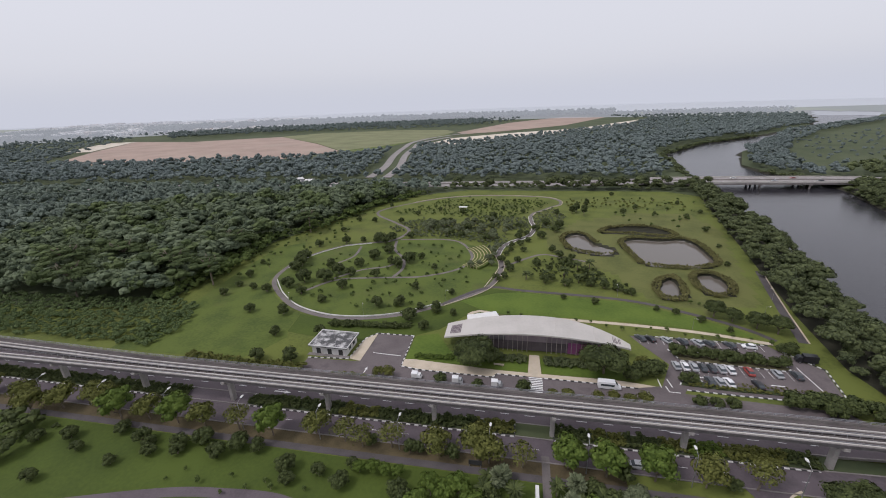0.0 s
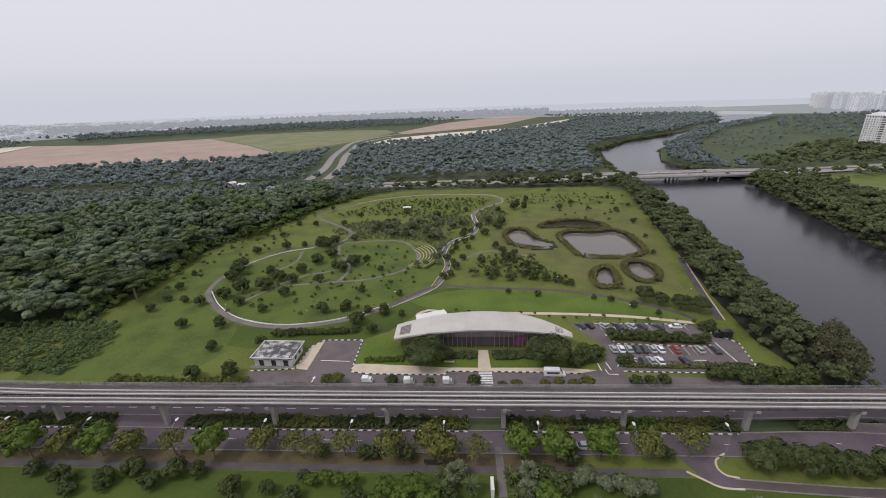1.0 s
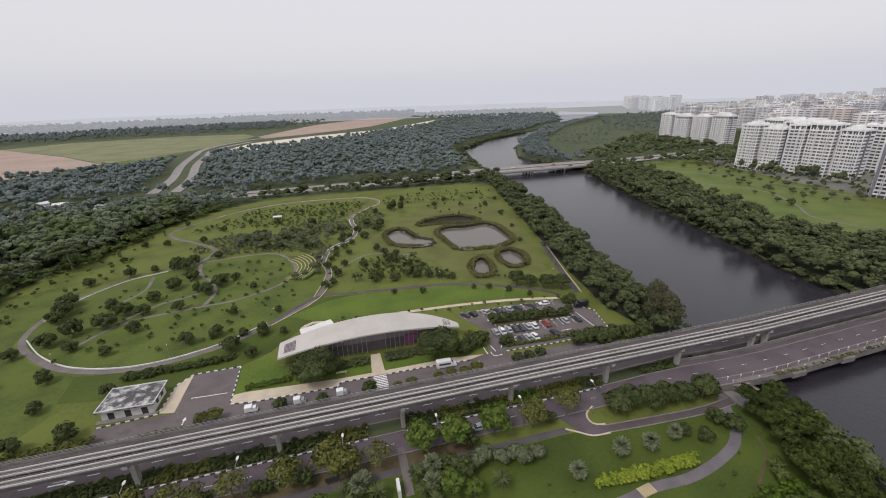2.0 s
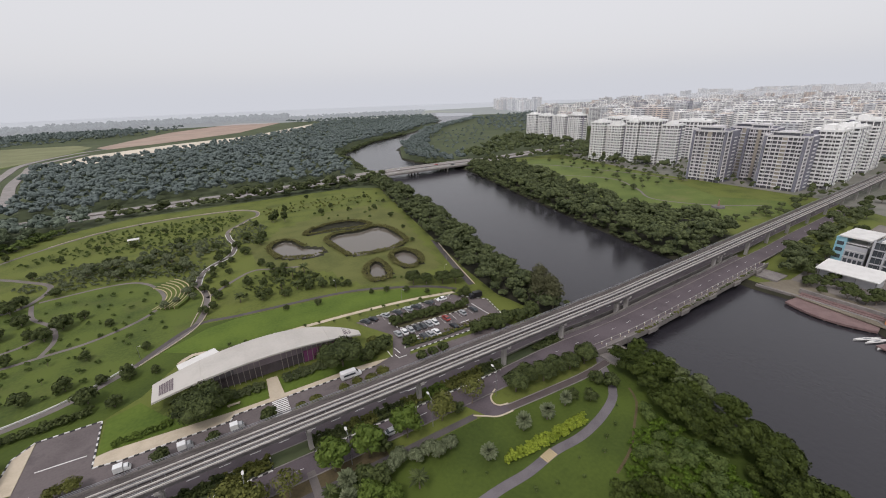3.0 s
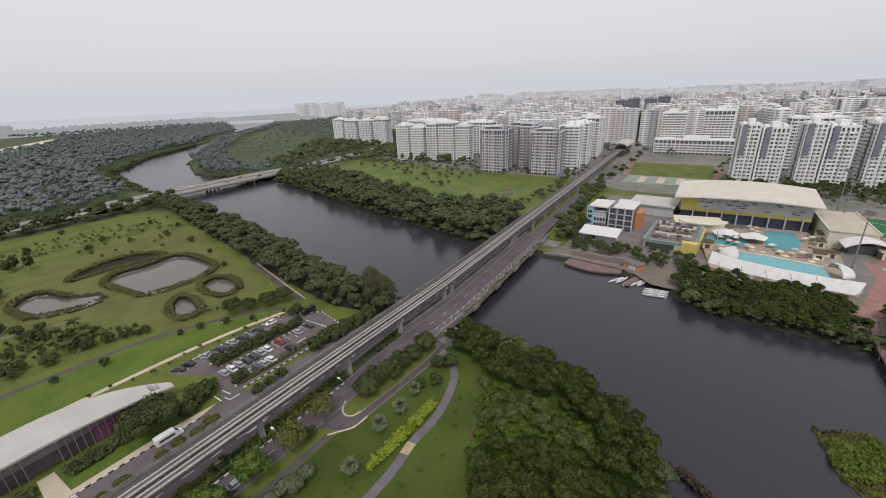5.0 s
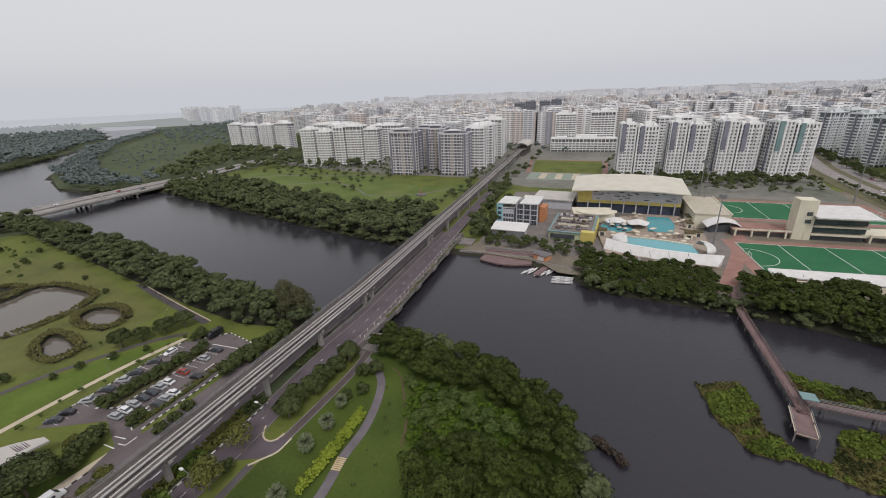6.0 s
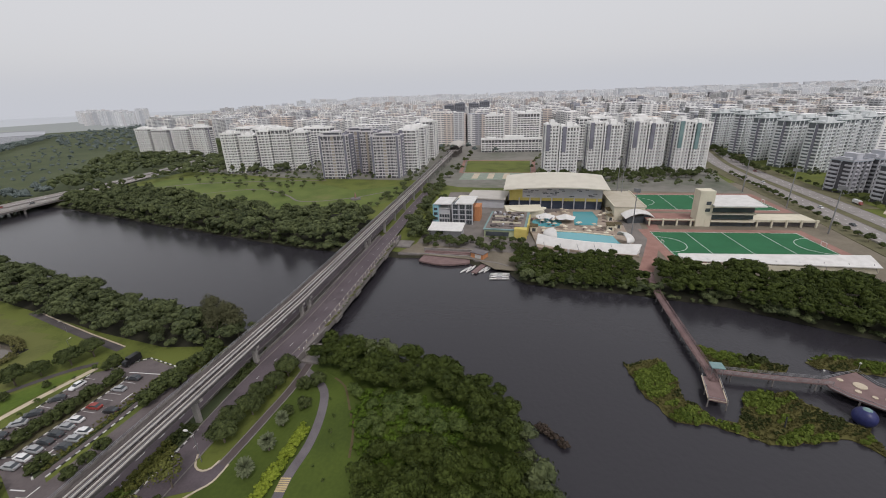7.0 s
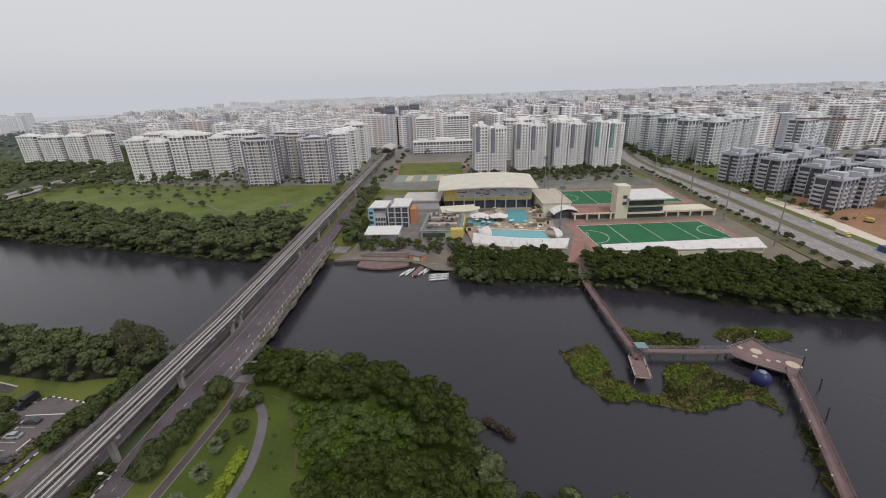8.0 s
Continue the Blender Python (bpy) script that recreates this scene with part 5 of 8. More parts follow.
# rough tussocks and saplings over the upper lawn and along the grove
TUSSOCK = [crown(270 + k, 0.8, 0.9, 3, 14, 0.26, 1) for k in range(4)]
for n, (p, gap, mat) in enumerate((
        ([(-100, 285), (-62, 334), (10, 338), (22, 322), (2, 288), (-20, 272), (-60, 284)], 3.9, SHRUB),
        ([(-70, 274), (-44, 264), (-26, 254), (-8, 236), (-7, 214), (-16, 210), (-24, 224), (-44, 231), (-72, 232), (-88, 250)], 2.5, LEAF_GREY),
        ([(-43, 286), (-22, 284), (2, 280), (9, 293), (22, 312), (32, 287), (22, 249), (11, 257), (2, 246), (-22, 257)], 2.8, LEAF_GREY),
        ([(-100, 150), (-60, 134), (-20, 156), (-26, 196), (-36, 220), (-80, 216), (-112, 190)], 7.5, SHRUB),
        ([(2, 180), (14, 176), (38, 168), (50, 164), (44, 178), (24, 204), (8, 200)], 3.4, LEAF_DARK),
        ([(30, 340), (120, 345), (120, 300), (60, 312), (36, 300)], 6.5, LEAF_OLIVE))):
    scatter_mesh("tussocks", sown(p, gap, 640 + n, holes=[(OUTER, 1.8)]), TUSSOCK, mat, "low ragged tussocks and shrubs on the park lawn", "shrubs", 650 + n, 0.45, 1.5)
plant(round_mid, [(-32, 141.5), (-38.7, 141), (-28.4, 155.6), (-25, 137.8), (-45.8, 159.7), (-51.6, 195.9), (-42, 183)], 0.7, 1.0, PARK)
plant(pale_tree, [(-12, 214), (-14.4, 208), (-13.6, 202), (-16, 196), (-14, 190), (-20, 190), (-24, 186)], 0.7, 1.0, GROVE)
# around the pavilion and the car park
plant(great, [(-13, 107.6), (25.6, 108.6)], 1.18, 1.26, "shade trees before the pavilion")
plant(round_dark, [(-8, 110), (36, 109), (33, 107), (40, 110)], 0.9, 1.15, "trees before the pavilion")
plant(olive, [(37, 113), (-38, 97.5), (-41, 97), (10, 95.6), (14, 95.2), (22, 95.6), (26, 96), (30, 95.6), (34, 96)], 0.5, 0.75, "bushes along the driveway")
plant(round_dark, [(2, 96.6), (-22, 97.2), (-11, 96.8), (52, 98), (56, 98.3), (48, 98.2)], 0.6, 0.85, "bushes along the driveway")
plant(round_dark, [(76, 101), (80, 101.5), (84, 100.5), (71, 101), (88, 99), (92, 98), (79, 98.5), (96, 100)], 0.8, 1.15, "trees between the car park and the tracks")
plant(round_mid, [(51, 121.4), (54, 121.2), (57.5, 121), (61, 120.4), (64.5, 120), (68, 119.8), (72, 119.4), (75.5, 119.2), (49.6, 121.6), (78, 119), (59, 121), (66, 120), (70, 119.6)], 0.85, 1.2, "trees on the car park island")
plant(round_mid, [(82, 127.5), (84, 126.5), (47.5, 108), (50, 108.4)], 0.8, 1.2, "trees beside the car park")
# south roadside
ROADSIDE = "roadside trees along the verge"
plant(olive, [(-111, 72), (-97, 71), (-80, 71), (-49, 73), (-18, 72), (-8, 71.5), (-5.5, 71), (40, 72)], 1.2, 1.5, ROADSIDE)
plant(bright, [(-60, 71), (12, 72), (20, 71.5), (30, 72), (-88, 71), (-105, 70)], 1.2, 1.5, ROADSIDE)
plant(sparse, [(-41, 72), (-29, 72), (2, 71), (-70, 71.5), (50, 73), (-36, 71)], 1.2, 1.5, ROADSIDE)
plant(dark_small, [(-34, 72), (-24, 71), (-14, 71), (45, 72), (23.5, 70.6), (-22, 71.4)], 0.9, 1.2, ROADSIDE)
plant(olive, [(-140, 72), (-126, 71), (-155, 73), (-170, 72), (-133, 68), (-118, 74)], 1.2, 1.5, ROADSIDE)
plant(big_round, [(63, 70.2), (68, 71.4), (72.5, 69.2), (78, 70), (83, 69), (88.5, 68.4)], 0.85, 1.1, "dark trees before the bridge")
SOUTH = "trees on the south lawn"
plant(round_mid, [(-92, 64), (-81, 64), (-61, 66), (-94, 57), (-89, 63), (-80, 62), (-106, 59), (-108, 50), (-36, 65), (-43, 62)], 0.7, 1.05, SOUTH)
plant(round_dark, [(-51, 62), (-49, 59), (-87, 61), (-37, 60), (-100, 66), (-112, 62), (-120, 60), (-128, 55)], 0.65, 0.9, SOUTH)
plant(bright, [(-17, 61), (-11, 61.5), (-14, 60), (-8, 58), (16, 60), (-19, 57), (-5, 56), (-12, 56), (20, 58)], 0.75, 1.0, SOUTH)
plant(round_dark, [(-24, 60), (-22, 57.5), (-76, 66), (-70, 63), (-66, 66)], 0.75, 0.95, SOUTH)
plant(bright, [(-31, 64.5), (-28, 64), (-25, 64.2), (-34, 64)], 0.45, 0.6, SOUTH)
plant(pale_tree, [(31.6, 64.2), (28.6, 64.4), (36.9, 63.2), (25, 65.8), (33.5, 62.6), (22.5, 64.6)], 0.9, 1.15, SOUTH)
plant(round_mid, [(77.2, 56.4), (73.8, 59.6)], 0.8, 1.0, SOUTH)
plant(round_dark, [(84, 60.5), (86.5, 57.5)], 0.7, 0.9, SOUTH)
plant(fan, [(55.2, 58.3), (62.7, 57.8), (42.7, 55.8), (70.2, 58.8), (-3, 65), (-2, 66.6), (13, 66.4), (12, 62)], 0.9, 1.15, "fan palms on the south lawn")
plant(dark_palm, [(9, 65), (14.5, 63), (10, 61), (18, 64), (-5.5, 65.4), (0.5, 62.5), (-6, 62), (12, 58), (26, 58)], 0.7, 0.95, "palms beside the link path")
plant(round_dark, [(17, 66.5), (20, 63.5), (-4, 60)], 0.8, 1.0, SOUTH)
plant(sapling, [tuple(p) for p in sown([(-84, 58), (-60, 60), (-40, 57), (-46, 54.8), (-78, 53)], 4.5, 77)], 0.5, 0.8, SOUTH)
plant(sapling, [(81, 51), (88, 47.5), (51, 43), (40, 53), (60, 45), (66, 43), (70, 45.5), (46, 44), (57, 41), (75, 47), (36, 56), (84, 62)], 0.4, 0.7, SOUTH)
# east bank gardens
plant(meadow_tree, [tuple(p) for p in sown([(262, 112), (330, 100), (384, 108), (380, 118), (330, 116), (275, 122)], 10, 78)], 0.8, 1.3, "trees round the meadow")
plant(meadow_tree, [tuple(p) for p in sown([(300, 200), (380, 190), (384, 240), (395, 340), (365, 372), (345, 300), (320, 260)], 14, 79)], 0.7, 1.2, "trees round the meadow")
plant(street, [tuple(p) for p in sown([(330, 84), (560, 86), (560, 74), (330, 70)], 15, 80)], 0.8, 1.2, "street trees by the tracks")
plant(street, [tuple(p) for p in sown([(200, 56), (236, 64), (300, 68), (300, 62), (240, 60), (206, 50)], 6.5, 81)], 0.8, 1.2, "trees below the bridge")
plant(street, [tuple(p) for p in sown([(197, 0), (215, 0), (214, 32), (202, 33), (196, 18)], 5.5, 182)], 0.5, 0.95, "trees on the promenade")
plant(street, [tuple(p) for p in sown([(212, 32), (222, 58), (200, 54), (196, 34)], 6, 82)], 0.6, 1.0, "trees on the promenade")
plant(street, [tuple(p) for p in sown([(385, -5), (404, -8), (420, -165), (400, -160), (370, -60), (350, -4)], 9, 83)], 0.8, 1.5, "trees below the towers")
plant(street, [(x, -168.5 - (x - 200) * 0.05) for x in range(170, 420, 9)], 0.55, 0.95, "street trees along the wide road")
plant(street, [tuple(p) for p in sown([(420, -212), (640, -236), (640, -222), (430, -203)], 9, 84)], 0.9, 1.4, "street trees along the wide road")
plant(street, [(x, -222 + (x - 240) * 0.02) for x in range(236, 420, 10)], 0.6, 1.0, "street trees along the wide road")
retire(round_dark, round_mid, street, meadow_tree, sapling, tall, bright, olive, sparse, dark_small, great, big_round, pale_tree, feathery, fan, dark_palm, umbrella)

# hedges
TUFT = [crown(230 + k, 0.62, 0.95, 3, 22, 0.13, 1) for k in range(4)]


def hedge(pts, mat, label, gap=0.8, seed=1, low=0.8, high=1.2):
    return scatter_mesh("hedge", sown(pts, gap, seed), TUFT, mat, label, "hedge", seed, low, high)


def strip_of(x0, x1, y0, y1):
    return [(x0, y0), (x1, y0), (x1, y1), (x0, y1)]


for k, (a, b, m) in enumerate(((-120, -94, LEAF_DARK), (-74, -46, LEAF_DARK), (-46, -36, LEAF_OLIVE), (-36, -10, LEAF_DARK), (-10, 0, LEAF_OLIVE), (9.5, 18, LEAF_DARK), (18, 26, LEAF_OLIVE), (26, 34, LEAF_DARK), (34, 40, LEAF_OLIVE), (40, 47, LEAF_LIGHT), (47, 60, LEAF_OLIVE), (60, 66, LEAF_DARK), (-200, -122, LEAF_DARK))):
    hedge(strip_of(a, b, 80.2, 84.2), m, "clipped hedge on the road median", 0.85, 300 + k, 0.8, 1.5)
hedge([(80, 80), (96, 80), (104, 81), (104, 83), (80, 83)], LEAF_DARK, "dark bushes between the carriageways", 1.2, 320, 1.2, 2.4)
hedge([(71.5, 54), (70, 51.4), (58.8, 51.2), (50, 51.9), (45.4, 52.4), (46, 54.4), (55.8, 54.3), (64, 54)], YELLOW_LEAF, "bright yellow-green shrub bed beside the path", 0.72, 321, 0.9, 1.6)
hedge([(-70, 123), (-40, 125), (-38, 128), (-70, 126)], LEAF_DARK, "dark shrub bed behind the small house", 1.0, 322, 1.1, 1.9)
hedge([(-33, 108), (-20, 108.5), (-20, 111), (-33, 110)], LEAF_LIGHT, "light green hedge on the front lawn", 0.8, 323, 0.8, 1.2)
hedge([(-12, 110.5), (2.5, 109.5), (3, 113.5), (-14, 114)], LEAF, "shrubs before the pavilion wall", 0.9, 324, 0.9, 1.5)
hedge([(8.5, 109.5), (24, 110), (30, 114), (8.2, 114)], LEAF, "shrubs before the pavilion wall", 0.9, 325, 0.9, 1.5)
hedge([(46, 106.2), (52, 107), (84, 106.2), (84.5, 105.4), (60, 105.2)], LEAF_OLIVE, "low hedge between parking rows", 0.8, 326, 0.6, 1.0)
hedge([(52, 109.2), (84, 108.4), (84, 106.8), (53, 107.6)], REED, "low dry planting between parking rows", 0.9, 327, 0.4, 0.7)
hedge([(-56, 97), (-40, 97), (-40, 95.5), (-56, 95.5)], LEAF_OLIVE, "bushes below the tracks", 0.9, 328, 0.9, 1.6)
hedge([(8, 96), (34, 96), (34, 94.8), (8, 94.8)], LEAF_OLIVE, "bushes below the tracks", 0.9, 329, 0.8, 1.4)
hedge([(-110, 100), (-66, 98.5), (-66, 96), (-110, 96)], LEAF_OLIVE, "scrub below the tracks", 1.2, 330, 0.8, 2.0)

# ---- pavilion with its long arched roof ----
pav = root("park_pavilion", "long low pavilion under a pale arched metal roof", "pavilion", 5, 119, 0)


def roof_z(x):
    return 3.2 + 5.1 * (1 - ((x - 1) / 30.5) ** 2)


def roof_front(x):
    return -5.3 + 3.0 * (x / 30.0) ** 2


def roof_back(x):
    return 6.0 - (0.2 * (x / 27) ** 2 if x < 0 else 6.6 * (x / 30) ** 3)


top, low = [], []
COLS = 48
for i in range(COLS + 1):
    x = -29.4 + 59.2 * i / COLS
    for j in range(5):
        y = roof_front(x) + (roof_back(x) - roof_front(x)) * j / 4
        top.append((x, y, roof_z(x) + 0.5 * (j / 4) + 0.3)), low.append((x, y, roof_z(x) + 0.5 * (j / 4) - 0.25))
n = len(top)
shell = Solid()
quads = [(5 * i + j, 5 * i + 5 + j, 5 * i + 6 + j, 5 * i + 1 + j) for i in range(COLS) for j in range(4)]
shell.add(top + low, quads + [tuple(n + k for k in reversed(q)) for q in quads] + [(5 * i, n + 5 * i, n + 5 * i + 5, 5 * i + 5) for i in range(COLS)]
          + [(5 * i + 4, 5 * i + 9, n + 5 * i + 9, n + 5 * i + 4) for i in range(COLS)] + [(j, j + 1, n + j + 1, n + j) for j in range(4)] + [(5 * COLS + j, n + 5 * COLS + j, n + 5 * COLS + j + 1, 5 * COLS + j + 1) for j in range(4)])
roof_part = shell.part("roof", ROOFING, pav, "pale grey arched metal roof")
for x in (-17, -5, 7, 19, 26):
    s = Solid()
    for a, b in zip(np.linspace(0, 1, 7), np.linspace(0, 1, 7)[1:]):
        ya, yb = (roof_front(x) + (roof_back(x) - roof_front(x)) * t for t in (a, b))
        s.beam((x, ya, roof_z(x) + 0.5 * a + 0.34), (x, yb, roof_z(x) + 0.5 * b + 0.34), 0.22, 0.08)
    s.part("roof_seam", ROOFING, roof_part)
louvre = Solid()
for k in range(9):
    x = -27.4 + 0.42 * k
    louvre.beam((x, roof_front(x) + 1.6, roof_z(x) + 0.42), (x, roof_back(x) - 2.4, roof_z(x) + 0.72), 0.3, 0.1)
louvre.part("louvre", blend("brown_louvre", (0.09, 0.07, 0.08), (0.16, 0.13, 0.14), 1, 0.7, 0.2), roof_part, "dark slatted opening")
Solid().box(-18, 27, -1.2, 4.4, 0, 3.4).part("glass_wall", blend("mauve_glazing", (0.07, 0.055, 0.065), (0.14, 0.115, 0.13), 3, 0.4, 0.6), pav, "dark mauve recessed glazing")
Solid().box(-9, 20, -1.2, 4.0, 3.4, 6.4).part("upper_wall", blend("mauve_wall", (0.2, 0.16, 0.19), (0.3, 0.25, 0.28), 4, 0.7, 0.4), pav)
Solid().box(11, 24, -1.6, -1.25, 0, 3.9).part("magenta_wall", MAGENTA, pav, "magenta wall panel")
for k in range(30):
    x = -19 + 1.55 * k
    if not -1.5 < x < 3:
        Solid().box(x, x + 0.16, -2.2, -1.9, 0, roof_z(x) - 0.1).part("timber_post", blend("pale_post", (0.3, 0.26, 0.24), (0.42, 0.38, 0.35), 1, 0.7, 0.2) if k == 0 else bpy.data.materials["pale_post"], pav)
sail = [(-23.5, 11.7, 4.6), (-22.3, 6.4, 4.4), (-11.0, 6.6, 7.0), (-13.0, 12.5, 6.4)]
Solid().add(sail + [(x, y, z - 0.25) for x, y, z in sail], [(0, 1, 2, 3), (7, 6, 5, 4), (0, 4, 5, 1), (1, 5, 6, 2), (2, 6, 7, 3), (3, 7, 4, 0)]).part("canopy", WHITE, pav, "white fabric canopy")
for x, y, z in (sail[0], sail[3]):
    Solid().box(x + 0.2, x + 0.4, y - 0.5, y - 0.3, -0.1, z - 0.2).part("canopy_post", WHITE, pav)
east_vent = Solid()
for k in range(6):
    x = 24.6 + 0.42 * k
    east_vent.beam((x, roof_front(x) + 1.2, roof_z(x) + 0.42), (x, roof_back(x) - 0.6, roof_z(x) + 0.68), 0.3, 0.1)
east_vent.part("louvre", bpy.data.materials["brown_louvre"], roof_part, "dark slatted opening")
bench = root("bench", "pale stone bench on the front lawn", "bench", -5.5, 108.2, 0, -3)
Solid().box(-1.6, 1.6, -0.4, 0.4, 0.35, 0.5).part("seat", PAVING, bench)
for x in (-1.3, 1.1):
    Solid().box(x, x + 0.2, -0.35, 0.35, -0.05, 0.35).part("leg", PAVING, bench)

# small white house
house = root("utility_house", "small white flat-roofed house with a mould-stained roof", "house", -61.5, 110.5, 0, -1.5)
Solid().box(-6.2, 6.2, -4.2, 4.2, -0.2, 3.0).part("wall", WHITE, house)
Solid().box(-7.0, 7.0, -5.0, 5.0, 3.0, 3.35).part("roof", ROOF_OLD, house, "white roof blotched with black mould")
for a, b, c, d in ((-7, 7, -5, -4.8), (-7, 7, 4.8, 5), (-7, -6.8, -4.8, 4.8), (6.8, 7, -4.8, 4.8)):
    Solid().box(a, b, c, d, 3.35, 3.6).part("roof_edge", WHITE, house)
for x in (-4.6, -0.6, 3.4):
    Solid().box(x, x + 1.5, -4.26, -4.1, 0.1, 2.2).part("door", BLACK, house, "dark doorway")
Solid().box(6.1, 6.26, -2, -0.6, 1.0, 2.1).part("window", GLASS_DARK, house)
Solid().box(6.1, 6.26, 1, 2.4, 1.0, 2.1).part("window", GLASS_DARK, house)
Solid().prism([(-7.4, -5.6), (7.4, -5.6), (7.4, -4.2), (-7.4, -4.2)], -0.2, 0.14).part("step", CONCRETE, house)


# ---- vehicles ----
RUBBER = blend("tyre_rubber", (0.012, 0.012, 0.012), (0.03, 0.03, 0.03), 1, 0.9, 0.1)


def paint(name, tone):
    return blend(name, tuple(0.85 * t for t in tone), tone, 2, 0.3, 0.3, gloss=0.5)


def wheels(ob, xs, half, r):
    for x in xs:
        for side in (-1, 1):
            s = Solid()
            a = [2 * math.pi * i / 12 for i in range(12)]
            s.add([(x + r * math.cos(t), side * half + w, r + r * math.sin(t)) for w in (-0.11, 0.11) for t in a], [tuple(range(12)), tuple(reversed(range(12, 24)))] + [(i, 12 + i, 12 + (i + 1) % 12, (i + 1) % 12) for i in range(12)])
            tyre = s.part("wheel", RUBBER, ob)
            rim = Solid()
            o = side * (half + 0.115)
            rim.add([(x + 0.6 * r * math.cos(t), o + w, r + 0.6 * r * math.sin(t)) for w in (-0.012, 0.012) for t in a[::2]], [tuple(range(6)), tuple(reversed(range(6, 12)))] + [(i, 6 + i, 6 + (i + 1) % 6, (i + 1) % 6) for i in range(6)])
            rim.part("rim", STEEL, tyre, "steel rim")


def loft(sections):
    """A closed body through outlines of (x, half width, low, high)."""
    s = Solid()
    v = []
    for x, w, z0, z1 in sections:
        v += [(x, -w, z0), (x, -w * 1.03, (z0 + z1) / 2), (x, -w * 0.9, z1), (x, w * 0.9, z1), (x, w * 1.03, (z0 + z1) / 2), (x, w, z0)]
    f = [(6 * i + j, 6 * i + (j + 1) % 6, 6 * i + 6 + (j + 1) % 6, 6 * i + 6 + j) for i in range(len(sections) - 1) for j in range(6)]
    m = 6 * (len(sections) - 1)
    return s.add(v, [tuple(range(5, -1, -1)), tuple(range(m, m + 6))] + f)


def car(label, mat, name="car"):
    ob = root(name, label, "car")
    loft([(-2.15, 0.78, 0.35, 0.72), (-1.95, 0.86, 0.25, 0.92), (-0.9, 0.88, 0.22, 0.95), (0.8, 0.88, 0.22, 0.92), (1.8, 0.84, 0.25, 0.8), (2.15, 0.74, 0.35, 0.62)]).part("body", mat, ob)
    loft([(-1.75, 0.74, 0.9, 0.98), (-1.1, 0.72, 0.9, 1.38), (0.35, 0.72, 0.9, 1.4), (1.05, 0.74, 0.88, 0.95)]).part("glasshouse", GLASS_DARK, ob, "dark car window glass")
    loft([(-1.15, 0.66, 1.36, 1.44), (0.4, 0.66, 1.38, 1.45)]).part("roof", mat, ob)
    for side in (-0.6, 0.6):
        Solid().box(2.05, 2.14, side - 0.16, side + 0.16, 0.58, 0.7).part("headlight", WHITE, ob)
        Solid().box(-2.14, -2.05, side - 0.14, side + 0.14, 0.66, 0.78).part("tail_light", bpy.data.materials.get("red_lens") or paint("red_lens", (0.3, 0.02, 0.02)), ob)
    wheels(ob, (-1.35, 1.35), 0.78, 0.31)
    return ob


def van(label, mat, length=5.6, high=2.4, name="van"):
    ob = root(name, label, "van")
    a, b = -length / 2, length / 2
    loft([(a, 0.92, 0.4, high - 0.15), (a + 0.3, 0.98, 0.35, high), (b - 1.7, 0.98, 0.35, high), (b - 0.75, 0.96, 0.35, 1.25), (b, 0.86, 0.4, 0.95)]).part("body", mat, ob)
    for side in (-1, 1):
        Solid().box(a + 0.7, b - 1.9, side * 1.0 - 0.03, side * 1.0 + 0.03, 1.25, 1.85).part("side_window", GLASS_DARK, ob)
    Solid().add([(b - 1.6, -0.8, high - 0.12), (b - 1.6, 0.8, high - 0.12), (b - 0.8, 0.8, 1.36), (b - 0.8, -0.8, 1.36)], [(3, 2, 1, 0)]).part("windscreen", GLASS_DARK, ob)
    wheels(ob, (a + 1.1, b - 1.1), 0.86, 0.35)
    return ob


def lorry(label, box_mat, cab_mat, length=5.0, name="lorry"):
    ob = root(name, label, "truck")
    a, b = -length / 2, length / 2
    Solid().box(a, b - 1.7, -1.0, 1.0, 0.75, 2.7).part("cargo_box", box_mat, ob)
    loft([(b - 1.6, 0.95, 0.5, 2.1), (b - 0.6, 0.95, 0.5, 2.05), (b - 0.15, 0.92, 0.5, 1.2), (b, 0.85, 0.5, 1.0)]).part("cab", cab_mat, ob)
    Solid().box(b - 0.75, b - 0.3, -0.85, 0.85, 1.3, 1.85).part("windscreen", GLASS_DARK, ob)
    Solid().box(a, b - 0.2, -0.7, 0.7, 0.5, 0.75).part("chassis", BLACK, ob)
    wheels(ob, (a + 1.0, b - 1.0), 0.85, 0.38)
    return ob


WHITE_CAR, SILVER, DARK_CAR, RED_CAR, BLACK_CAR = (paint(n, t) for n, t in (("white_car_paint", (0.72, 0.72, 0.72)), ("silver_car_paint", (0.35, 0.36, 0.37)), ("dark_car_paint", (0.05, 0.055, 0.06)), ("red_car_paint", (0.28, 0.05, 0.04)), ("black_car_paint", (0.015, 0.015, 0.017))))
PARKED = "cars in the car park"
protos = {k: car(f"{k} hatchback parked in the car park", m) for k, m in (("white", WHITE_CAR), ("silver", SILVER), ("dark grey", DARK_CAR), ("red", RED_CAR), ("black", BLACK_CAR))}
ROW_A = ["silver", "white", "silver", "dark grey", "dark grey", "silver", "white", None, "red", None, None, "silver", None, "dark grey"]
for i, k in enumerate(ROW_A):
    if k:
        copy_thing(protos[k], pose(47.6 + 2.45 * i, 115.0 - 0.03 * i, 0.04, 0, 0, 92 + rnd.uniform(-2, 2)))["group"] = PARKED
for i, k in enumerate(["dark grey", "silver", "white", None, None, "black"]):
    if k:
        copy_thing(protos[k], pose(54.5 + 2.45 * i, 108.6, 0.04, 0, 0, 95))["group"] = PARKED
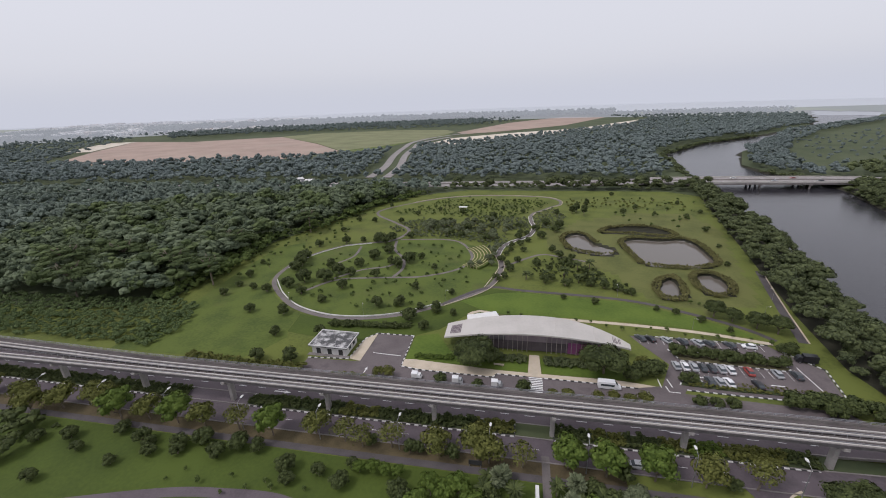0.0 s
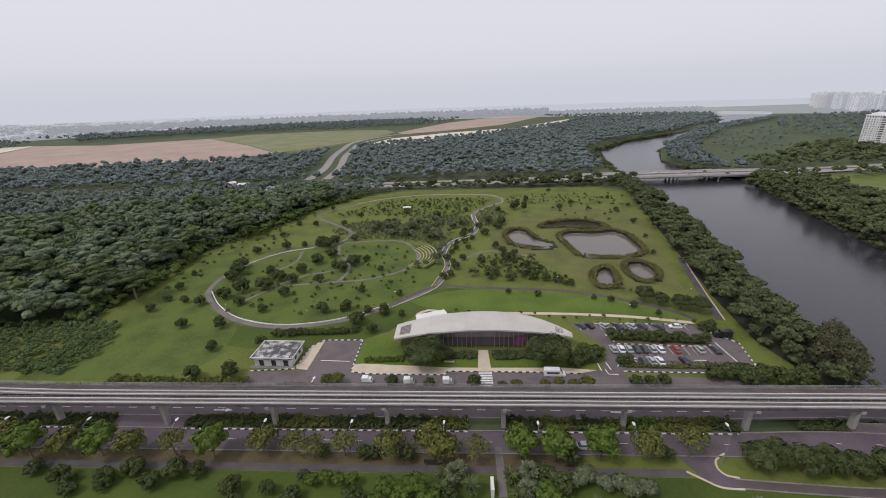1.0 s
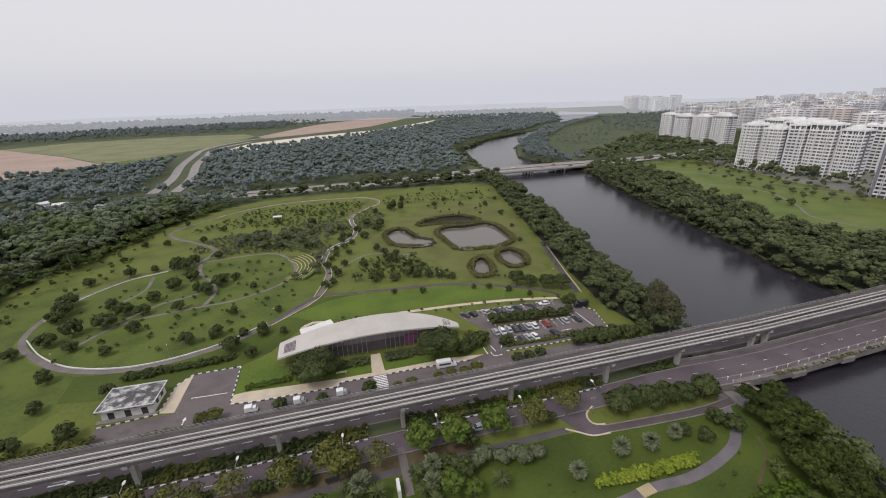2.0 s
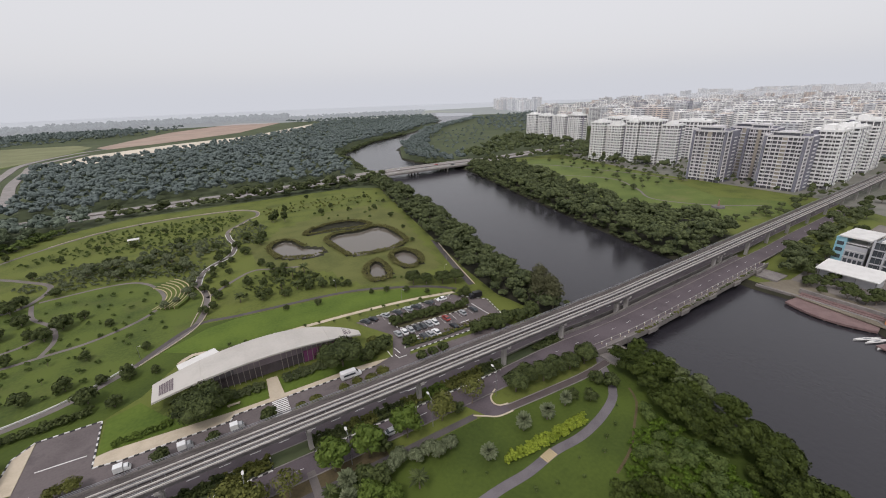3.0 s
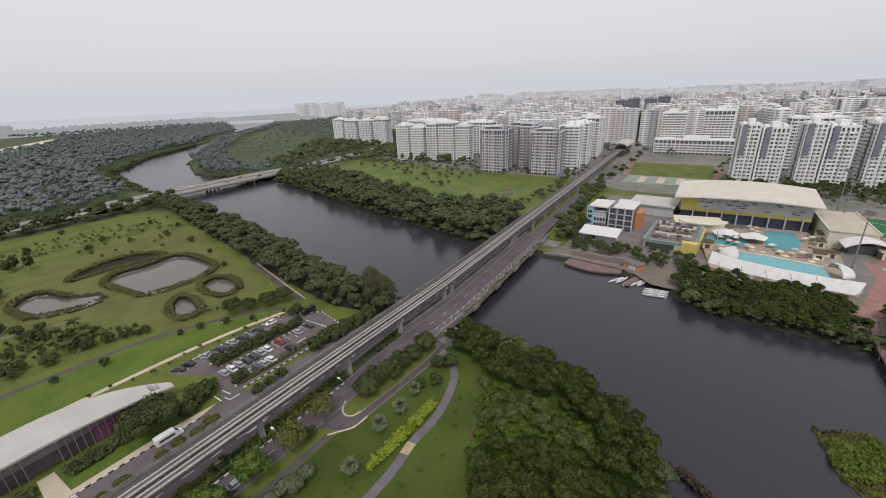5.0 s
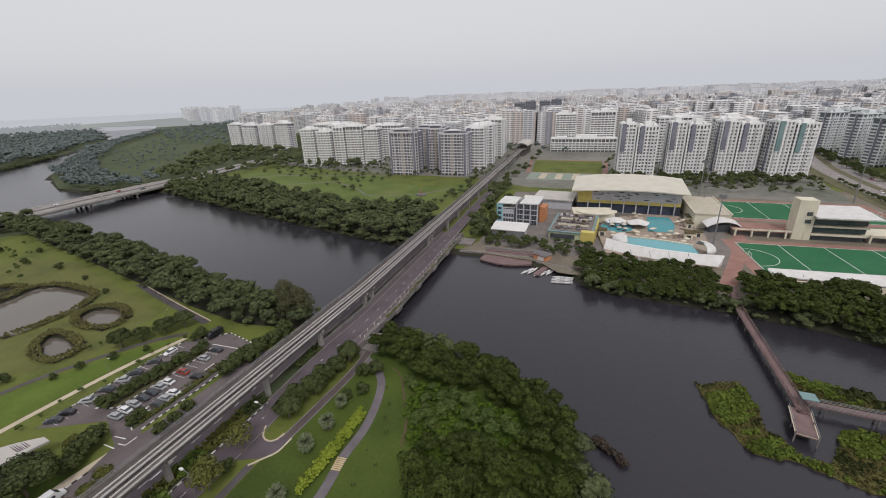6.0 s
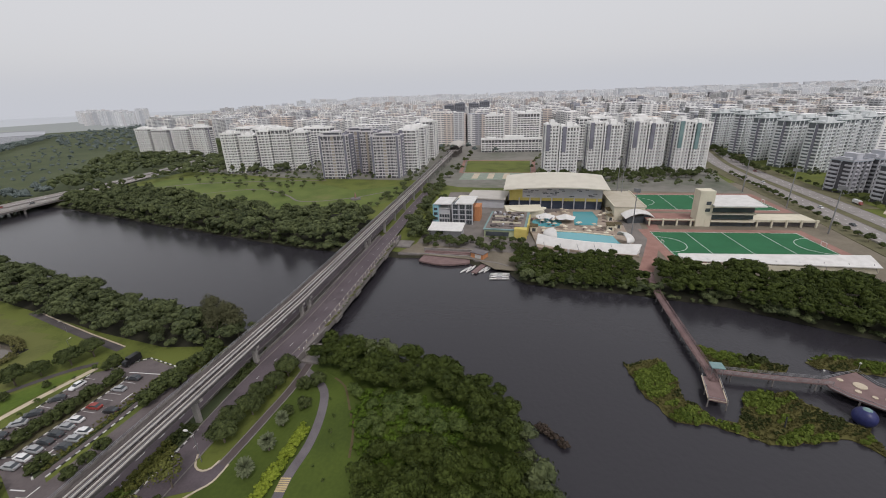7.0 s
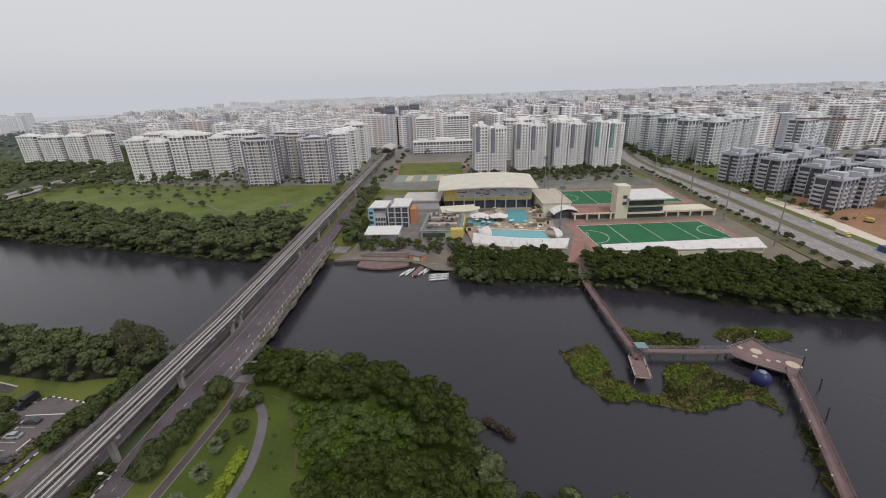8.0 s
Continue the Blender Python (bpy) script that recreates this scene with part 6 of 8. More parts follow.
for x, k in ((41, "dark grey"), (44, "black"), (49, "silver"), (54, "dark grey"), (58.5, "silver"), (62, "dark grey"), (68, "dark grey"), (73.6, "white")):
    copy_thing(protos[k], pose(x, 129.6 - (x - 40) * 0.025, 0.04, 0, 0, 175 if k == "white" else 120 + rnd.uniform(-4, 4)))["group"] = PARKED
tagged(copy_thing(protos["silver"], pose(27.6, 75.2, 0.06, 0, 0, 1)), "silver-grey car driving on the road", "car", "traffic")
retire(*protos.values())
tagged(lorry("black lorry parked at the car park's end", BLACK_CAR, BLACK_CAR, 5.4), group="lorries").matrix_basis = pose(86, 122.6, 0.04, 0, 0, 172)
van("white minibus with dark side windows", WHITE_CAR, 6.2).matrix_basis = pose(26, 103.4 - 1.4, 0.05, 0, 0, -2)
for x, y, r, n in ((-29.5, 98.6, 0, "cream"), (-17, 98.2, 2, "white"), (-5.5, 98.2, -1, "white")):
    lorry(f"small {n} box lorry on the driveway", WHITE_CAR, SILVER if n == "white" else WHITE_CAR, 4.0).matrix_basis = pose(x, y, 0.05, 0, 0, r) @ Matrix.Diagonal((0.8, 0.8, 0.72, 1))

# ---- street lamps ----
lamp = root("street_lamp", "slim grey street lamp with a white head", "street lamp")
Solid().tube(0, 0, -0.2, 8.6, 0.11, 0.06, 8).part("pole", STEEL, lamp)
Solid().beam((0, 0, 8.5), (0.1, 1.7, 8.95), 0.08, 0.08).part("arm", STEEL, lamp)
lamp_head = loft([(-0.5, 0.2, -0.08, 0.06), (0.0, 0.28, -0.1, 0.16), (0.55, 0.18, -0.06, 0.06)]).part("head", WHITE, lamp, "white lamp head")
lamp_head.matrix_basis = pose(0.1, 1.9, 8.95, 0, 0, 90)
for x in (-133, -112, -91, -69, -47.5, -27, -5.5, 15.8, 37, 57):
    copy_thing(lamp, pose(x, 71.6, 0, 0, 0, rnd.uniform(-4, 4)))["group"] = "lamps along the road"
bollard = root("bollard_lamp", "short cream bollard lamp on the bridge", "bollard")
Solid().tube(0, 0, -0.05, 0.75, 0.13, 0.11, 8).part("post", PAVING, bollard)
Solid().tube(0, 0, 0.75, 1.05, 0.2, 0.16, 8).part("head", WHITE, bollard, "cream lamp head")
for k in range(28):
    x = 94 + 4.2 * k
    copy_thing(bollard, pose(x, rail_y(x) + south_off(x) - 4.5, hump(x) + 0.2, 0, 0, 0))["group"] = "bollards on the bridge"
    if k % 2:
        copy_thing(bollard, pose(x, rail_y(x) + south_off(x) - 6.2, hump(x) + 0.2, 0, 0, 0))["group"] = "bollards on the bridge"
retire(bollard)
for x, y in ((-96, 140), (-30, 150), (60, 138), (40, 162), (88, 150), (98, 165), (-60, 133)):
    copy_thing(lamp, pose(x, y, 0, 0, 0, rnd.uniform(0, 360)) @ Matrix.Diagonal((0.55, 0.55, 0.55, 1)))["group"] = "park lamps"
retire(lamp)
notice = root("park_sign", "dark signboard on short posts", "sign", -8.5, 69.6, 0)
Solid().box(-1.5, 1.5, -0.08, 0.08, 0.7, 1.9).part("board", BLACK, notice)
for x in (-1.3, 1.2):
    Solid().box(x, x + 0.12, -0.06, 0.06, -0.1, 0.75).part("post", STEEL, notice)
pylon = root("park_pylon", "tall white marker slab beside the link path", "marker", 5.0, 63.4, 0)
Solid().box(-0.35, 0.35, -1.6, 1.6, -0.1, 2.4).part("slab", WHITE, pylon)
hut = root("shelter", "small white open shelter on the far lawn", "shelter", -44, 300, 0)
Solid().box(-3, 3, -2, 2, 2.4, 2.7).part("roof", WHITE, hut)
for x, y in ((-2.6, -1.6), (2.6, -1.6), (-2.6, 1.6), (2.6, 1.6)):
    Solid().box(x - 0.1, x + 0.1, y - 0.1, y + 0.1, -0.1, 2.4).part("post", STEEL, hut)


# ---- towers of the new town ----
STYLES = {
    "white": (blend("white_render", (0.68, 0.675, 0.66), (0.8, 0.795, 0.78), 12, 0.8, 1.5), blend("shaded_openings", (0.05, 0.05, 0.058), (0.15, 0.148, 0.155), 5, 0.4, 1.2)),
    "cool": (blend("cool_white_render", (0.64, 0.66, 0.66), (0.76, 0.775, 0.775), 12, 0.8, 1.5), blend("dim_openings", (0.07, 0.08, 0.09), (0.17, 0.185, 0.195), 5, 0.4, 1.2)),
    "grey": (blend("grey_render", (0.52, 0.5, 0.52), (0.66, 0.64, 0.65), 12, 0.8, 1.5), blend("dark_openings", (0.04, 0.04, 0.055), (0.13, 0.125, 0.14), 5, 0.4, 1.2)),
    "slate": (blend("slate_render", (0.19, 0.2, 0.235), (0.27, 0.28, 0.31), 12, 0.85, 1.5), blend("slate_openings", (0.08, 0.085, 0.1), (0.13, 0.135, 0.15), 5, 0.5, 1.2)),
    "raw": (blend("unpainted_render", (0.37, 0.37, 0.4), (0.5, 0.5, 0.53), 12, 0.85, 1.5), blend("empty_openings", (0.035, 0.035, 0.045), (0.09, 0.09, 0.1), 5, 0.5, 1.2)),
}
SLATE = blend("slate_grey_panel", (0.14, 0.14, 0.175), (0.22, 0.22, 0.26), 6, 0.8, 1.0)
TEAL = blend("teal_panel", (0.11, 0.19, 0.19), (0.19, 0.28, 0.28), 6, 0.7, 1.0)
GREEN_ROOF = blend("green_roof_tile", (0.09, 0.14, 0.13), (0.16, 0.21, 0.2), 5, 0.8, 1.0)
BLUE_ROOF = blend("grey_blue_roof", (0.24, 0.29, 0.34), (0.36, 0.41, 0.45), 8, 0.8, 1.2)


def tower(name, label, x, y, rot, wings, style, group="", cap=None, storey=2.9, bays=4.6, accent=None, foot=0.0, pier=0.75, ends=None):
    """A block of flats: wings (dx, dy, wide, deep, high), each a dim core behind storey bands, bays and upright piers."""
    paint, dim = STYLES[style]
    ob = root(name, label, "apartment building", x, y, 0, rot, group)
    own = random.Random(round(13 * x + 7 * y))
    for dx, dy, w, d, h in wings:
        # dark core tone paints window glass and the shade of recesses behind the bands
        Solid().box(dx - w / 2 + 0.5, dx + w / 2 - 0.5, dy - d / 2 + 0.5, dy + d / 2 - 0.5, -0.3, h).part("window_wall", dim, ob, "dim core toned as shaded window openings")
        spots = [(k + 0.5) / max(2, int(w / 8)) for k in range(max(2, int(w / 8)))]
        band = Solid().box(-w / 2, w / 2, -d / 2, d / 2, 0, 1.0 if style == "grey" else 1.3)
        for t in spots:
            u = -w / 2 + w * t
            for v in (-1, 1):
                band.box(u - 1.9, u + 1.9, min(v * d / 2, v * (d / 2 + 1.3)), max(v * d / 2, v * (d / 2 + 1.3)), 0, 0.95)
                for e in (-1.9, 1.75):
                    band.box(u + e, u + e + 0.15, min(v * d / 2, v * (d / 2 + 1.25)), max(v * d / 2, v * (d / 2 + 1.25)), 0.95, storey)
        for v in (-1, 1):
            band.box(min(v * w / 2, v * (w / 2 + 1.1)), max(v * w / 2, v * (w / 2 + 1.1)), -d * 0.3, -d * 0.05, 0, 0.95)
        me = band.mesh("storey_band", paint)
        n = int((h - 2.0) / storey)
        for k in range(n):
            share("storey_band", me, ob, dx, dy, 2.2 + k * storey)
        Solid().box(dx - w / 2 - 0.3, dx + w / 2 + 0.3, dy + 0.2, dy + 2.4, 2.4, h - 0.6).part("stair_recess", SLATE if style != "raw" else dim, ob, "slate column of stair windows")
        post = Solid().box(-pier / 2, pier / 2, -0.28, 0.28, 0, h + 0.6).mesh("upright", paint)
        m = max(2, round(w / bays))
        for k in range(m + 1):
            u = dx - w / 2 + 0.45 + (w - 0.9) * k / m
            for v in (-1, 1):
                share("upright", post, ob, u, dy + v * (d / 2 - 0.1), 0)
        m = max(2, round(d / (1.5 * bays)))
        for k in range(1, m):
            for v in (-1, 1):
                share("upright", post, ob, dx + v * (w / 2 - 0.1), dy - d / 2 + d * k / m, 0, 90)
        Solid().box(dx - w / 2 - 0.3, dx + w / 2 + 0.3, dy - d / 2 - 0.3, dy + d / 2 + 0.3, h, h + 0.5).part("roof", cap or paint, ob)
        edge = Solid()
        for v in (-1, 1):
            edge.box(dx - w / 2 - 0.3, dx + w / 2 + 0.3, dy + v * (d / 2 + 0.1) - 0.2, dy + v * (d / 2 + 0.1) + 0.2, h + 0.5, h + 1.6)
            edge.box(dx + v * (w / 2 + 0.1) - 0.2, dx + v * (w / 2 + 0.1) + 0.2, dy - d / 2 + 0.1, dy + d / 2 - 0.1, h + 0.5, h + 1.6)
        edge.part("roof_edge", paint, ob)
        c = own.uniform(-0.12, 0.12) * w
        Solid().box(dx + c - w * 0.16, dx + c + w * 0.16, dy - d * 0.28, dy + d * 0.28, h + 0.5, h + own.uniform(3.6, 5.4)).part("lift_housing", paint, ob)
        Solid().box(dx + w * 0.26, dx + w * 0.42, dy - d * 0.2, dy + d * 0.25, h + 0.5, h + own.uniform(2.4, 3.4)).part("tank_room", paint, ob)
        Solid().box(dx - w * 0.42, dx - w * 0.28, dy - d * 0.3, dy + d * 0.1, h + 0.5, h + own.uniform(2.0, 3.2)).part("plant_room", SLATE if style == "grey" else paint, ob)
        if ends:
            for v in (-1, 1):
                Solid().box(dx + v * (w / 2 + 0.3) - 0.35, dx + v * (w / 2 + 0.3) + 0.35, dy - d / 2 - 0.5, dy + d * 0.16, 0, h + 1.0).part("end_wall", ends, ob, "violet-slate end wall")
                Solid().box(dx + v * w * 0.44 - 0.9, dx + v * w * 0.44 + 0.9, dy + d / 2 - 0.2, dy + d / 2 + 1.1, 0, h + 0.8).part("corner_panel", ends, ob, "violet-slate corner panel")
                Solid().box(dx + v * w * 0.3 - 0.25, dx + v * w * 0.3 + 0.25, dy + d / 2 - 0.2, dy + d / 2 + 0.9, h, h + 3.6).part("roof_post", paint, ob)
            Solid().box(dx - w * 0.06, dx + w * 0.06, dy + d / 2 - 0.2, dy + d / 2 + 0.5, 0, h).part("stair_strip", STAIR, ob, "ochre-tinted stair window strip")
            Solid().box(dx - w * 0.36, dx + w * 0.36, dy + d / 2 - 0.5, dy + d / 2 + 1.0, h + 3.6, h + 4.3).part("roof_beam", paint, ob, "pale roof frame beam")
            Solid().box(dx - w * 0.34, dx + w * 0.34, dy + d / 2 - 1.0, dy + d / 2 - 0.4, h + 0.5, h + 3.4).part("roof_screen", ends, ob, "slate roof screen")
        if accent:
            Solid().box(dx + w * 0.3 - 1.7, dx + w * 0.3 + 1.7, dy + d / 2 - 0.2, dy + d / 2 + 1.45, h * foot, h + 1.2).part("accent_panel", accent, ob, "darker full-height wall panel")
    return ob


STAIR = blend("ochre_stair_panel", (0.26, 0.235, 0.21), (0.38, 0.34, 0.29), 3, 0.8, 0.8)
FLATS = "new town apartment towers"
# white towers behind the meadow
tower("apartment_tower", "white slab of flats with stepped roofs", 552, 572, 85, [(-14, 0, 30, 16, 39), (16, 4, 26, 16, 41)], "white", FLATS)
tower("apartment_tower", "white slab of flats with stepped roofs", 545, 500, 85, [(-18, 0, 28, 16, 42), (14, 4, 30, 16, 40)], "white", FLATS)
tower("apartment_tower", "white slab of flats half hidden by trees", 590, 440, 80, [(0, 0, 40, 16, 36), (-40, 10, 30, 16, 38)], "white", FLATS)
tower("apartment_tower", "tall white tower with curved bay balconies", 421, 321, 97, [(-8, 0, 17, 17, 40), (11, 3, 17, 19, 43)], "white", FLATS)
tower("apartment_tower", "tall white tower with curved bay balconies", 440, 274, 97, [(-14, 0, 17, 17, 41), (6, 3, 20, 19, 45), (24, 8, 14, 16, 44)], "white", FLATS)
tower("apartment_tower", "white tower rising behind another", 490, 330, 95, [(0, 0, 44, 16, 42)], "white", FLATS)
tower("apartment_tower", "white tower rising behind another", 500, 270, 95, [(0, 0, 40, 16, 41)], "white", FLATS)
# grey-lilac towers beside the railway
tower("apartment_tower", "lilac-grey tower with yellow-tinted stairwell", 390, 192, 92, [(0, 0, 29, 18, 42)], "grey", FLATS, ends=SLATE, pier=0.5, bays=4.6)
tower("apartment_tower", "lilac-grey tower with white edge walls", 440, 188, 92, [(0, 0, 24, 18, 42), (-20, 22, 20, 18, 43)], "grey", FLATS, ends=SLATE, pier=0.5, bays=4.6)
tower("apartment_tower", "lilac-grey tower with dark window bands", 396, 140, 92, [(0, 0, 29, 18, 40)], "grey", FLATS, ends=SLATE, pier=0.5, bays=4.6)
tower("apartment_tower", "grey and white stepped tower by the tracks", 424, 128, 95, [(-2, 0, 20, 18, 43)], "white", FLATS, accent=SLATE)
tower("apartment_tower", "grey and white stepped tower by the tracks", 462, 128, 95, [(0, 0, 22, 18, 43), (0, -24, 18, 18, 42)], "white", FLATS, accent=SLATE)
tower("apartment_tower", "grey and white stepped tower by the tracks", 520, 132, 95, [(0, 0, 24, 18, 45), (-2, -26, 20, 18, 43)], "white", FLATS, accent=SLATE)
# four white towers behind the playing fields
for cx, cy, r in ((418, -27, 96), (432, -68, 98), (438, -108, 100), (434, -145, 104)):
    tower("apartment_tower", "tall white tower with a grid of square windows", cx, cy, r, [(-8, 1, 17, 16, 44), (8, -1, 13, 17, 46)], "white", FLATS, accent=SLATE if cy != -145 else TEAL, foot=0.5, bays=3.0, pier=1.15)
tower("apartment_tower", "white tower standing in the second row", 500, -70, 98, [(0, 0, 40, 16, 46)], "white", FLATS)
tower("apartment_tower", "white tower standing in the second row", 500, -120, 98, [(0, 0, 34, 16, 44)], "white", FLATS)
for cx, cy, h in ((962, 172, 54), (975, 118, 56), (1128, -250, 50)):
    tower("apartment_tower", "tall slate-grey tower still under construction", cx, cy, 94, [(-12, 0, 22, 16, h), (12, 2, 22, 16, h - 3)], "slate", FLATS)
# slab with a long podium
tower("apartment_tower", "white tower over a long banded podium", 590, 26, 92, [(24, -4, 26, 16, 46), (-22, -6, 30, 16, 48), (0, 10, 82, 14, 16)], "white", FLATS)
# slabs along the wide road
for k, (cx, cy, h) in enumerate(((610, -246, 44), (560, -252, 45), (512, -250, 44), (470, -252, 44), (440, -262, 44), (470, -300, 44), (420, -330, 45), (520, -320, 46))):
    tower("apartment_tower", "pale slab of flats with a green hipped roof", cx, cy, 112, [(-11, 0, 20, 14, h), (11, 4, 20, 14, h - 1.5)], "cool", FLATS, cap=GREEN_ROOF, accent=None)
# unfinished low blocks
for cx, cy, h, r in ((352, -238, 24, 112), (318, -246, 25, 112), (345, -284, 23, 112), (300, -262, 22, 112), (270, -250, 20, 112), (300, -300, 22, 112), (262, -292, 20, 112), (335, -330, 24, 112), (245, -330, 22, 112), (380, -300, 24, 112)):
    tower("apartment_block", "unpainted grey block with a blue-grey roof", cx, cy, r, [(-9, 0, 17, 15, h), (9, -3, 17, 15, h - 1)], "raw", "unfinished low blocks", cap=BLUE_ROOF)


# ---- east bank: sports centre ----
patch("plaza", [(206, 60), (330, 64), (332, -74), (200, -62), (196, -4), (198, 14)], blend("plaza_paving", (0.09, 0.082, 0.075), (0.19, 0.17, 0.155), 9, 0.9, 0.8), "brown-grey paved grounds of the sports centre", "plaza", 0.08)
YELLOW = blend("yellow_paint", (0.42, 0.34, 0.08), (0.54, 0.45, 0.14), 4, 0.7, 0.6)
PANEL = blend("pale_grey_cladding", (0.36, 0.36, 0.38), (0.46, 0.46, 0.48), 6, 0.6, 0.8)
CREAM = blend("cream_render", (0.5, 0.46, 0.36), (0.62, 0.58, 0.46), 6, 0.8, 0.8)
SKYBLUE = blend("light_blue_panel", (0.2, 0.42, 0.5), (0.3, 0.52, 0.6), 4, 0.6, 0.6)
ORANGE = blend("orange_panel", (0.45, 0.18, 0.07), (0.55, 0.25, 0.12), 4, 0.7, 0.6)
TURF = blend("green_hockey_turf", (0.012, 0.09, 0.036), (0.024, 0.13, 0.055), 14, 0.85, 1.0)
BRICK = blend("terracotta_runoff", (0.2, 0.1, 0.085), (0.3, 0.17, 0.14), 6, 0.85, 0.8)

hall = root("sports_hall", "large sports hall under a pale curved roof", "sports hall", 300, -18, 0)
Solid().box(-15, 18, -31, 31, 0, 6).part("lower_wall", blend("navy_glazing", (0.03, 0.04, 0.07), (0.07, 0.085, 0.12), 4, 0.3, 0.8), hall, "dark blue recessed glazing")
Solid().box(-16.5, 18, -31, 31, 6, 8).part("yellow_band", YELLOW, hall)
Solid().box(-16.2, 18, -31, 22, 8, 14.6).part("upper_wall", PANEL, hall, "pale grey panel wall")
Solid().box(-16.4, 18, 22, 31, 6.1, 14.2).part("yellow_wall", YELLOW, hall)
for k in range(8):
    y = -28 + 7.4 * k
    Solid().box(-17.2, -16.6, y, y + 0.7, 0, 8).part("column", PANEL, hall)
rr = random.Random(3)
for k in range(26):
    y, z = rr.uniform(-29, 19), 9 + 0.9 * rr.randrange(6)
    Solid().box(-16.3, -16.1, y, y + rr.uniform(1.6, 3.6), z, z + 0.45).part("slot_window", GLASS_DARK, hall)
s = Solid()
N = 24
for i in range(N + 1):
    y = -35 + 70 * i / N
    z = 14.4 + 2.6 * (1 - ((y + 2) / 37) ** 2)
    e = -20 - 3.5 * (1 - (y / 35) ** 2)
    s.v += [(e, y, z), (20, y, z + 2.2), (20, y, z + 1.6), (e, y, z - 0.7)]
s.f = [(4 * i + j, 4 * i + (j + 1) % 4, 4 * i + 4 + (j + 1) % 4, 4 * i + 4 + j) for i in range(N) for j in range(4)] + [(3, 2, 1, 0), (4 * N, 4 * N + 1, 4 * N + 2, 4 * N + 3)]
s.part("roof", blend("cream_metal_roof", (0.46, 0.43, 0.36), (0.56, 0.53, 0.45), 9, 0.55, 0.8), hall, "cream curved metal roof")

annex = root("annex", "low annex with a tan flat roof and pale edges", "building", 282, -61, 0, 2)
Solid().box(-21, 21, -9, 9, 0, 8.4).part("wall", CREAM, annex)
Solid().box(-21.5, 21.5, -9.5, 9.5, 8.4, 8.9).part("roof", blend("tan_roof", (0.36, 0.32, 0.25), (0.46, 0.42, 0.34), 5, 0.85, 0.6), annex)
for a, b in ((-9.6, -9.0), (9.0, 9.6)):
    Solid().box(-21.5, 21.5, a, b, 8.9, 9.4).part("roof_edge", CREAM, annex)
wing = root("entrance_canopy", "white curved entrance canopy", "canopy", 258, -66, 0, 14)
s = Solid()
for i in range(11):
    y = -9 + 1.8 * i
    z = 6.5 - 0.035 * (y * y)
    s.v += [(-3.5, y, z), (3.5, y, z + 1.2), (3.5, y, z + 0.8), (-3.5, y, z - 0.4)]
s.f = [(4 * i + j, 4 * i + (j + 1) % 4, 4 * i + 4 + (j + 1) % 4, 4 * i + 4 + j) for i in range(10) for j in range(4)] + [(3, 2, 1, 0), (40, 41, 42, 43)]
s.part("roof", WHITE, wing)
Solid().box(-2, 3, -7, 7, 0, 4.4).part("glass_wall", GLASS_DARK, wing)

# office wing nearest the bridge
office = root("office_building", "white and light blue office block with flat roofs", "office building", 253, 46, 0, -2)
Solid().box(-8, 8, 2, 13, 0, 8.8).part("block", PANEL, office)
Solid().box(-8.3, 1, 9.5, 13.3, 0, 11.8).part("blue_block", SKYBLUE, office, "light blue stair block")
for z in (2, 5.2, 8.2):
    Solid().box(-8.5, -8.2, 10.2, 12.6, z, z + 1.7).part("window", GLASS_DARK, office)
Solid().box(-9, 9, 1.2, 12.4, 12.2, 12.8).part("roof", WHITE, office, "white raised flat roof")
for x in (-7, 7):
    for y in (2.5, 10.5):
        Solid().box(x - 0.2, x + 0.2, y - 0.2, y + 0.2, 8.8, 12.2).part("roof_post", STEEL, office)
Solid().box(-10, 8, -12.5, 0, 0, 12.8).part("tower_block", GLASS_DARK, office, "dark glazed block")
for y in (-12.7, -8.4, -4.2, 0.1):
    Solid().box(-10.4, -9.9, y - 0.35, y + 0.35, 0, 13.6).part("fin", PANEL, office)
for z in (3.0, 6.2, 9.4):
    Solid().box(-10.3, -9.9, -12.5, 0, z, z + 0.5).part("floor_band", PANEL, office)
    Solid().box(-8.2, 8.2, 1.9, 13, z, z + 0.35).part("floor_band", WHITE, office)
for k in range(9):
    Solid().box(-10.2, -9.95, -12.3 + 1.5 * k, -12.2 + 1.5 * k, 0.2, 12.6).part("mullion", STEEL, office)
for k in range(4):
    Solid().box(-8.25, -7.9, 2.6 + 1.7 * k, 3.8 + 1.7 * k, 0.6, 2.4).part("window", GLASS_DARK, office)
    Solid().box(-8.25, -7.9, 2.6 + 1.7 * k, 3.8 + 1.7 * k, 3.8, 5.6).part("window", GLASS_DARK, office)
Solid().box(-11, 9, -13.2, -2, 13.2, 13.9).part("roof", WHITE, office, "white flat roof")
Solid().box(-2, 8, -16, -12.6, 0, 9.6).part("orange_block", ORANGE, office, "orange panel block")
cafe = root("river_pavilion", "white-roofed pavilion facing the river", "pavilion", 222, 46, 0, -1)
s = Solid()
for y0, y1 in ((-10, 10),):
    s.add([(-6, y0, 4.6), (6, y0, 6.0), (6, y1, 6.0), (-6, y1, 4.6), (-6, y0, 4.2), (6, y0, 5.6), (6, y1, 5.6), (-6, y1, 4.2)], [(0, 1, 2, 3), (7, 6, 5, 4), (0, 4, 5, 1), (1, 5, 6, 2), (2, 6, 7, 3), (3, 7, 4, 0)])
s.part("roof", WHITE, cafe)
Solid().box(-3.5, 5, -9, 9, 0, 4.4).part("wall", PANEL, cafe)
for y in (-9, -3, 3, 9):
    Solid().box(-5.4, -5.1, y - 0.15, y + 0.15, 0, 4.3).part("post", STEEL, cafe)
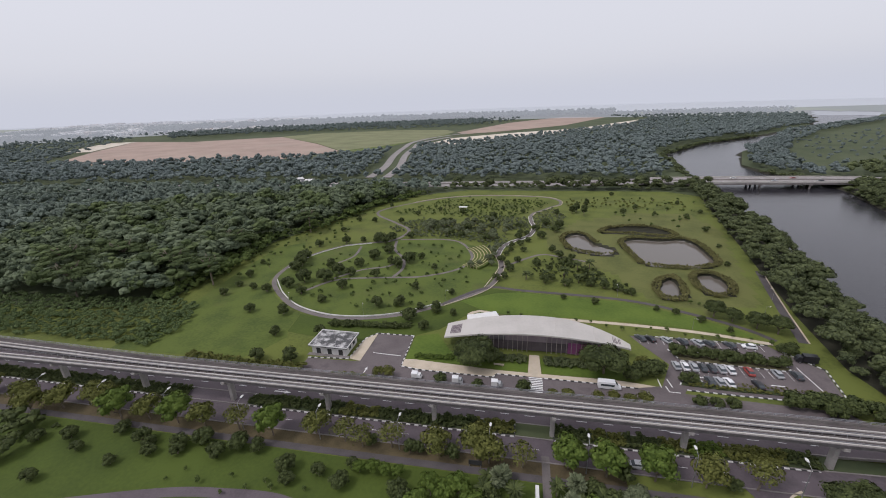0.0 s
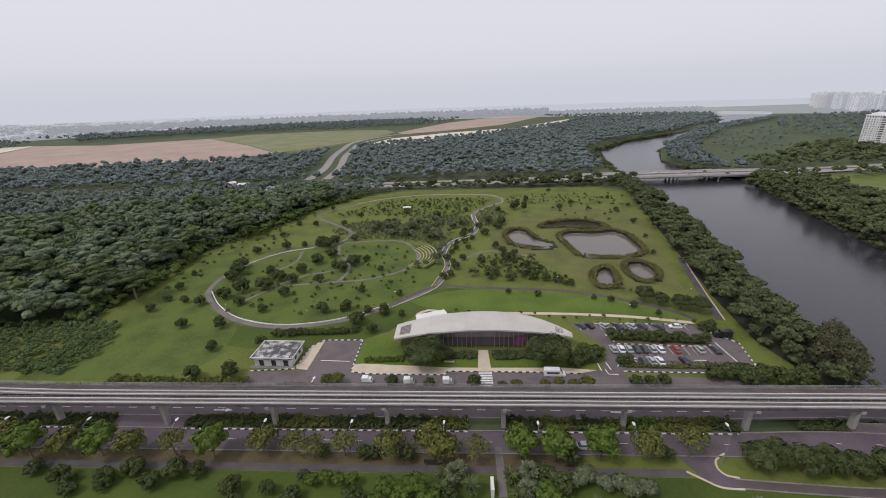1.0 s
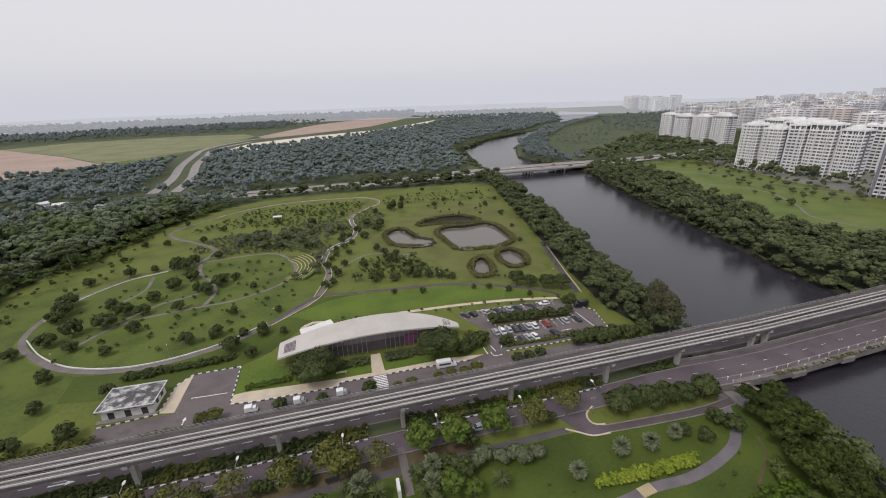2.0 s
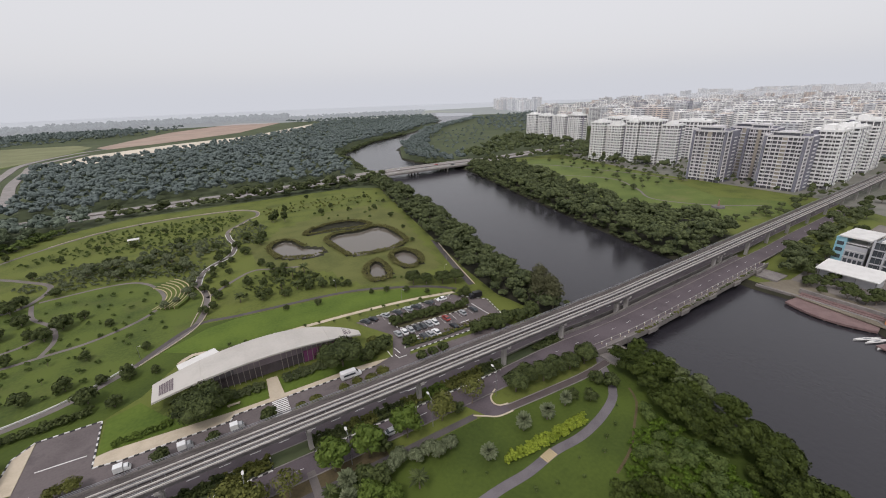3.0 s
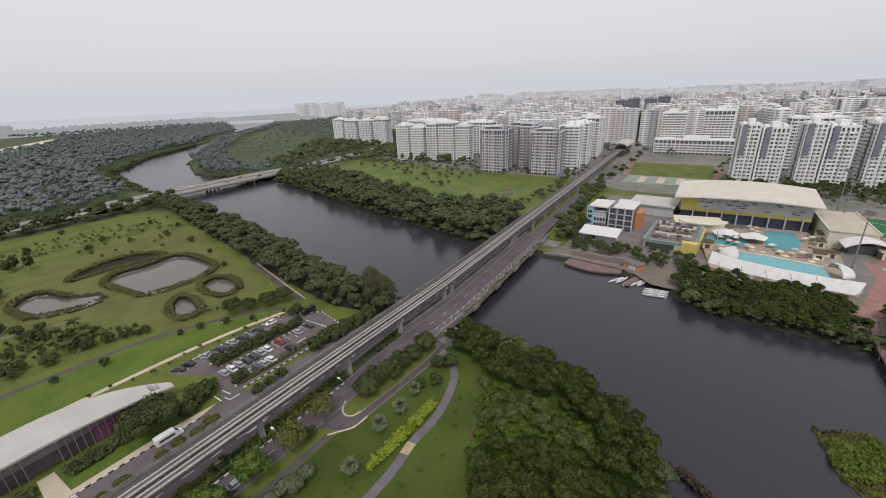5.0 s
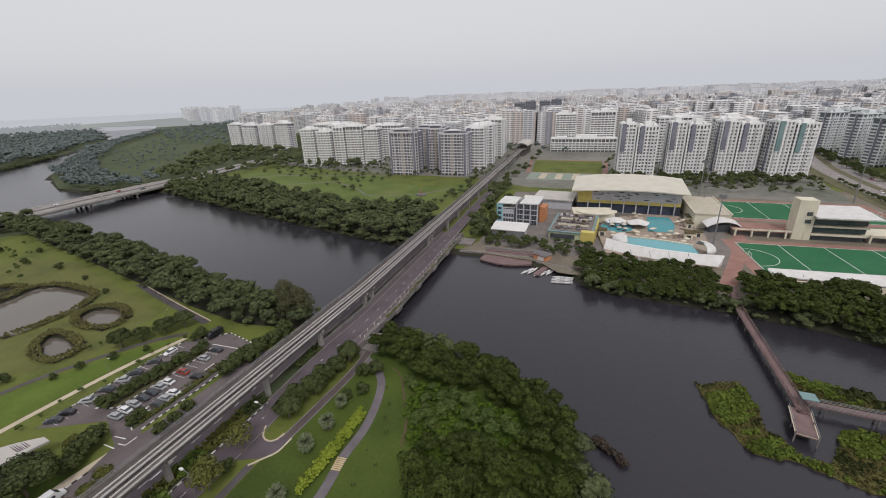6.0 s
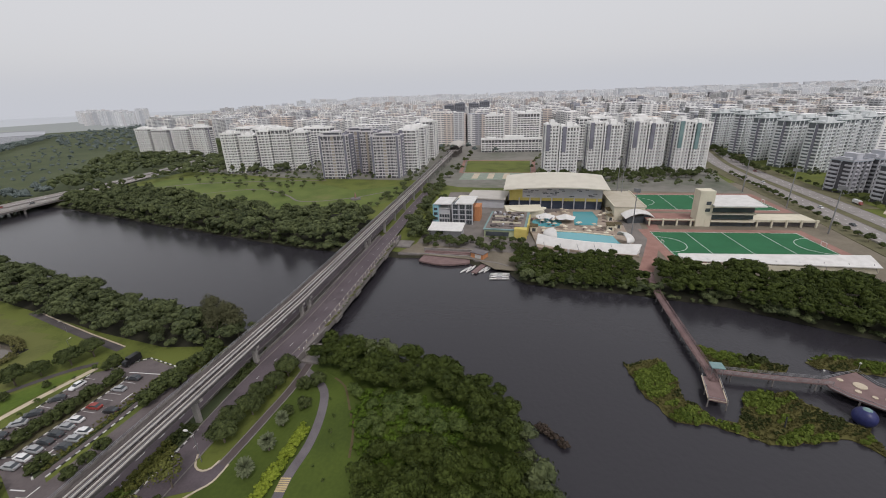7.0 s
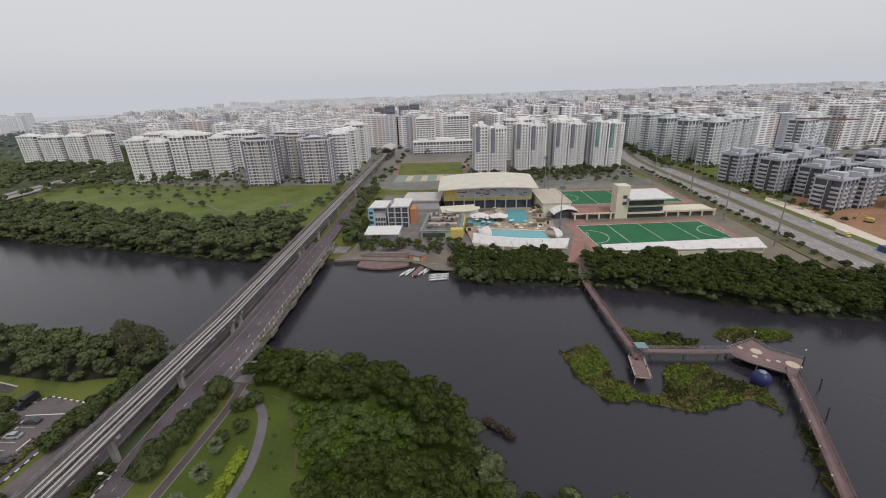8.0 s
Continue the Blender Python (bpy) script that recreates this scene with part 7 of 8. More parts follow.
link_b = root("white_roof_building", "low building with a broad white roof", "building", 296, 29, 0, -3)
Solid().box(-12, 12, -13, 13, 0, 6.2).part("wall", PANEL, link_b)
Solid().box(-13, 13, -14, 14, 6.2, 7.0).part("roof", ROOFING, link_b, "broad pale roof")
Solid().box(-14, 2, 14, 22, 0, 5.2).part("side_wing", CREAM, link_b)
# yellow-green block with a roof terrace
terr = root("terrace_building", "pale green and yellow building with a roof terrace", "building", 238, 12, 0, -3)
Solid().box(-18, 18, -12, 11, 0, 4.6).part("wall", blend("pale_green_wall", (0.34, 0.4, 0.24), (0.46, 0.5, 0.32), 4, 0.8, 0.6), terr)
Solid().box(-18.6, 18.6, -12.6, 11.6, 4.6, 5.1).part("slab", TEAL, terr)
Solid().box(-17, 18, -11, 10.4, 5.1, 5.3).part("roof_deck", blend("brown_deck", (0.1, 0.082, 0.075), (0.19, 0.16, 0.145), 3, 0.9, 0.5), terr)
Solid().box(-19, -15, -13, -6, 0, 5.9).part("yellow_block", YELLOW, terr)
Solid().box(-18.8, -18.4, -3, 10, 1.2, 3.6).part("window_strip", GLASS_DARK, terr)
Solid().box(-12, 10, -13.4, -12.7, 0, 6.2).part("yellow_block", YELLOW, terr, "yellow side wall")
for k in range(5):
    Solid().box(-13 + 6 * k, -12.7 + 6 * k, -9, 8, 5.3, 5.3 + 0.5 * (1 + k % 2)).part("roof_duct", (DARK_CONCRETE, CREAM)[k % 2], terr)
for k in range(34):
    x, y = rr.uniform(-15, 16), rr.uniform(-9, 9)
    Solid().turned(x, y, 5.3, 5.3 + rr.uniform(0.6, 1.4), rr.uniform(1, 3), rr.uniform(1, 2.4), rr.uniform(0, 90)).part("roof_unit", (BED, MULCH, PANEL, DARK_CONCRETE, BED)[k % 5], terr)
# pools
deckp = root("pool_deck", "tan pool deck with pale edges", "pool deck", 0, 0, 0, kind="structure")
Solid().prism([(204, -6), (232, -2), (262, -4), (280, -26), (280, -48), (246, -56), (198, -54)], -0.1, 1.2).part("surface", blend("tan_deck", (0.2, 0.155, 0.12), (0.34, 0.28, 0.225), 4, 0.85, 0.6), deckp)
lap = root("lap_pool", "raised turquoise lap pool with a sloping white wall", "swimming pool", 212, -32, 0, 0)
lap_in, lap_out = [(3, 26), (-3.5, 15), (-7, 2), (-9, -14), (-8.5, -24)], [(-3, 27), (-8, 15), (-11.5, 2), (-13, -14), (-13.5, -21)]
s = Solid()
for (ax, ay), (bx, by) in zip(lap_in, lap_out):
    s.v += [(bx, by, 0.4), (bx + 0.3, by, 1.0), (ax, ay, 4.7), (ax + 1.3, ay, 4.7), (ax + 1.3, ay, 0.2)]
s.f = [(5 * i + j, 5 * i + j + 1, 5 * i + j + 6, 5 * i + j + 5) for i in range(4) for j in range(4)] + [(4, 3, 2, 1, 0), (20, 21, 22, 23, 24)]
s.part("white_wall", WHITE, lap, "sloping white wall")
for k in range(5):
    Solid().turned(-12.6 + 0.9 * abs(k - 3), -22 + 11 * k, 0.2, 2.4, 0.5, 1.0, 8).part("buttress", PANEL, lap)
for k in range(6):
    Solid().beam((-13.1 + 0.8 * abs(k - 3.4), -19 + 8.2 * k, 0.9), (-10.9 + 0.8 * abs(k - 3.4), -17.6 + 8.2 * k, 4.9), 0.16, 0.16).part("strut", STEEL, lap)
Solid().prism([(4, 20), (11, 16), (9.5, 2), (6, -13), (-6.5, -15), (-5.6, 2), (-2.2, 15)], 1.0, 3.9).part("water", POOL, lap, "turquoise pool water")
rim_l = [(5, 21), (12, 16.5), (10.5, 2), (6.6, -14)]
Solid().strip(rim_l, 0.5, -0.5, 1.0, 4.2).part("pool_edge", CREAM, lap)


def shell(cx, cy, rx, ry, high, rot):
    """A white petal: half an egg that opens over the pool's end."""
    s, M, K = Solid(), 14, 6
    for j in range(K + 1):
        u = 0.5 * math.pi * j / K
        for i in range(M + 1):
            a = math.pi * i / M
            s.v.append((rx * math.cos(a) * math.cos(u * 0.92), ry * math.sin(a) * math.cos(u * 0.92), high * math.sin(u)))
    s.f = [(j * (M + 1) + i, j * (M + 1) + i + 1, (j + 1) * (M + 1) + i + 1, (j + 1) * (M + 1) + i) for j in range(K) for i in range(M)]
    ob = s.part("shell_roof", WHITE, lap, "white shell canopy", True)
    ob.matrix_basis = pose(cx, cy, 4.1, 0, 0, rot)
    ob.modifiers.new("thickness", "SOLIDIFY").thickness = 0.3


shell(5.2, 17, 5.8, 6.5, 3.4, 10)
shell(1.0, -16.5, 7.0, 6.0, 3.4, 190)
lagoon = root("lagoon_pool", "turquoise free-form lagoon pool", "swimming pool", 260, -36, 0)
Solid().prism([(-16, 8), (14, 6.5), (15, -6), (0, -7.5), (-15, -5)], 0.6, 1.32).part("water", POOL, lagoon)
kids = root("play_pool", "round shallow pool with water-play frames", "swimming pool", 248, -12, 0)
Solid().tube(0, 0, 0.6, 1.34, 9, n=24).part("water", POOL, kids)
for k in range(7):
    Solid().beam((rr.uniform(-6, 6), rr.uniform(-6, 6), 1.3), (rr.uniform(-6, 6), rr.uniform(-6, 6), 4.6), 0.4, 0.4).part("play_frame", SLATE if k % 2 else SKYBLUE, kids)
for x, y, r in ((252, -11, 6), (251, -23, 6)):
    tent = root("tent_canopy", "white peaked fabric canopy over the deck", "canopy", x, y, 0, group="deck canopies")
    ring_pts = [(r * math.cos(a), r * 1.0 * math.sin(a), 4.0 + 0.5 * math.cos(4 * a)) for a in np.linspace(0, 2 * math.pi, 17)[:-1]]
    Solid().add(ring_pts + [(0, 0, 6.2)], [(i, (i + 1) % 16, 16) for i in range(16)]).part("fabric", WHITE, tent)
    Solid().tube(0, 0, 0, 6.1, 0.12).part("mast", STEEL, tent)
dish = root("oval_canopy", "cream oval canopy on a stepped deck", "canopy", 262, 0, 0, 10)
Solid().add([(9 * math.cos(a) * 0.62, 12 * math.sin(a), 6.6 - 0.8 * abs(math.cos(a))) for a in np.linspace(0, 2 * math.pi, 25)[:-1]] + [(9 * math.cos(a) * 0.62, 12 * math.sin(a), 6.1 - 0.8 * abs(math.cos(a))) for a in np.linspace(0, 2 * math.pi, 25)[:-1]],
            [tuple(range(24)), tuple(range(47, 23, -1))] + [(i, 24 + i, 24 + (i + 1) % 24, (i + 1) % 24) for i in range(24)]).part("roof", CREAM, dish)
for y in (-8, 0, 8):
    Solid().tube(0, y, 0, 6.0, 0.3).part("column", PANEL, dish)
Solid().box(-4, 12, -10, 14, 0, 5.4).part("lower_roof", CREAM, dish)
for k in range(46):
    x, y = rr.uniform(226, 276), rr.uniform(-50, -2)
    if 0 < (x - 226) and not (245 < x < 276 and -44 < y < -26):
        p = root("parasol", "small tan parasol on the pool deck", "parasol", x, y, 1.2, group="deck parasols")
        Solid().tube(0, 0, 1.9, 2.5, 1.5, 0.1, 8).part("canopy", CREAM if k % 2 else PAVING, p)
        Solid().tube(0, 0, -0.1, 2.2, 0.05).part("pole", STEEL, p)

for k in range(40):
    x, y = rr.uniform(222, 278), rr.uniform(-52, -1)
    if not (244 < x < 277 and -45 < y < -25) and x > 222:
        seat = root("deck_bench", "low brown bench beside the pools", "bench", x, y, 1.2, rr.uniform(0, 180), "deck benches")
        Solid().box(-1.0, 1.0, -0.35, 0.35, 0.3, 0.42).part("seat", TIMBER, seat)
        for u in (-0.8, 0.7):
            Solid().box(u, u + 0.1, -0.3, 0.3, -0.02, 0.3).part("leg", STEEL, seat)
for x, y, w, d2, h in ((238, -47, 6, 4, 3.2), (232, -4, 5, 4, 3.0), (270, -52, 8, 4, 3.4), (258, -50, 5, 3, 2.8), (242, -52, 4, 3, 2.6)):
    hutch = root("deck_kiosk", "small flat-roofed kiosk on the pool deck", "kiosk", x, y, 1.2, rr.uniform(-8, 8), "deck kiosks")
    Solid().box(-w / 2, w / 2, -d2 / 2, d2 / 2, 0, h).part("wall", CREAM, hutch)
    Solid().box(-w / 2 - 0.4, w / 2 + 0.4, -d2 / 2 - 0.4, d2 / 2 + 0.4, h, h + 0.25).part("roof", MULCH, hutch, "brown flat roof")
    Solid().box(-w / 2 - 0.05, -w / 2 + 0.1, -d2 / 4, d2 / 4, 0.1, 2.1).part("door", GLASS_DARK, hutch)

# hockey pitches
for n, (cx, cy, w, d) in enumerate(((222, -108, 40, 76), (311, -118, 42, 82))):
    pitch = root("hockey_pitch", "green artificial hockey pitch with white lines", "sports pitch", cx, cy, 0, 4 if n == 0 else 2, kind="structure", group="hockey pitches")
    Solid().box(-w / 2 - 5, w / 2 + 5, -d / 2 - 5, d / 2 + 5, -0.3, 0.09).part("runoff", BRICK, pitch, "terracotta run-off")
    Solid().box(-w / 2, w / 2, -d / 2, d / 2, -0.2, 0.13).part("turf", TURF, pitch)
    l = Solid()
    for y in (-d / 2 + 0.4, -d / 4, 0, d / 4, d / 2 - 0.4):
        l.box(-w / 2, w / 2, y - 0.14, y + 0.14, 0.13, 0.15)
    for x in (-w / 2 + 0.3, w / 2 - 0.3):
        l.box(x - 0.14, x + 0.14, -d / 2, d / 2, 0.135, 0.155)
    l.part("line", LINE, pitch)
    for f in (-1, 1):
        arc = [(11.5 * math.cos(a), f * (d / 2 - 11.5 * math.sin(a))) for a in np.linspace(0.0, math.pi, 21)]
        Solid().strip(arc, 0.14, -0.14, 0.13, 0.16).part("circle_line", LINE, pitch)
        goal = Solid().box(-1.9, 1.9, f * d / 2 - 0.1, f * d / 2 + 0.1, 2.1, 2.25)
        for x in (-1.9, 1.75):
            goal.box(x, x + 0.15, f * d / 2 - 0.1, f * d / 2 + 0.1, 0.1, 2.2)
        goal.part("goal", WHITE, pitch)
stand = root("grandstand", "cream grandstand with a stair tower and white roof", "grandstand", 262, -108, 0, 3)
Solid().box(-9, -1, 4, 12, 0, 21).part("stair_tower", CREAM, stand)
for z in (9, 13):
    Solid().box(-9.2, -8.9, 5.5, 8, z, z + 2).part("window", GLASS_DARK, stand)
for z in (0, 4.4, 8.6):
    Solid().box(-9.5, 8, -19, 4, z + 2.9, z + 3.7).part("floor_slab", CREAM, stand)
    Solid().box(-8, 8, -18.5, 3.5, z, z + 2.9).part("glazing", GLASS_DARK, stand)
Solid().add([(-13, -22, 13.4), (10, -22, 14.4), (10, 5, 14.4), (-13, 5, 13.4), (-13, -22, 12.8), (10, -22, 13.8), (10, 5, 13.8), (-13, 5, 12.8)], [(0, 1, 2, 3), (7, 6, 5, 4), (0, 4, 5, 1), (1, 5, 6, 2), (2, 6, 7, 3), (3, 7, 4, 0)]).part("roof", WHITE, stand, "white cantilevered roof")
for y in (-36, 22):
    # solid block toned dark to paint the shadow of an open undercroft
    Solid().box(-6.4, 6, y - 16, y + 16, 0, 3.0).part("terrace", DARK_CONCRETE, stand, "dark solid block standing in for a shaded undercroft")
    Solid().box(-8.6, 6.6, y - 16.4, y + 16.4, 3.0, 3.5).part("terrace_top", CREAM if y < 0 else BRICK, stand)
    Solid().box(-8.7, -8.4, y - 16.4, y + 16.4, 3.5, 4.3).part("terrace_rail", CREAM, stand)
    for k in range(5):
        Solid().box(-9.2, -8.3, y - 15.6 + 7.6 * k, y - 14.8 + 7.6 * k, 0, 4.5).part("terrace_post", CREAM, stand)
awning = root("spectator_canopy", "long white canopy over spectator steps", "canopy", 194, -109, 0, 3)
Solid().add([(-6, -38, 3.4), (4, -40, 5.2), (1, 40, 5.2), (-3, 40, 3.4), (-6, -38, 3.0), (4, -40, 4.8), (1, 40, 4.8), (-3, 40, 3.0)], [(0, 1, 2, 3), (7, 6, 5, 4), (0, 4, 5, 1), (1, 5, 6, 2), (2, 6, 7, 3), (3, 7, 4, 0)]).part("roof", WHITE, awning)
for k in range(9):
    Solid().box(-1.2, -0.8, -38 + 9.3 * k, -37.6 + 9.3 * k, -0.2, 4.0).part("post", WHITE, awning)
Solid().box(-4.6, -3.4, -38, 36, -0.2, 2.4).part("back_wall", CREAM, awning)
for k in range(9):
    x = -5.9 + 0.034 * (9.2 * k)
    Solid().beam((x, -37 + 9.2 * k, 0.6), (x + 1.6, -35.6 + 9.2 * k, 4.4), 0.16, 0.16).part("strut", STEEL, awning)
for x, y in ((234, -58), (300, -64), (246, -160), (200, -158), (298, -166), (345, -70), (345, -160)):
    mast = root("floodlight_mast", "tall slim steel floodlight mast", "floodlight", x, y, 0, rr.uniform(0, 90), "floodlights round the pitches")
    Solid().tube(0, 0, -0.2, 25, 0.42, 0.2, 8).part("pole", STEEL, mast)
    Solid().box(-1.8, 1.8, -0.25, 0.25, 24.2, 26.2).part("lamp_rack", STEEL, mast)
# walk between pool and pitch
road("promenade", [(182, -53.5), (205, -61), (240, -72), (282, -76), (330, -78)], 6, BRICK, "terracotta walk between pools and pitches", "path", 0.1)

kiosk = root("boat_store", "small orange-fronted boat store by the jetty", "kiosk", 190, 23, 0, -25)
Solid().box(-2.5, 2.5, -3.5, 3.5, 0, 2.6).part("wall", ORANGE, kiosk)
Solid().box(-3, 3, -4, 4, 2.6, 2.9).part("roof", DARK_CONCRETE, kiosk)
Solid().box(-2.6, -2.4, -2.4, 1.0, 0.1, 2.1).part("shutter", WHITE, kiosk)
# river steps, jetty and boats
steps = root("river_deck", "curved maroon timber river deck with steps", "deck", 187, 40, 0)
edge = [(-3.5 - 4.0 * math.cos(a * 1.45), 13 * a) for a in np.linspace(-1, 1, 15)]
Solid().prism(edge + [(5, 12), (5, -12)], -1.3, -0.5).part("platform", TIMBER, steps)
for k in range(3):
    Solid().box(3.0 + 1.4 * k, 4.4 + 1.4 * k, -12, 12, -1.0, -0.1 + 0.4 * k).part("step", TIMBER, steps)
Solid().box(7.2, 8.0, -13, 13, -0.5, 1.9).part("back_wall", CONCRETE, steps)
for k in range(7):
    i = 1 + 2 * k
    Solid().tube(edge[i][0] + 0.6, edge[i][1], -4.5, -0.6, 0.3).part("pile", CONCRETE, steps)
jetty = root("jetty", "narrow timber jetty beside stored boats", "jetty", 181, 20.5, 0, -20)
Solid().box(-9, 6, -1.4, 1.4, -1.35, -0.9).part("boards", TIMBER, jetty)
for x in (-8, -3, 2):
    Solid().tube(x, -1.2, -4.5, -0.6, 0.18).part("pile", STEEL, jetty)
for k, (x, y, r) in enumerate(((170.4, 11.5, 97), (172.2, 11.5, 98), (174, 11.4, 97), (176, 22.6, 160), (177.4, 25.6, 158), (176.6, 27.8, 150), (168.4, 11.4, 99), (178.6, 17.4, 160), (177.6, 19.4, 155))):
    boat = root("canoe", "long narrow white boat afloat by the jetty", "boat", x, y, -1.7, r, "boats at the jetty")
    s = Solid()
    for i in range(9):
        t = -1 + 0.25 * i
        w = 0.72 * (1 - t * t) + 0.05
        s.v += [(4.6 * t, -w, 0.4 + 0.15 * t * t), (4.6 * t, -w * 0.5, -0.15), (4.6 * t, w * 0.5, -0.15), (4.6 * t, w, 0.4 + 0.15 * t * t)]
    s.f = [(4 * i + j, 4 * i + 4 + j, 4 * i + 5 + j, 4 * i + 1 + j) for i in range(8) for j in range(3)] + [(4 * i + 3, 4 * i + 7, 4 * i + 4, 4 * i) for i in range(8)]
    s.part("hull", WHITE, boat)
    Solid().box(-1.2, 1.2, -0.3, 0.3, 0.38, 0.46).part("thwart", STEEL, boat)

# ---- footbridge and floating wetland ----
foot = root("footbridge", "long maroon timber footbridge on slender piles", "footbridge", 110, -53, 0)
ARMS = ([(68, -1), (49, 1), (0, 0), (-4, 0.7)], [(0, -2), (-0.5, -16), (-0.5, -30)], [(-10.6, -39.6), (-23.8, -34.1), (-49.8, -22.1), (-77.8, -8.6)])
for n, arm in enumerate(ARMS):
    pts = smooth_line(arm, 4)
    Solid().strip(pts, 1.1, -1.1, 0.45, 0.75).part("boardwalk", TIMBER, foot, "maroon timber boards")
    for off in (1.1, -1.1):
        s = Solid()
        for z in (1.05, 1.4, 1.75):
            s.strip(pts, off + 0.04, off - 0.04, z, z + 0.09)
        for x, y in pts[::1]:
            s.tube(x, y + (off if n != 1 else 0), 0.7, 1.85, 0.06, n=5) if n != 1 else s.tube(x + off, y, 0.7, 1.85, 0.06, n=5)
        s.part("railing", STEEL if n == 1 else TIMBER, foot, "slim railing")
    for x, y in pts[1::2]:
        for off in (-0.9, 0.9):
            q = (x + (off if n == 1 else 0), y + (off if n != 1 else 0))
            Solid().tube(*q, -5, 0.45, 0.17, n=8).part("pile", CONCRETE, foot)
end = [(-3.6, -1.5), (-13.6, 0.3), (-12.9, 4.5), (-2.9, 2.7)]
Solid().prism(end, 0.4, 0.74).part("end_deck", TIMBER, foot, "maroon timber boards")
Solid().strip([end[0], end[1], end[2], end[3]], 0.12, -0.12, 0.74, 0.9).part("deck_edge", PAVING, foot, "pale edge rail")
Solid().strip([end[0], end[1], end[2], end[3]], 0.05, -0.05, 1.6, 1.7).part("railing", STEEL, foot, "slim railing")
for x, y in [end[1], end[2], (-8.5, -0.4), (-8, 3.4)]:
    Solid().tube(x, y, -5, 1.7, 0.16, n=8).part("pile", CONCRETE, foot)
for k in range(9):
    f = 0.05 + k * 0.115
    x, y = -12 - 65 * f, -39 + 30.5 * f
    Solid().tube(x + 0.25, y + 0.55, 0.75, 1.25, 0.09, n=6).part("bollard", STEEL, foot)
    Solid().tube(x + 0.25, y + 0.55, 1.25, 1.5, 0.2, n=8).part("lamp_head", WHITE, foot, "white lamp head")
    Solid().strip([(x + 0.3, y + 0.7), (x + 1.1, y + 2.4)], 0.14, -0.14, 0.2, 0.5).part("brace", BANK, foot, "dark timber cross-beam")
    Solid().tube(x + 1.0, y + 2.2, -5, 1.1, 0.16, n=8).part("mooring_pile", BANK, foot, "dark timber pile")
shelter = root("bridge_shelter", "small shelter with a teal metal roof", "shelter", 109, -54.5, 0.75)
Solid().box(-1.5, 1.5, -1.7, 1.7, 2.4, 2.65).part("roof", TEAL, shelter, "teal metal roof")
for x, y in ((-1.0, -1.4), (1.0, -1.4), (-1.0, 1.4), (1.0, 1.4)):
    Solid().tube(x, y, -0.05, 2.4, 0.08, n=6).part("post", STEEL, shelter)
plat = root("viewing_platform", "angular timber viewing platform over the water", "platform", 106, -90, 0)
Solid().prism([(4.5, 8.5), (9.5, -2.5), (4, -4), (-1, -10.5), (-8.5, -3), (-5, 2), (-2, 6), (1, 8.5)], 0.4, 0.76).part("deck", TIMBER, plat)
for x, y, r in ((3, 0.5, 1.5), (-3.5, -5.5, 1.7), (5, 4, 0.7), (0.5, 2.5, 0.7), (-1.5, 0, 0.6), (-2, -2.5, 0.6)):
    Solid().tube(x, y, 0.7, 0.95, r, n=16).part("round_seat", PAVING, plat, "cream round platform seat")
for x, y in ((4.5, 8), (9, -2), (4, -4), (-1, -10), (-8, -3), (-3, 4)):
    Solid().tube(x, y, -5, 0.4, 0.2).part("pile", CONCRETE, plat)
rim = [(4.5, 8.5), (9.5, -2.5), (4, -4), (-1, -10.5)]
s = Solid().strip(rim, 0.05, -0.05, 1.6, 1.72).strip(rim, 0.04, -0.04, 1.15, 1.22)
s.part("railing", STEEL, plat)
rim = [(-8.5, -3), (-5, 2), (-2, 6), (1, 8.5)]
Solid().strip(rim, 0.05, -0.05, 1.6, 1.72).strip(rim, 0.1, -0.1, 0.76, 0.92).part("railing", STEEL, plat)
for x, y in ((9.5, -2.8), (-0.5, -10.8), (-8.6, -3.4), (4.4, 8.8)):
    Solid().tube(x, y, 0.7, 3.6, 0.07, n=6).part("lamp_post", STEEL, plat)
    Solid().tube(x, y, 3.6, 3.95, 0.25, n=8).part("lamp_head", WHITE, plat)
dome = root("float_dome", "dark blue fruit-shaped dome with a green cap", "sculpture", 97.6, -83.6, -1.0)
bv, bf = ball(3)
d = new("shell", raw_mesh("shell", bv * (2.5, 2.5, 2.4) + (0, 0, 1.0), bf, blend("deep_blue_skin", (0.012, 0.015, 0.06), (0.03, 0.035, 0.12), 2, 0.4, 0.4), True))
d.parent = dome
Solid().tube(0, 0, 3.2, 3.55, 1.0, 0.4, 7).part("cap", TEAL, dome, "green leafy cap")
WET_A = [(112, -31), (117, -42), (107, -44), (99, -44), (97, -47), (92, -48), (92, -54), (97, -57), (104, -60), (106, -72), (99, -77), (95, -83), (86, -82), (91, -77), (88, -68), (86, -58), (90, -48), (90, -39), (98, -34)]
WET_B = [(127, -56), (123, -61), (119, -78), (115.5, -76), (114, -64), (113, -57), (119, -55)]
WET_C = [(122, -84), (126, -92), (124, -109), (120, -110), (118, -103), (119, -86)]
WET_D = [(81, -82), (80, -84), (69, -79.5), (70, -77)]
WET_E = [(68, -76), (68, -79), (58, -77), (58, -74)]
LOWLEAF = [crown(250 + k, 0.8, 0.75, 2, 14, 0.3, 1) for k in range(4)]
WET_DARK = blend("wetland_shade_leaves", (0.012, 0.02, 0.006), (0.05, 0.058, 0.018), 5, 0.8, 0.5, 0.2, island=0.6, gloss=0.12)
WET_OLIVE = blend("wetland_sedge", (0.035, 0.036, 0.012), (0.115, 0.105, 0.036), 5, 0.8, 0.5, 0.2, island=0.6, gloss=0.12)


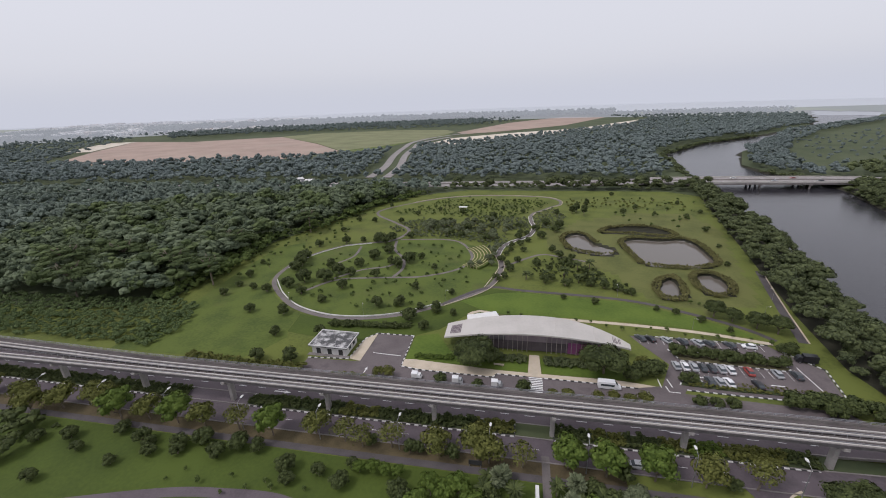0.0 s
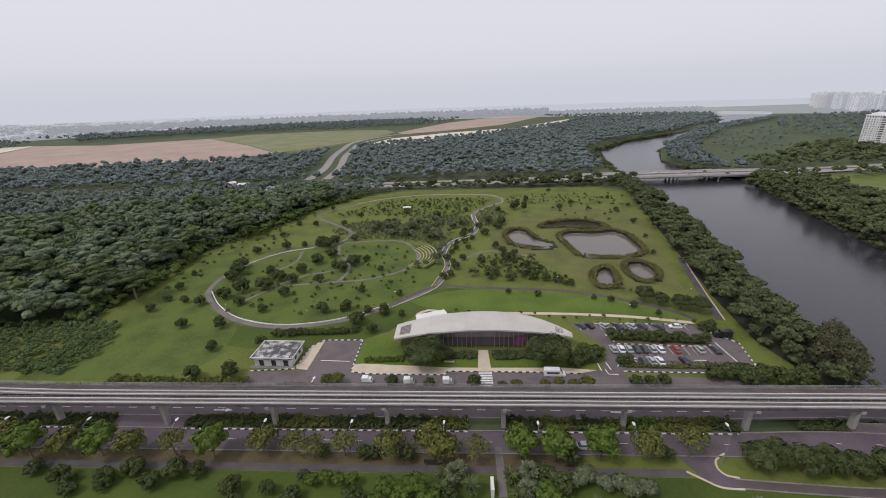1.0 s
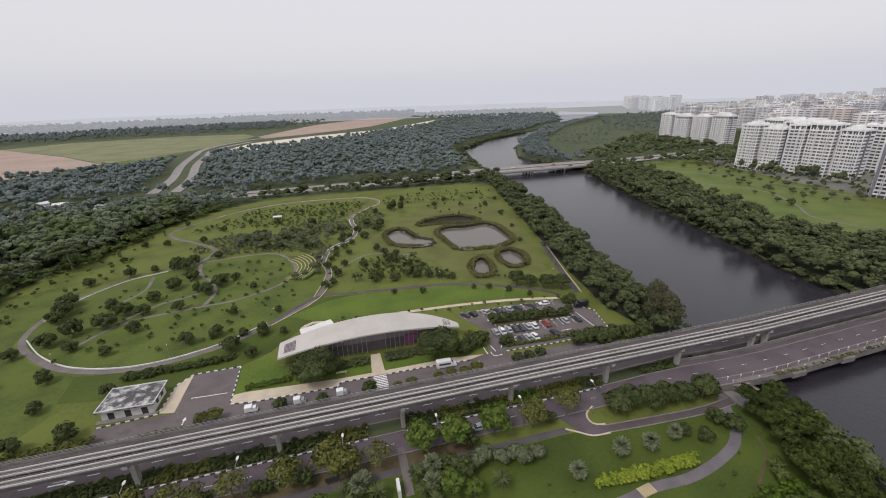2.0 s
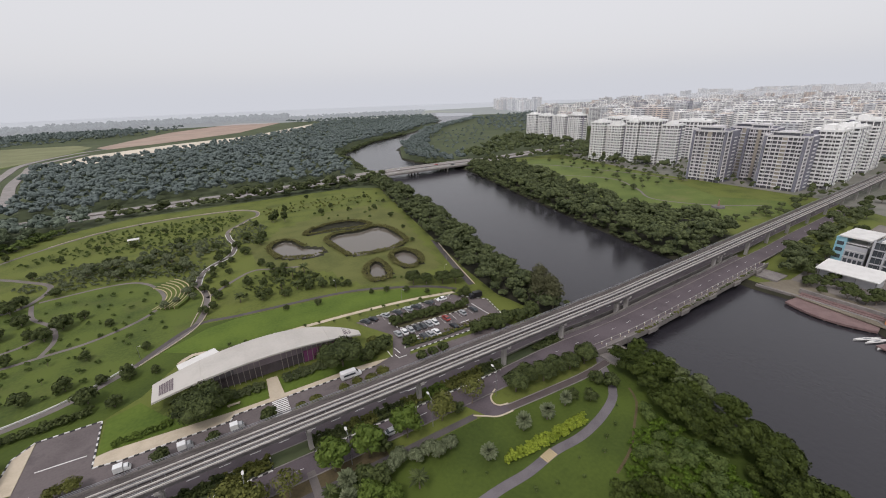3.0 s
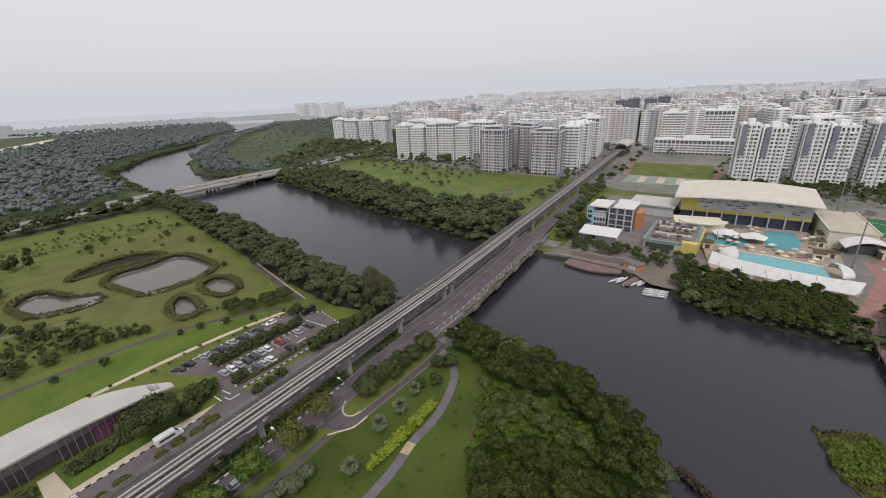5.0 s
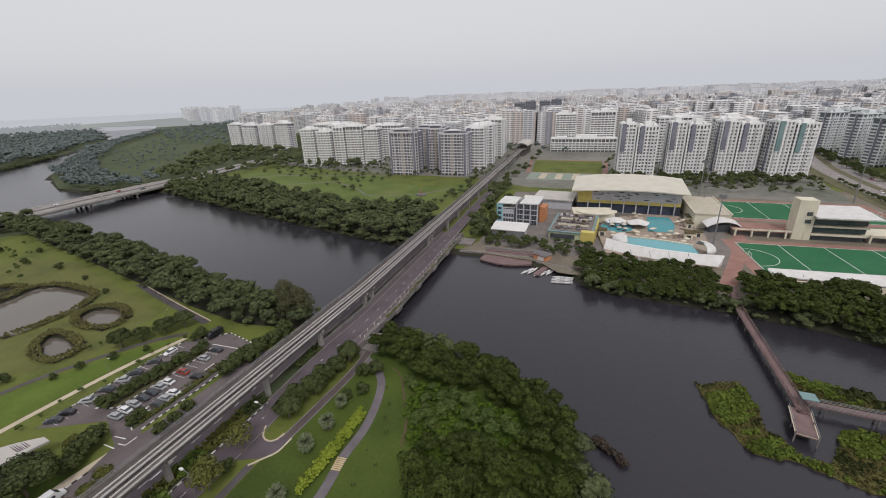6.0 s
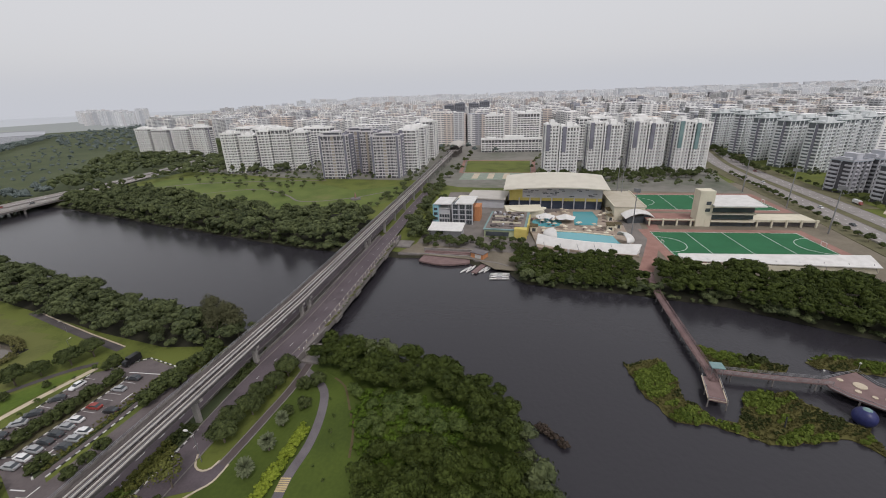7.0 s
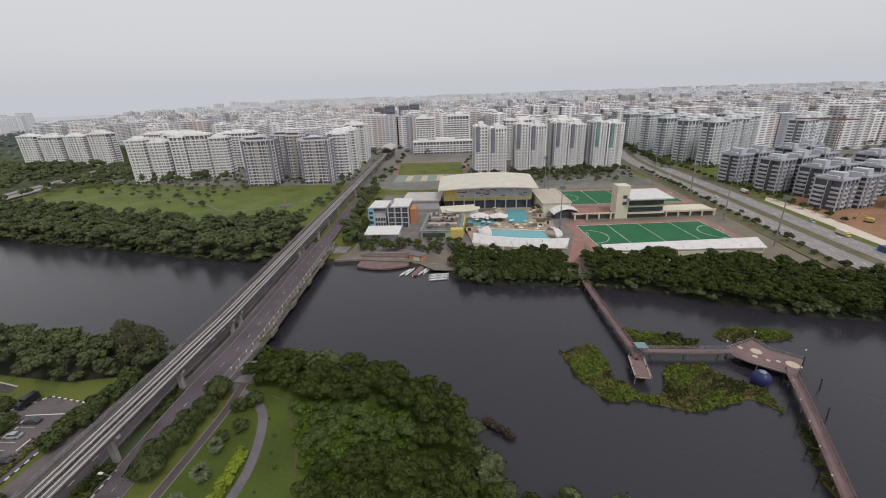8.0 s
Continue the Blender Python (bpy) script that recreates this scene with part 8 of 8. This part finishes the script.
def ragged(pts, step, swing, seed):
    """The outline with bays and points of about swing metres."""
    rng, out = random.Random(seed), []
    for (x0, y0), (x1, y1) in zip(pts, pts[1:] + pts[:1]):
        far = math.hypot(x1 - x0, y1 - y0)
        m = max(1, round(far / step))
        for k in range(m):
            w = rng.uniform(-swing, swing)
            out.append((x0 + (x1 - x0) * k / m - (y1 - y0) / far * w, y0 + (y1 - y0) * k / m + (x1 - x0) / far * w))
    return out


for n, p in enumerate((WET_A, WET_B, WET_C, WET_D, WET_E)):
    rim = ragged(p, 2.0, 0.55, 600 + n)
    Solid().prism(rim, -1.9, -1.5).thing("floating_island", WET_OLIVE, "floating wetland mat edged with sedge", "island", group="floating wetlands")
    beds = {}
    for x, y in sown(rim, 0.85, 400 + n):
        q = math.sin(0.31 * x + 0.9 * math.sin(0.17 * y)) + math.sin(0.27 * y + 1.3 * math.sin(0.23 * x + n)) + 0.5 * math.sin(1.3 * x + 0.9 * y)
        beds.setdefault("bright" if q > 0.2 else "olive" if q > -0.9 else "dark", []).append((x, y))
    for kind, mat, low, high, label in (("bright", WETLAND, 0.6, 1.15, "low fresh green wetland plants"), ("olive", WET_OLIVE, 0.3, 0.6, "olive-brown wetland sedge"), ("dark", WET_DARK, 0.35, 0.75, "dark green wetland plants")):
        if kind in beds:
            scatter_mesh("wetland_plants", beds[kind], LOWLEAF, mat, label, "plants", 410 + n, low, high, z=-1.5)
scatter_mesh("wetland_plants", [(119.5, -66), (118.6, -67.4), (119.6, -68.8), (118.4, -70), (119.4, -71.2)], LOWLEAF, WET_DARK, "dark bushes on the floating mat", "plants", 470, 1.8, 2.3, z=-1.5)
STUMPS = [(81.9, -5.2), (81.2, -6.2), (80.2, -7.4), (79.2, -8.4), (77.9, -10.2), (77.2, -11.2)]
STUMP = blend("stump_brown", (0.03, 0.022, 0.018), (0.075, 0.058, 0.045), 2, 0.9, 0.3, 0.1, island=0.5, gloss=0.12)
for q, (x, y) in enumerate(STUMPS):
    scatter_mesh("reeds", [(x + 0.5 * math.cos(2.1 * k), y + 0.5 * math.sin(2.1 * k)) for k in range(5)], TUFT, STUMP, "clump of dark brown mangrove stumps in the water", "reeds", 450 + q, 1.1, 1.9, z=-1.9)
for x, y in ((95, -98), (84, -91), (105, -101), (92, -64), (100, -92)):
    post = root("mooring_post", "dark leaning mooring post in the water", "post", x, y, -1.7, 0, "mooring posts")
    Solid().tube(0, 0, -2.5, 3.4, 0.2, 0.16, 8, 0.3, 0.1).part("pole", BLACK, post)

# ---- wide road, unfinished ground and distant town ----
wide_a = smooth_line([(900, -330, 0.1), (700, -245, 0.1), (515, -199, 0.1), (420, -187, 0.1), (300, -184, 0.1), (200, -179, 0.3), (120, -175, 1.5), (20, -170, 1.5)], 12)
wide = road("wide_road", wide_a, 12, ROADWAY, "pale grey dual carriageway past the pitches", "road", 0.1, 0.15, -0.6)
dashes(wide, wide_a, 2, 3, 6, 0.13, 0.2)
dashes(wide, wide_a, -2, 3, 6, 0.13, 0.2)
wide_b = [(x, y - 18, z) for x, y, z in wide_a]
wide2 = road("wide_road", wide_b, 12, ROADWAY, "pale grey dual carriageway past the unfinished blocks", "road", 0.1, 0.15, -0.6)
dashes(wide2, wide_b, 2, 3, 6, 0.13, 0.2)
dashes(wide2, wide_b, -2, 3, 6, 0.13, 0.2)
DRY_VERGE = blend("dry_verge", (0.07, 0.068, 0.034), (0.135, 0.126, 0.07), 8, 0.95, 0.8, 0.04)
road("verge", [(x, y - 9, z) for x, y, z in wide_a], 5.6, DRY_VERGE, "dry planted strip between the carriageways", "verge", 0.14)
road("verge", [(x, y + 11, z) for x, y, z in wide_a if x < 560], 9.4, DRY_VERGE, "dry grassy verge of the wide road", "verge", 0.12)
road("verge", [(x, y - 30, z) for x, y, z in wide_a if 290 < x < 560], 11, DRY_VERGE, "dry grassy verge of the wide road", "verge", 0.11)
rail_a = Solid().strip([(x, y + 7.5, z) for x, y, z in wide_a if x < 260], 0.2, -0.2, -0.6, 1.1)
rail_a.part("barrier", TRACK, wide, "white road barrier")
patch("building_site", [(196, -212), (262, -214), (330, -262), (290, -330), (190, -330)], BARE, "bare red-brown building ground", "building site", 0.1)
patch("site_road", [(196, -209), (290, -214), (300, -222), (262, -224), (196, -216)], SAND, "pale concrete apron beside the site", "apron", 0.14)
bus = root("coach", "blue single-deck coach on the wide road", "bus", 186, -201, 0.15, -2)
loft([(-5.6, 1.15, 0.4, 3.0), (-5.3, 1.25, 0.35, 3.2), (5.2, 1.25, 0.35, 3.2), (5.6, 1.15, 0.4, 2.8)]).part("body", paint("blue_coach_paint", (0.04, 0.08, 0.25)), bus)
for side in (-1.27, 1.27):
    Solid().box(-5, 4.6, side - 0.04, side + 0.04, 1.6, 2.6).part("side_window", GLASS_DARK, bus)
wheels(bus, (-3.6, 3.6), 1.1, 0.5)
tagged(lorry("white and yellow lorry on the wide road", CREAM, YELLOW, 8), group="traffic").matrix_basis = pose(214, -203, 0.2, 0, 0, 178)
tagged(lorry("red and white lorry beside the site", WHITE_CAR, RED_CAR, 8), group="traffic").matrix_basis = pose(312, -214, 0.2, 0, 0, 178)
digger = root("excavator", "yellow excavator on the bare ground", "excavator", 236, -236, 0.1, 30)
Solid().box(-2, 2, -1.6, -0.9, 0, 0.9).part("track", BLACK, digger)
Solid().box(-2, 2, 0.9, 1.6, 0, 0.9).part("track", BLACK, digger)
Solid().box(-1.8, 1.2, -1.3, 1.3, 0.9, 2.6).part("cab", YELLOW, digger)
Solid().beam((1, 0, 2), (4.5, 0, 4.6), 0.5, 0.6).part("boom", YELLOW, digger)
Solid().beam((4.5, 0, 4.6), (6.5, 0, 1.4), 0.4, 0.5).part("stick", YELLOW, digger)
Solid().box(6.0, 7.2, -0.6, 0.6, 0.7, 1.5).part("bucket", BLACK, digger)
CARS_FAR = [(("white", WHITE_CAR), (300, -186.5)), (("dark grey", DARK_CAR), (262, -181)), (("silver", SILVER), (238, -205.5)), (("white", WHITE_CAR), (380, -190)), (("red", RED_CAR), (430, -206)), (("white", WHITE_CAR), (188, 413)), (("silver", SILVER), (215, 400)), (("red", RED_CAR), (236, 413)), (("dark grey", DARK_CAR), (250, 400)), (("white", WHITE_CAR), (130, 413))]
for (tone, m), (x, y) in CARS_FAR:
    ob = car(f"{tone} car travelling on the wide road" if y < 0 else f"{tone} car crossing the far bridge", m)
    tagged(ob, group="traffic").matrix_basis = pose(x, y, 0.15 if y < 0 else 4.0, 0, 0, 178)
for x, y, h in ((372, -322, 46), (330, -352, 44)):
    crane = root("tower_crane", "slim red tower crane over the building site", "crane", x, y, 0, rr.uniform(0, 180), "tower cranes")
    s = Solid()
    for a, b in ((-0.8, -0.8), (0.8, -0.8), (-0.8, 0.8), (0.8, 0.8)):
        s.beam((a, b, -0.2), (a, b, h), 0.3, 0.3)
    for k in range(int(h / 2.5)):
        s.beam((-0.8, -0.8, 2.5 * k), (0.8, -0.8, 2.5 * k + 2.5), 0.2, 0.2)
        s.beam((-0.8, 0.8, 2.5 * k), (0.8, 0.8, 2.5 * k + 2.5), 0.2, 0.2)
    s.part("mast", BRICK, crane)
    Solid().beam((-10, 0, h + 1), (32, 0, h + 1), 1.0, 1.2).part("jib", BRICK, crane)
    Solid().box(-1, 1, -1, 1, h, h + 4).part("cab", BRICK, crane)

Solid().prism([(-312, 392), (-296, 382), (-262, 378), (-240, 378), (-238, 386), (-266, 392), (-290, 398)], -0.2, 0.1).thing("woodland_pool", POND, "pale still pool among the woods", "pond", "structure")
for x, y, w, r in ((-226, 372, 12, 40), (-215, 384, 9, 10), (-232, 392, 8, 60)):
    shed = root("white_shed", "low shed with a white roof in the woods", "shed", x, y, 0, r, "sheds in the woods")
    Solid().box(-w / 2, w / 2, -3, 3, -0.2, 7.5).part("wall", PANEL, shed)
    Solid().add([(-w / 2 - 0.4, -3.5, 7.5), (w / 2 + 0.4, -3.5, 7.5), (w / 2 + 0.4, 3.5, 7.5), (-w / 2 - 0.4, 3.5, 7.5), (-w / 2 - 0.4, 0, 9), (w / 2 + 0.4, 0, 9)], [(0, 1, 5, 4), (2, 3, 4, 5), (0, 4, 3), (1, 2, 5), (3, 2, 1, 0)]).part("roof", WHITE, shed)
# plants in the bridge's planter boxes
tuft_line = [(x, rail_y(x) + south_off(x) - 6.75 + 0.2 * math.sin(3.1 * x)) for x in np.arange(112, 196, 0.9)]
for q in range(0, len(tuft_line), 12):
    x, y = tuft_line[q]
    scatter_mesh("planter_shrubs", tuft_line[q:q + 12], TUFT, LEAF_DARK if q % 24 else LEAF_OLIVE, "trailing shrubs in the bridge planters", "shrubs", 600 + q, 0.6, 1.1, z=hump(x) + 0.25)
road("meadow_path", smooth_line([(327, 363), (349, 336), (361, 291), (370, 242), (374, 200)], 6), 2.4, PATH, "pale path along the meadow's edge", "path", 0.09)
road("meadow_path", smooth_line([(300, 300), (316, 281), (331, 244), (310, 205), (290, 178), (304, 143), (330, 120)], 6), 1.8, PATH, "worn pale trail across the meadow", "path", 0.085)
bed = root("round_planter", "round stone planter with a dark sculpted post", "planter", 300.5, 137, 0)
Solid().tube(0, 0, -0.1, 1.2, 4.2, 3.9, 20).part("kerb", DARK_CONCRETE, bed, "dark round kerb")
Solid().tube(0, 0, 1.2, 5.6, 0.8, 0.3, 8).part("post", BRICK, bed, "brown sculpted post")
# playing field beside the tracks
field = root("playing_field", "mown green playing field with pale courts", "sports field", 0, 0, 0, kind="structure")
Solid().prism([(420, 66), (496, 74), (496, 0), (420, -1)], -0.2, 0.12).part("turf", GRASS, field)
Solid().prism([(382, 66), (418, 66), (418, -1), (386, -1)], -0.2, 0.14).part("court", blend("court_green", (0.16, 0.2, 0.16), (0.24, 0.28, 0.23), 5, 0.85, 0.8), field, "faded green hard courts")
for k in range(4):
    Solid().box(388, 414, 4 + 15 * k, 10 + 15 * k, 0.14, 0.18).part("court_marking", PAVING, field, "pale court surface")
road("running_track", [(419, -4), (419, 70), (498, 78), (500, -4), (419, -4)], 5, BRICK, "terracotta walk round the field", "path", 0.1)

TOWN = blend("town_ground", (0.055, 0.075, 0.04), (0.2, 0.19, 0.17), 60, 0.9, 8, 0)
patch("town_ground", [(378, 108), (384, 250), (420, 400), (700, 560), (1000, 800), (1300, 1250), (4800, 1600), (4800, -4800), (600, -4800), (300, -900), (262, -340), (440, -270), (600, -262), (800, -330), (640, -215), (400, -166), (340, -160), (350, 60)], TOWN, "built-up town ground of car parks and lawns", "town ground", 0.07)


def far_facade():
    """Pale flats: storey lines of windows and shadow painted on, with upright breaks and each block in its own tone."""
    m = bpy.data.materials.new("far_facade")
    m.use_nodes = True
    nt = m.node_tree
    bsdf = nt.nodes["Principled BSDF"]
    co, sep, geo = (nt.nodes.new("ShaderNode" + k) for k in ("TexCoord", "SeparateXYZ", "NewGeometry"))
    nt.links.new(co.outputs["Object"], sep.inputs[0])

    def calc(op, a, b):
        n = nt.nodes.new("ShaderNodeMath")
        n.operation = op
        for slot, value in zip(n.inputs, (a, b)):
            if isinstance(value, float):
                slot.default_value = value
            else:
                nt.links.new(value, slot)
        return n.outputs[0]

    storey = calc("GREATER_THAN", calc("FRACT", calc("MULTIPLY", sep.outputs[2], 1 / 2.9), 0.0), 0.55)
    bay = calc("GREATER_THAN", calc("FRACT", calc("MULTIPLY", calc("ADD", sep.outputs[0], sep.outputs[1]), 1 / 7.0), 0.0), 0.3)
    dark = calc("MULTIPLY", storey, bay)
    upward = nt.nodes.new("ShaderNodeSeparateXYZ")
    nt.links.new(geo.outputs["Normal"], upward.inputs[0])
    dark = calc("MULTIPLY", dark, calc("LESS_THAN", upward.outputs[2], 0.5))
    ramp = nt.nodes.new("ShaderNodeValToRGB")
    tones = ((0.0, (0.5, 0.51, 0.53)), (0.3, (0.7, 0.69, 0.67)), (0.62, (0.8, 0.8, 0.79)), (0.9, (0.6, 0.52, 0.46)), (1.0, (0.32, 0.34, 0.39)))
    ramp.color_ramp.elements[0].color = (*tones[0][1], 1)
    ramp.color_ramp.elements[1].color = (*tones[-1][1], 1)
    for at, tone in tones[1:-1]:
        ramp.color_ramp.elements.new(at).color = (*tone, 1)
    nt.links.new(geo.outputs["Random Per Island"], ramp.inputs[0])
    mix = nt.nodes.new("ShaderNodeMix")
    mix.data_type = "RGBA"
    nt.links.new(dark, mix.inputs[0])
    nt.links.new(ramp.outputs[0], mix.inputs[6])
    mix.inputs[7].default_value = (0.2, 0.2, 0.22, 1)
    nt.links.new(mix.outputs[2], bsdf.inputs["Base Color"])
    bsdf.inputs["Roughness"].default_value = 0.85
    return m


FACADE = far_facade()


def town(name, outline, gap, seed, low, high, size, keep_off=()):
    """Many distant blocks of flats in loose rows, as one mass."""
    r = random.Random(seed)
    s = Solid()
    for x, y in sown(outline, gap, seed, 0.3):
        if any(math.hypot(x - a, y - b) < c for a, b, c in keep_off):
            continue
        rot = r.choice((5, 12, 95, 100, 100, 92)) + r.uniform(-6, 6)
        h, w = r.uniform(low, high), r.uniform(0.7, 1.3) * size
        s.turned(x, y, -0.3, h, w, 14, rot)
        c, d = math.cos(radians(rot)), math.sin(radians(rot))
        s.turned(x + c * w * 0.32, y + d * w * 0.32, 0, h + r.uniform(-3, 4), w * 0.36, 18, rot)
        s.turned(x - c * w * 0.3, y - d * w * 0.3, 0, h + r.uniform(-4, 3), w * 0.3, 17.5, rot)
        s.turned(x, y, h, h + 3.4, 8, 7, rot)
    return s.thing(name, FACADE, "crowded pale apartment blocks of the distant town", "apartment blocks", "stuff")


town("distant_blocks", [(620, 120), (600, 460), (800, 640), (1250, 900), (1300, 60), (1250, -900), (700, -900), (500, -430), (640, -300), (640, -60)], 57, 501, 34, 50, 46, [(590, 26, 70), (962, 172, 50), (975, 118, 50), (1128, -250, 50)])
town("distant_blocks", [(640, 660), (800, 650), (1250, 910), (1300, 1150), (1000, 1060)], 80, 511, 32, 46, 46)
town("distant_blocks", [(1300, 1150), (2400, 1300), (2400, -2200), (700, -2200), (560, -900), (1250, -900), (1300, 60), (1250, 900)], 92, 502, 34, 56, 64)
town("distant_blocks", [(2400, 1500), (4300, 1600), (4300, -3600), (900, -3600), (700, -2200), (2400, -2200)], 160, 503, 34, 70, 120)
town("distant_blocks", [(1300, 1500), (1450, 1480), (1800, 2000), (1600, 2100)], 80, 504, 40, 60, 50)
town("distant_sheds", [(-2100, 1330), (-1500, 1250), (-1000, 1400), (-900, 1900), (-1600, 2000)], 100, 515, 10, 17, 70)
town("distant_sheds", [(-2900, 1900), (-1500, 1800), (-1100, 2200), (-1500, 2900), (-3200, 2700)], 150, 505, 8, 16, 130)
BASES = [(552, 572, 34), (545, 500, 34), (590, 440, 40), (421, 321, 24), (440, 274, 30), (490, 330, 28), (500, 270, 26), (390, 192, 20), (440, 188, 26), (396, 140, 20), (424, 128, 16), (462, 120, 26), (520, 120, 28), (418, -27, 20), (432, -68, 20), (438, -108, 20), (434, -145, 20), (500, -70, 26), (500, -120, 24), (590, 26, 50)]


def clear_of(places):
    return [q for q in places if all(math.hypot(q[0] - a, q[1] - b) > c * 0.72 for a, b, c in BASES)]


scatter_mesh("town_trees", clear_of(sown([(374, 100), (372, 250), (390, 380), (520, 600), (620, 620), (640, 300), (620, 104)], 12, 516)), TINY, LEAF, "dense street trees among the towers", "trees", 517, 0.35, 0.65)
scatter_mesh("town_trees", clear_of(sown([(350, 0), (352, -150), (400, -164), (560, -190), (600, -60), (520, -4)], 12, 518)), TINY, LEAF, "dense street trees among the towers", "trees", 519, 0.35, 0.65)
scatter_mesh("town_trees", clear_of(sown([(340, -226), (440, -236), (640, -240), (640, -290), (420, -290), (360, -262)], 13, 520)), TINY, LEAF, "street trees below the green-roofed slabs", "trees", 521, 0.35, 0.65)
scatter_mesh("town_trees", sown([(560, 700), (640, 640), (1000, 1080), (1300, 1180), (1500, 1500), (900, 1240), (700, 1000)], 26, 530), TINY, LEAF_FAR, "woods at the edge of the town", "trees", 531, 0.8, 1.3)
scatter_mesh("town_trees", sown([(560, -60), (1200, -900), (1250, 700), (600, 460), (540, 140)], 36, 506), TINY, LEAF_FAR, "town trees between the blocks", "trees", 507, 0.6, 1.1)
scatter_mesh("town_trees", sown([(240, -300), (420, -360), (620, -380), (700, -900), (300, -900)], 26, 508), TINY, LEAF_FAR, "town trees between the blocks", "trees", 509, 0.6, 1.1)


# ---- distance: pale haze painted as glowing see-through rings all round ----
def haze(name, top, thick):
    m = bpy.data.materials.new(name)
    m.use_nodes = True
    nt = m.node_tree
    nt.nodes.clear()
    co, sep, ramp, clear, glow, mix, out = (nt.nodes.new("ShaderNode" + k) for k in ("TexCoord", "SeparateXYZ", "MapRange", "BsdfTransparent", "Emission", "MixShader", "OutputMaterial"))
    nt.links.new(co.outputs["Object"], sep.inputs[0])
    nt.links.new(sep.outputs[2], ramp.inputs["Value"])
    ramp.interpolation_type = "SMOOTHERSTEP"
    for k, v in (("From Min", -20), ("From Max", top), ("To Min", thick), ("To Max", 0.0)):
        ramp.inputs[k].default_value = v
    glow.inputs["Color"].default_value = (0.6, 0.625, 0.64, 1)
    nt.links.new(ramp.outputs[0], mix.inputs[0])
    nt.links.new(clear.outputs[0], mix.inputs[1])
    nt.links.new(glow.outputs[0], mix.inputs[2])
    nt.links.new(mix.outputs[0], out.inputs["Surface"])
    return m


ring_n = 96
# added glow sheets: one behind everything, one 1850 m out amid the town
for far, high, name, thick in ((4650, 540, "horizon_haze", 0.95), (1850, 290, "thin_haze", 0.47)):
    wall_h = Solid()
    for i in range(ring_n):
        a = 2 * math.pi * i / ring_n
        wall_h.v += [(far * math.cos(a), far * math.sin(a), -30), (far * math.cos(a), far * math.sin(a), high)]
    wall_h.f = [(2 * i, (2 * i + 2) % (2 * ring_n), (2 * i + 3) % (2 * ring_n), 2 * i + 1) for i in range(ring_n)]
    wall_h.thing("backdrop", haze(name, high - 20, thick), "glowing see-through sheet painted as grey-blue haze", "haze", "structure")
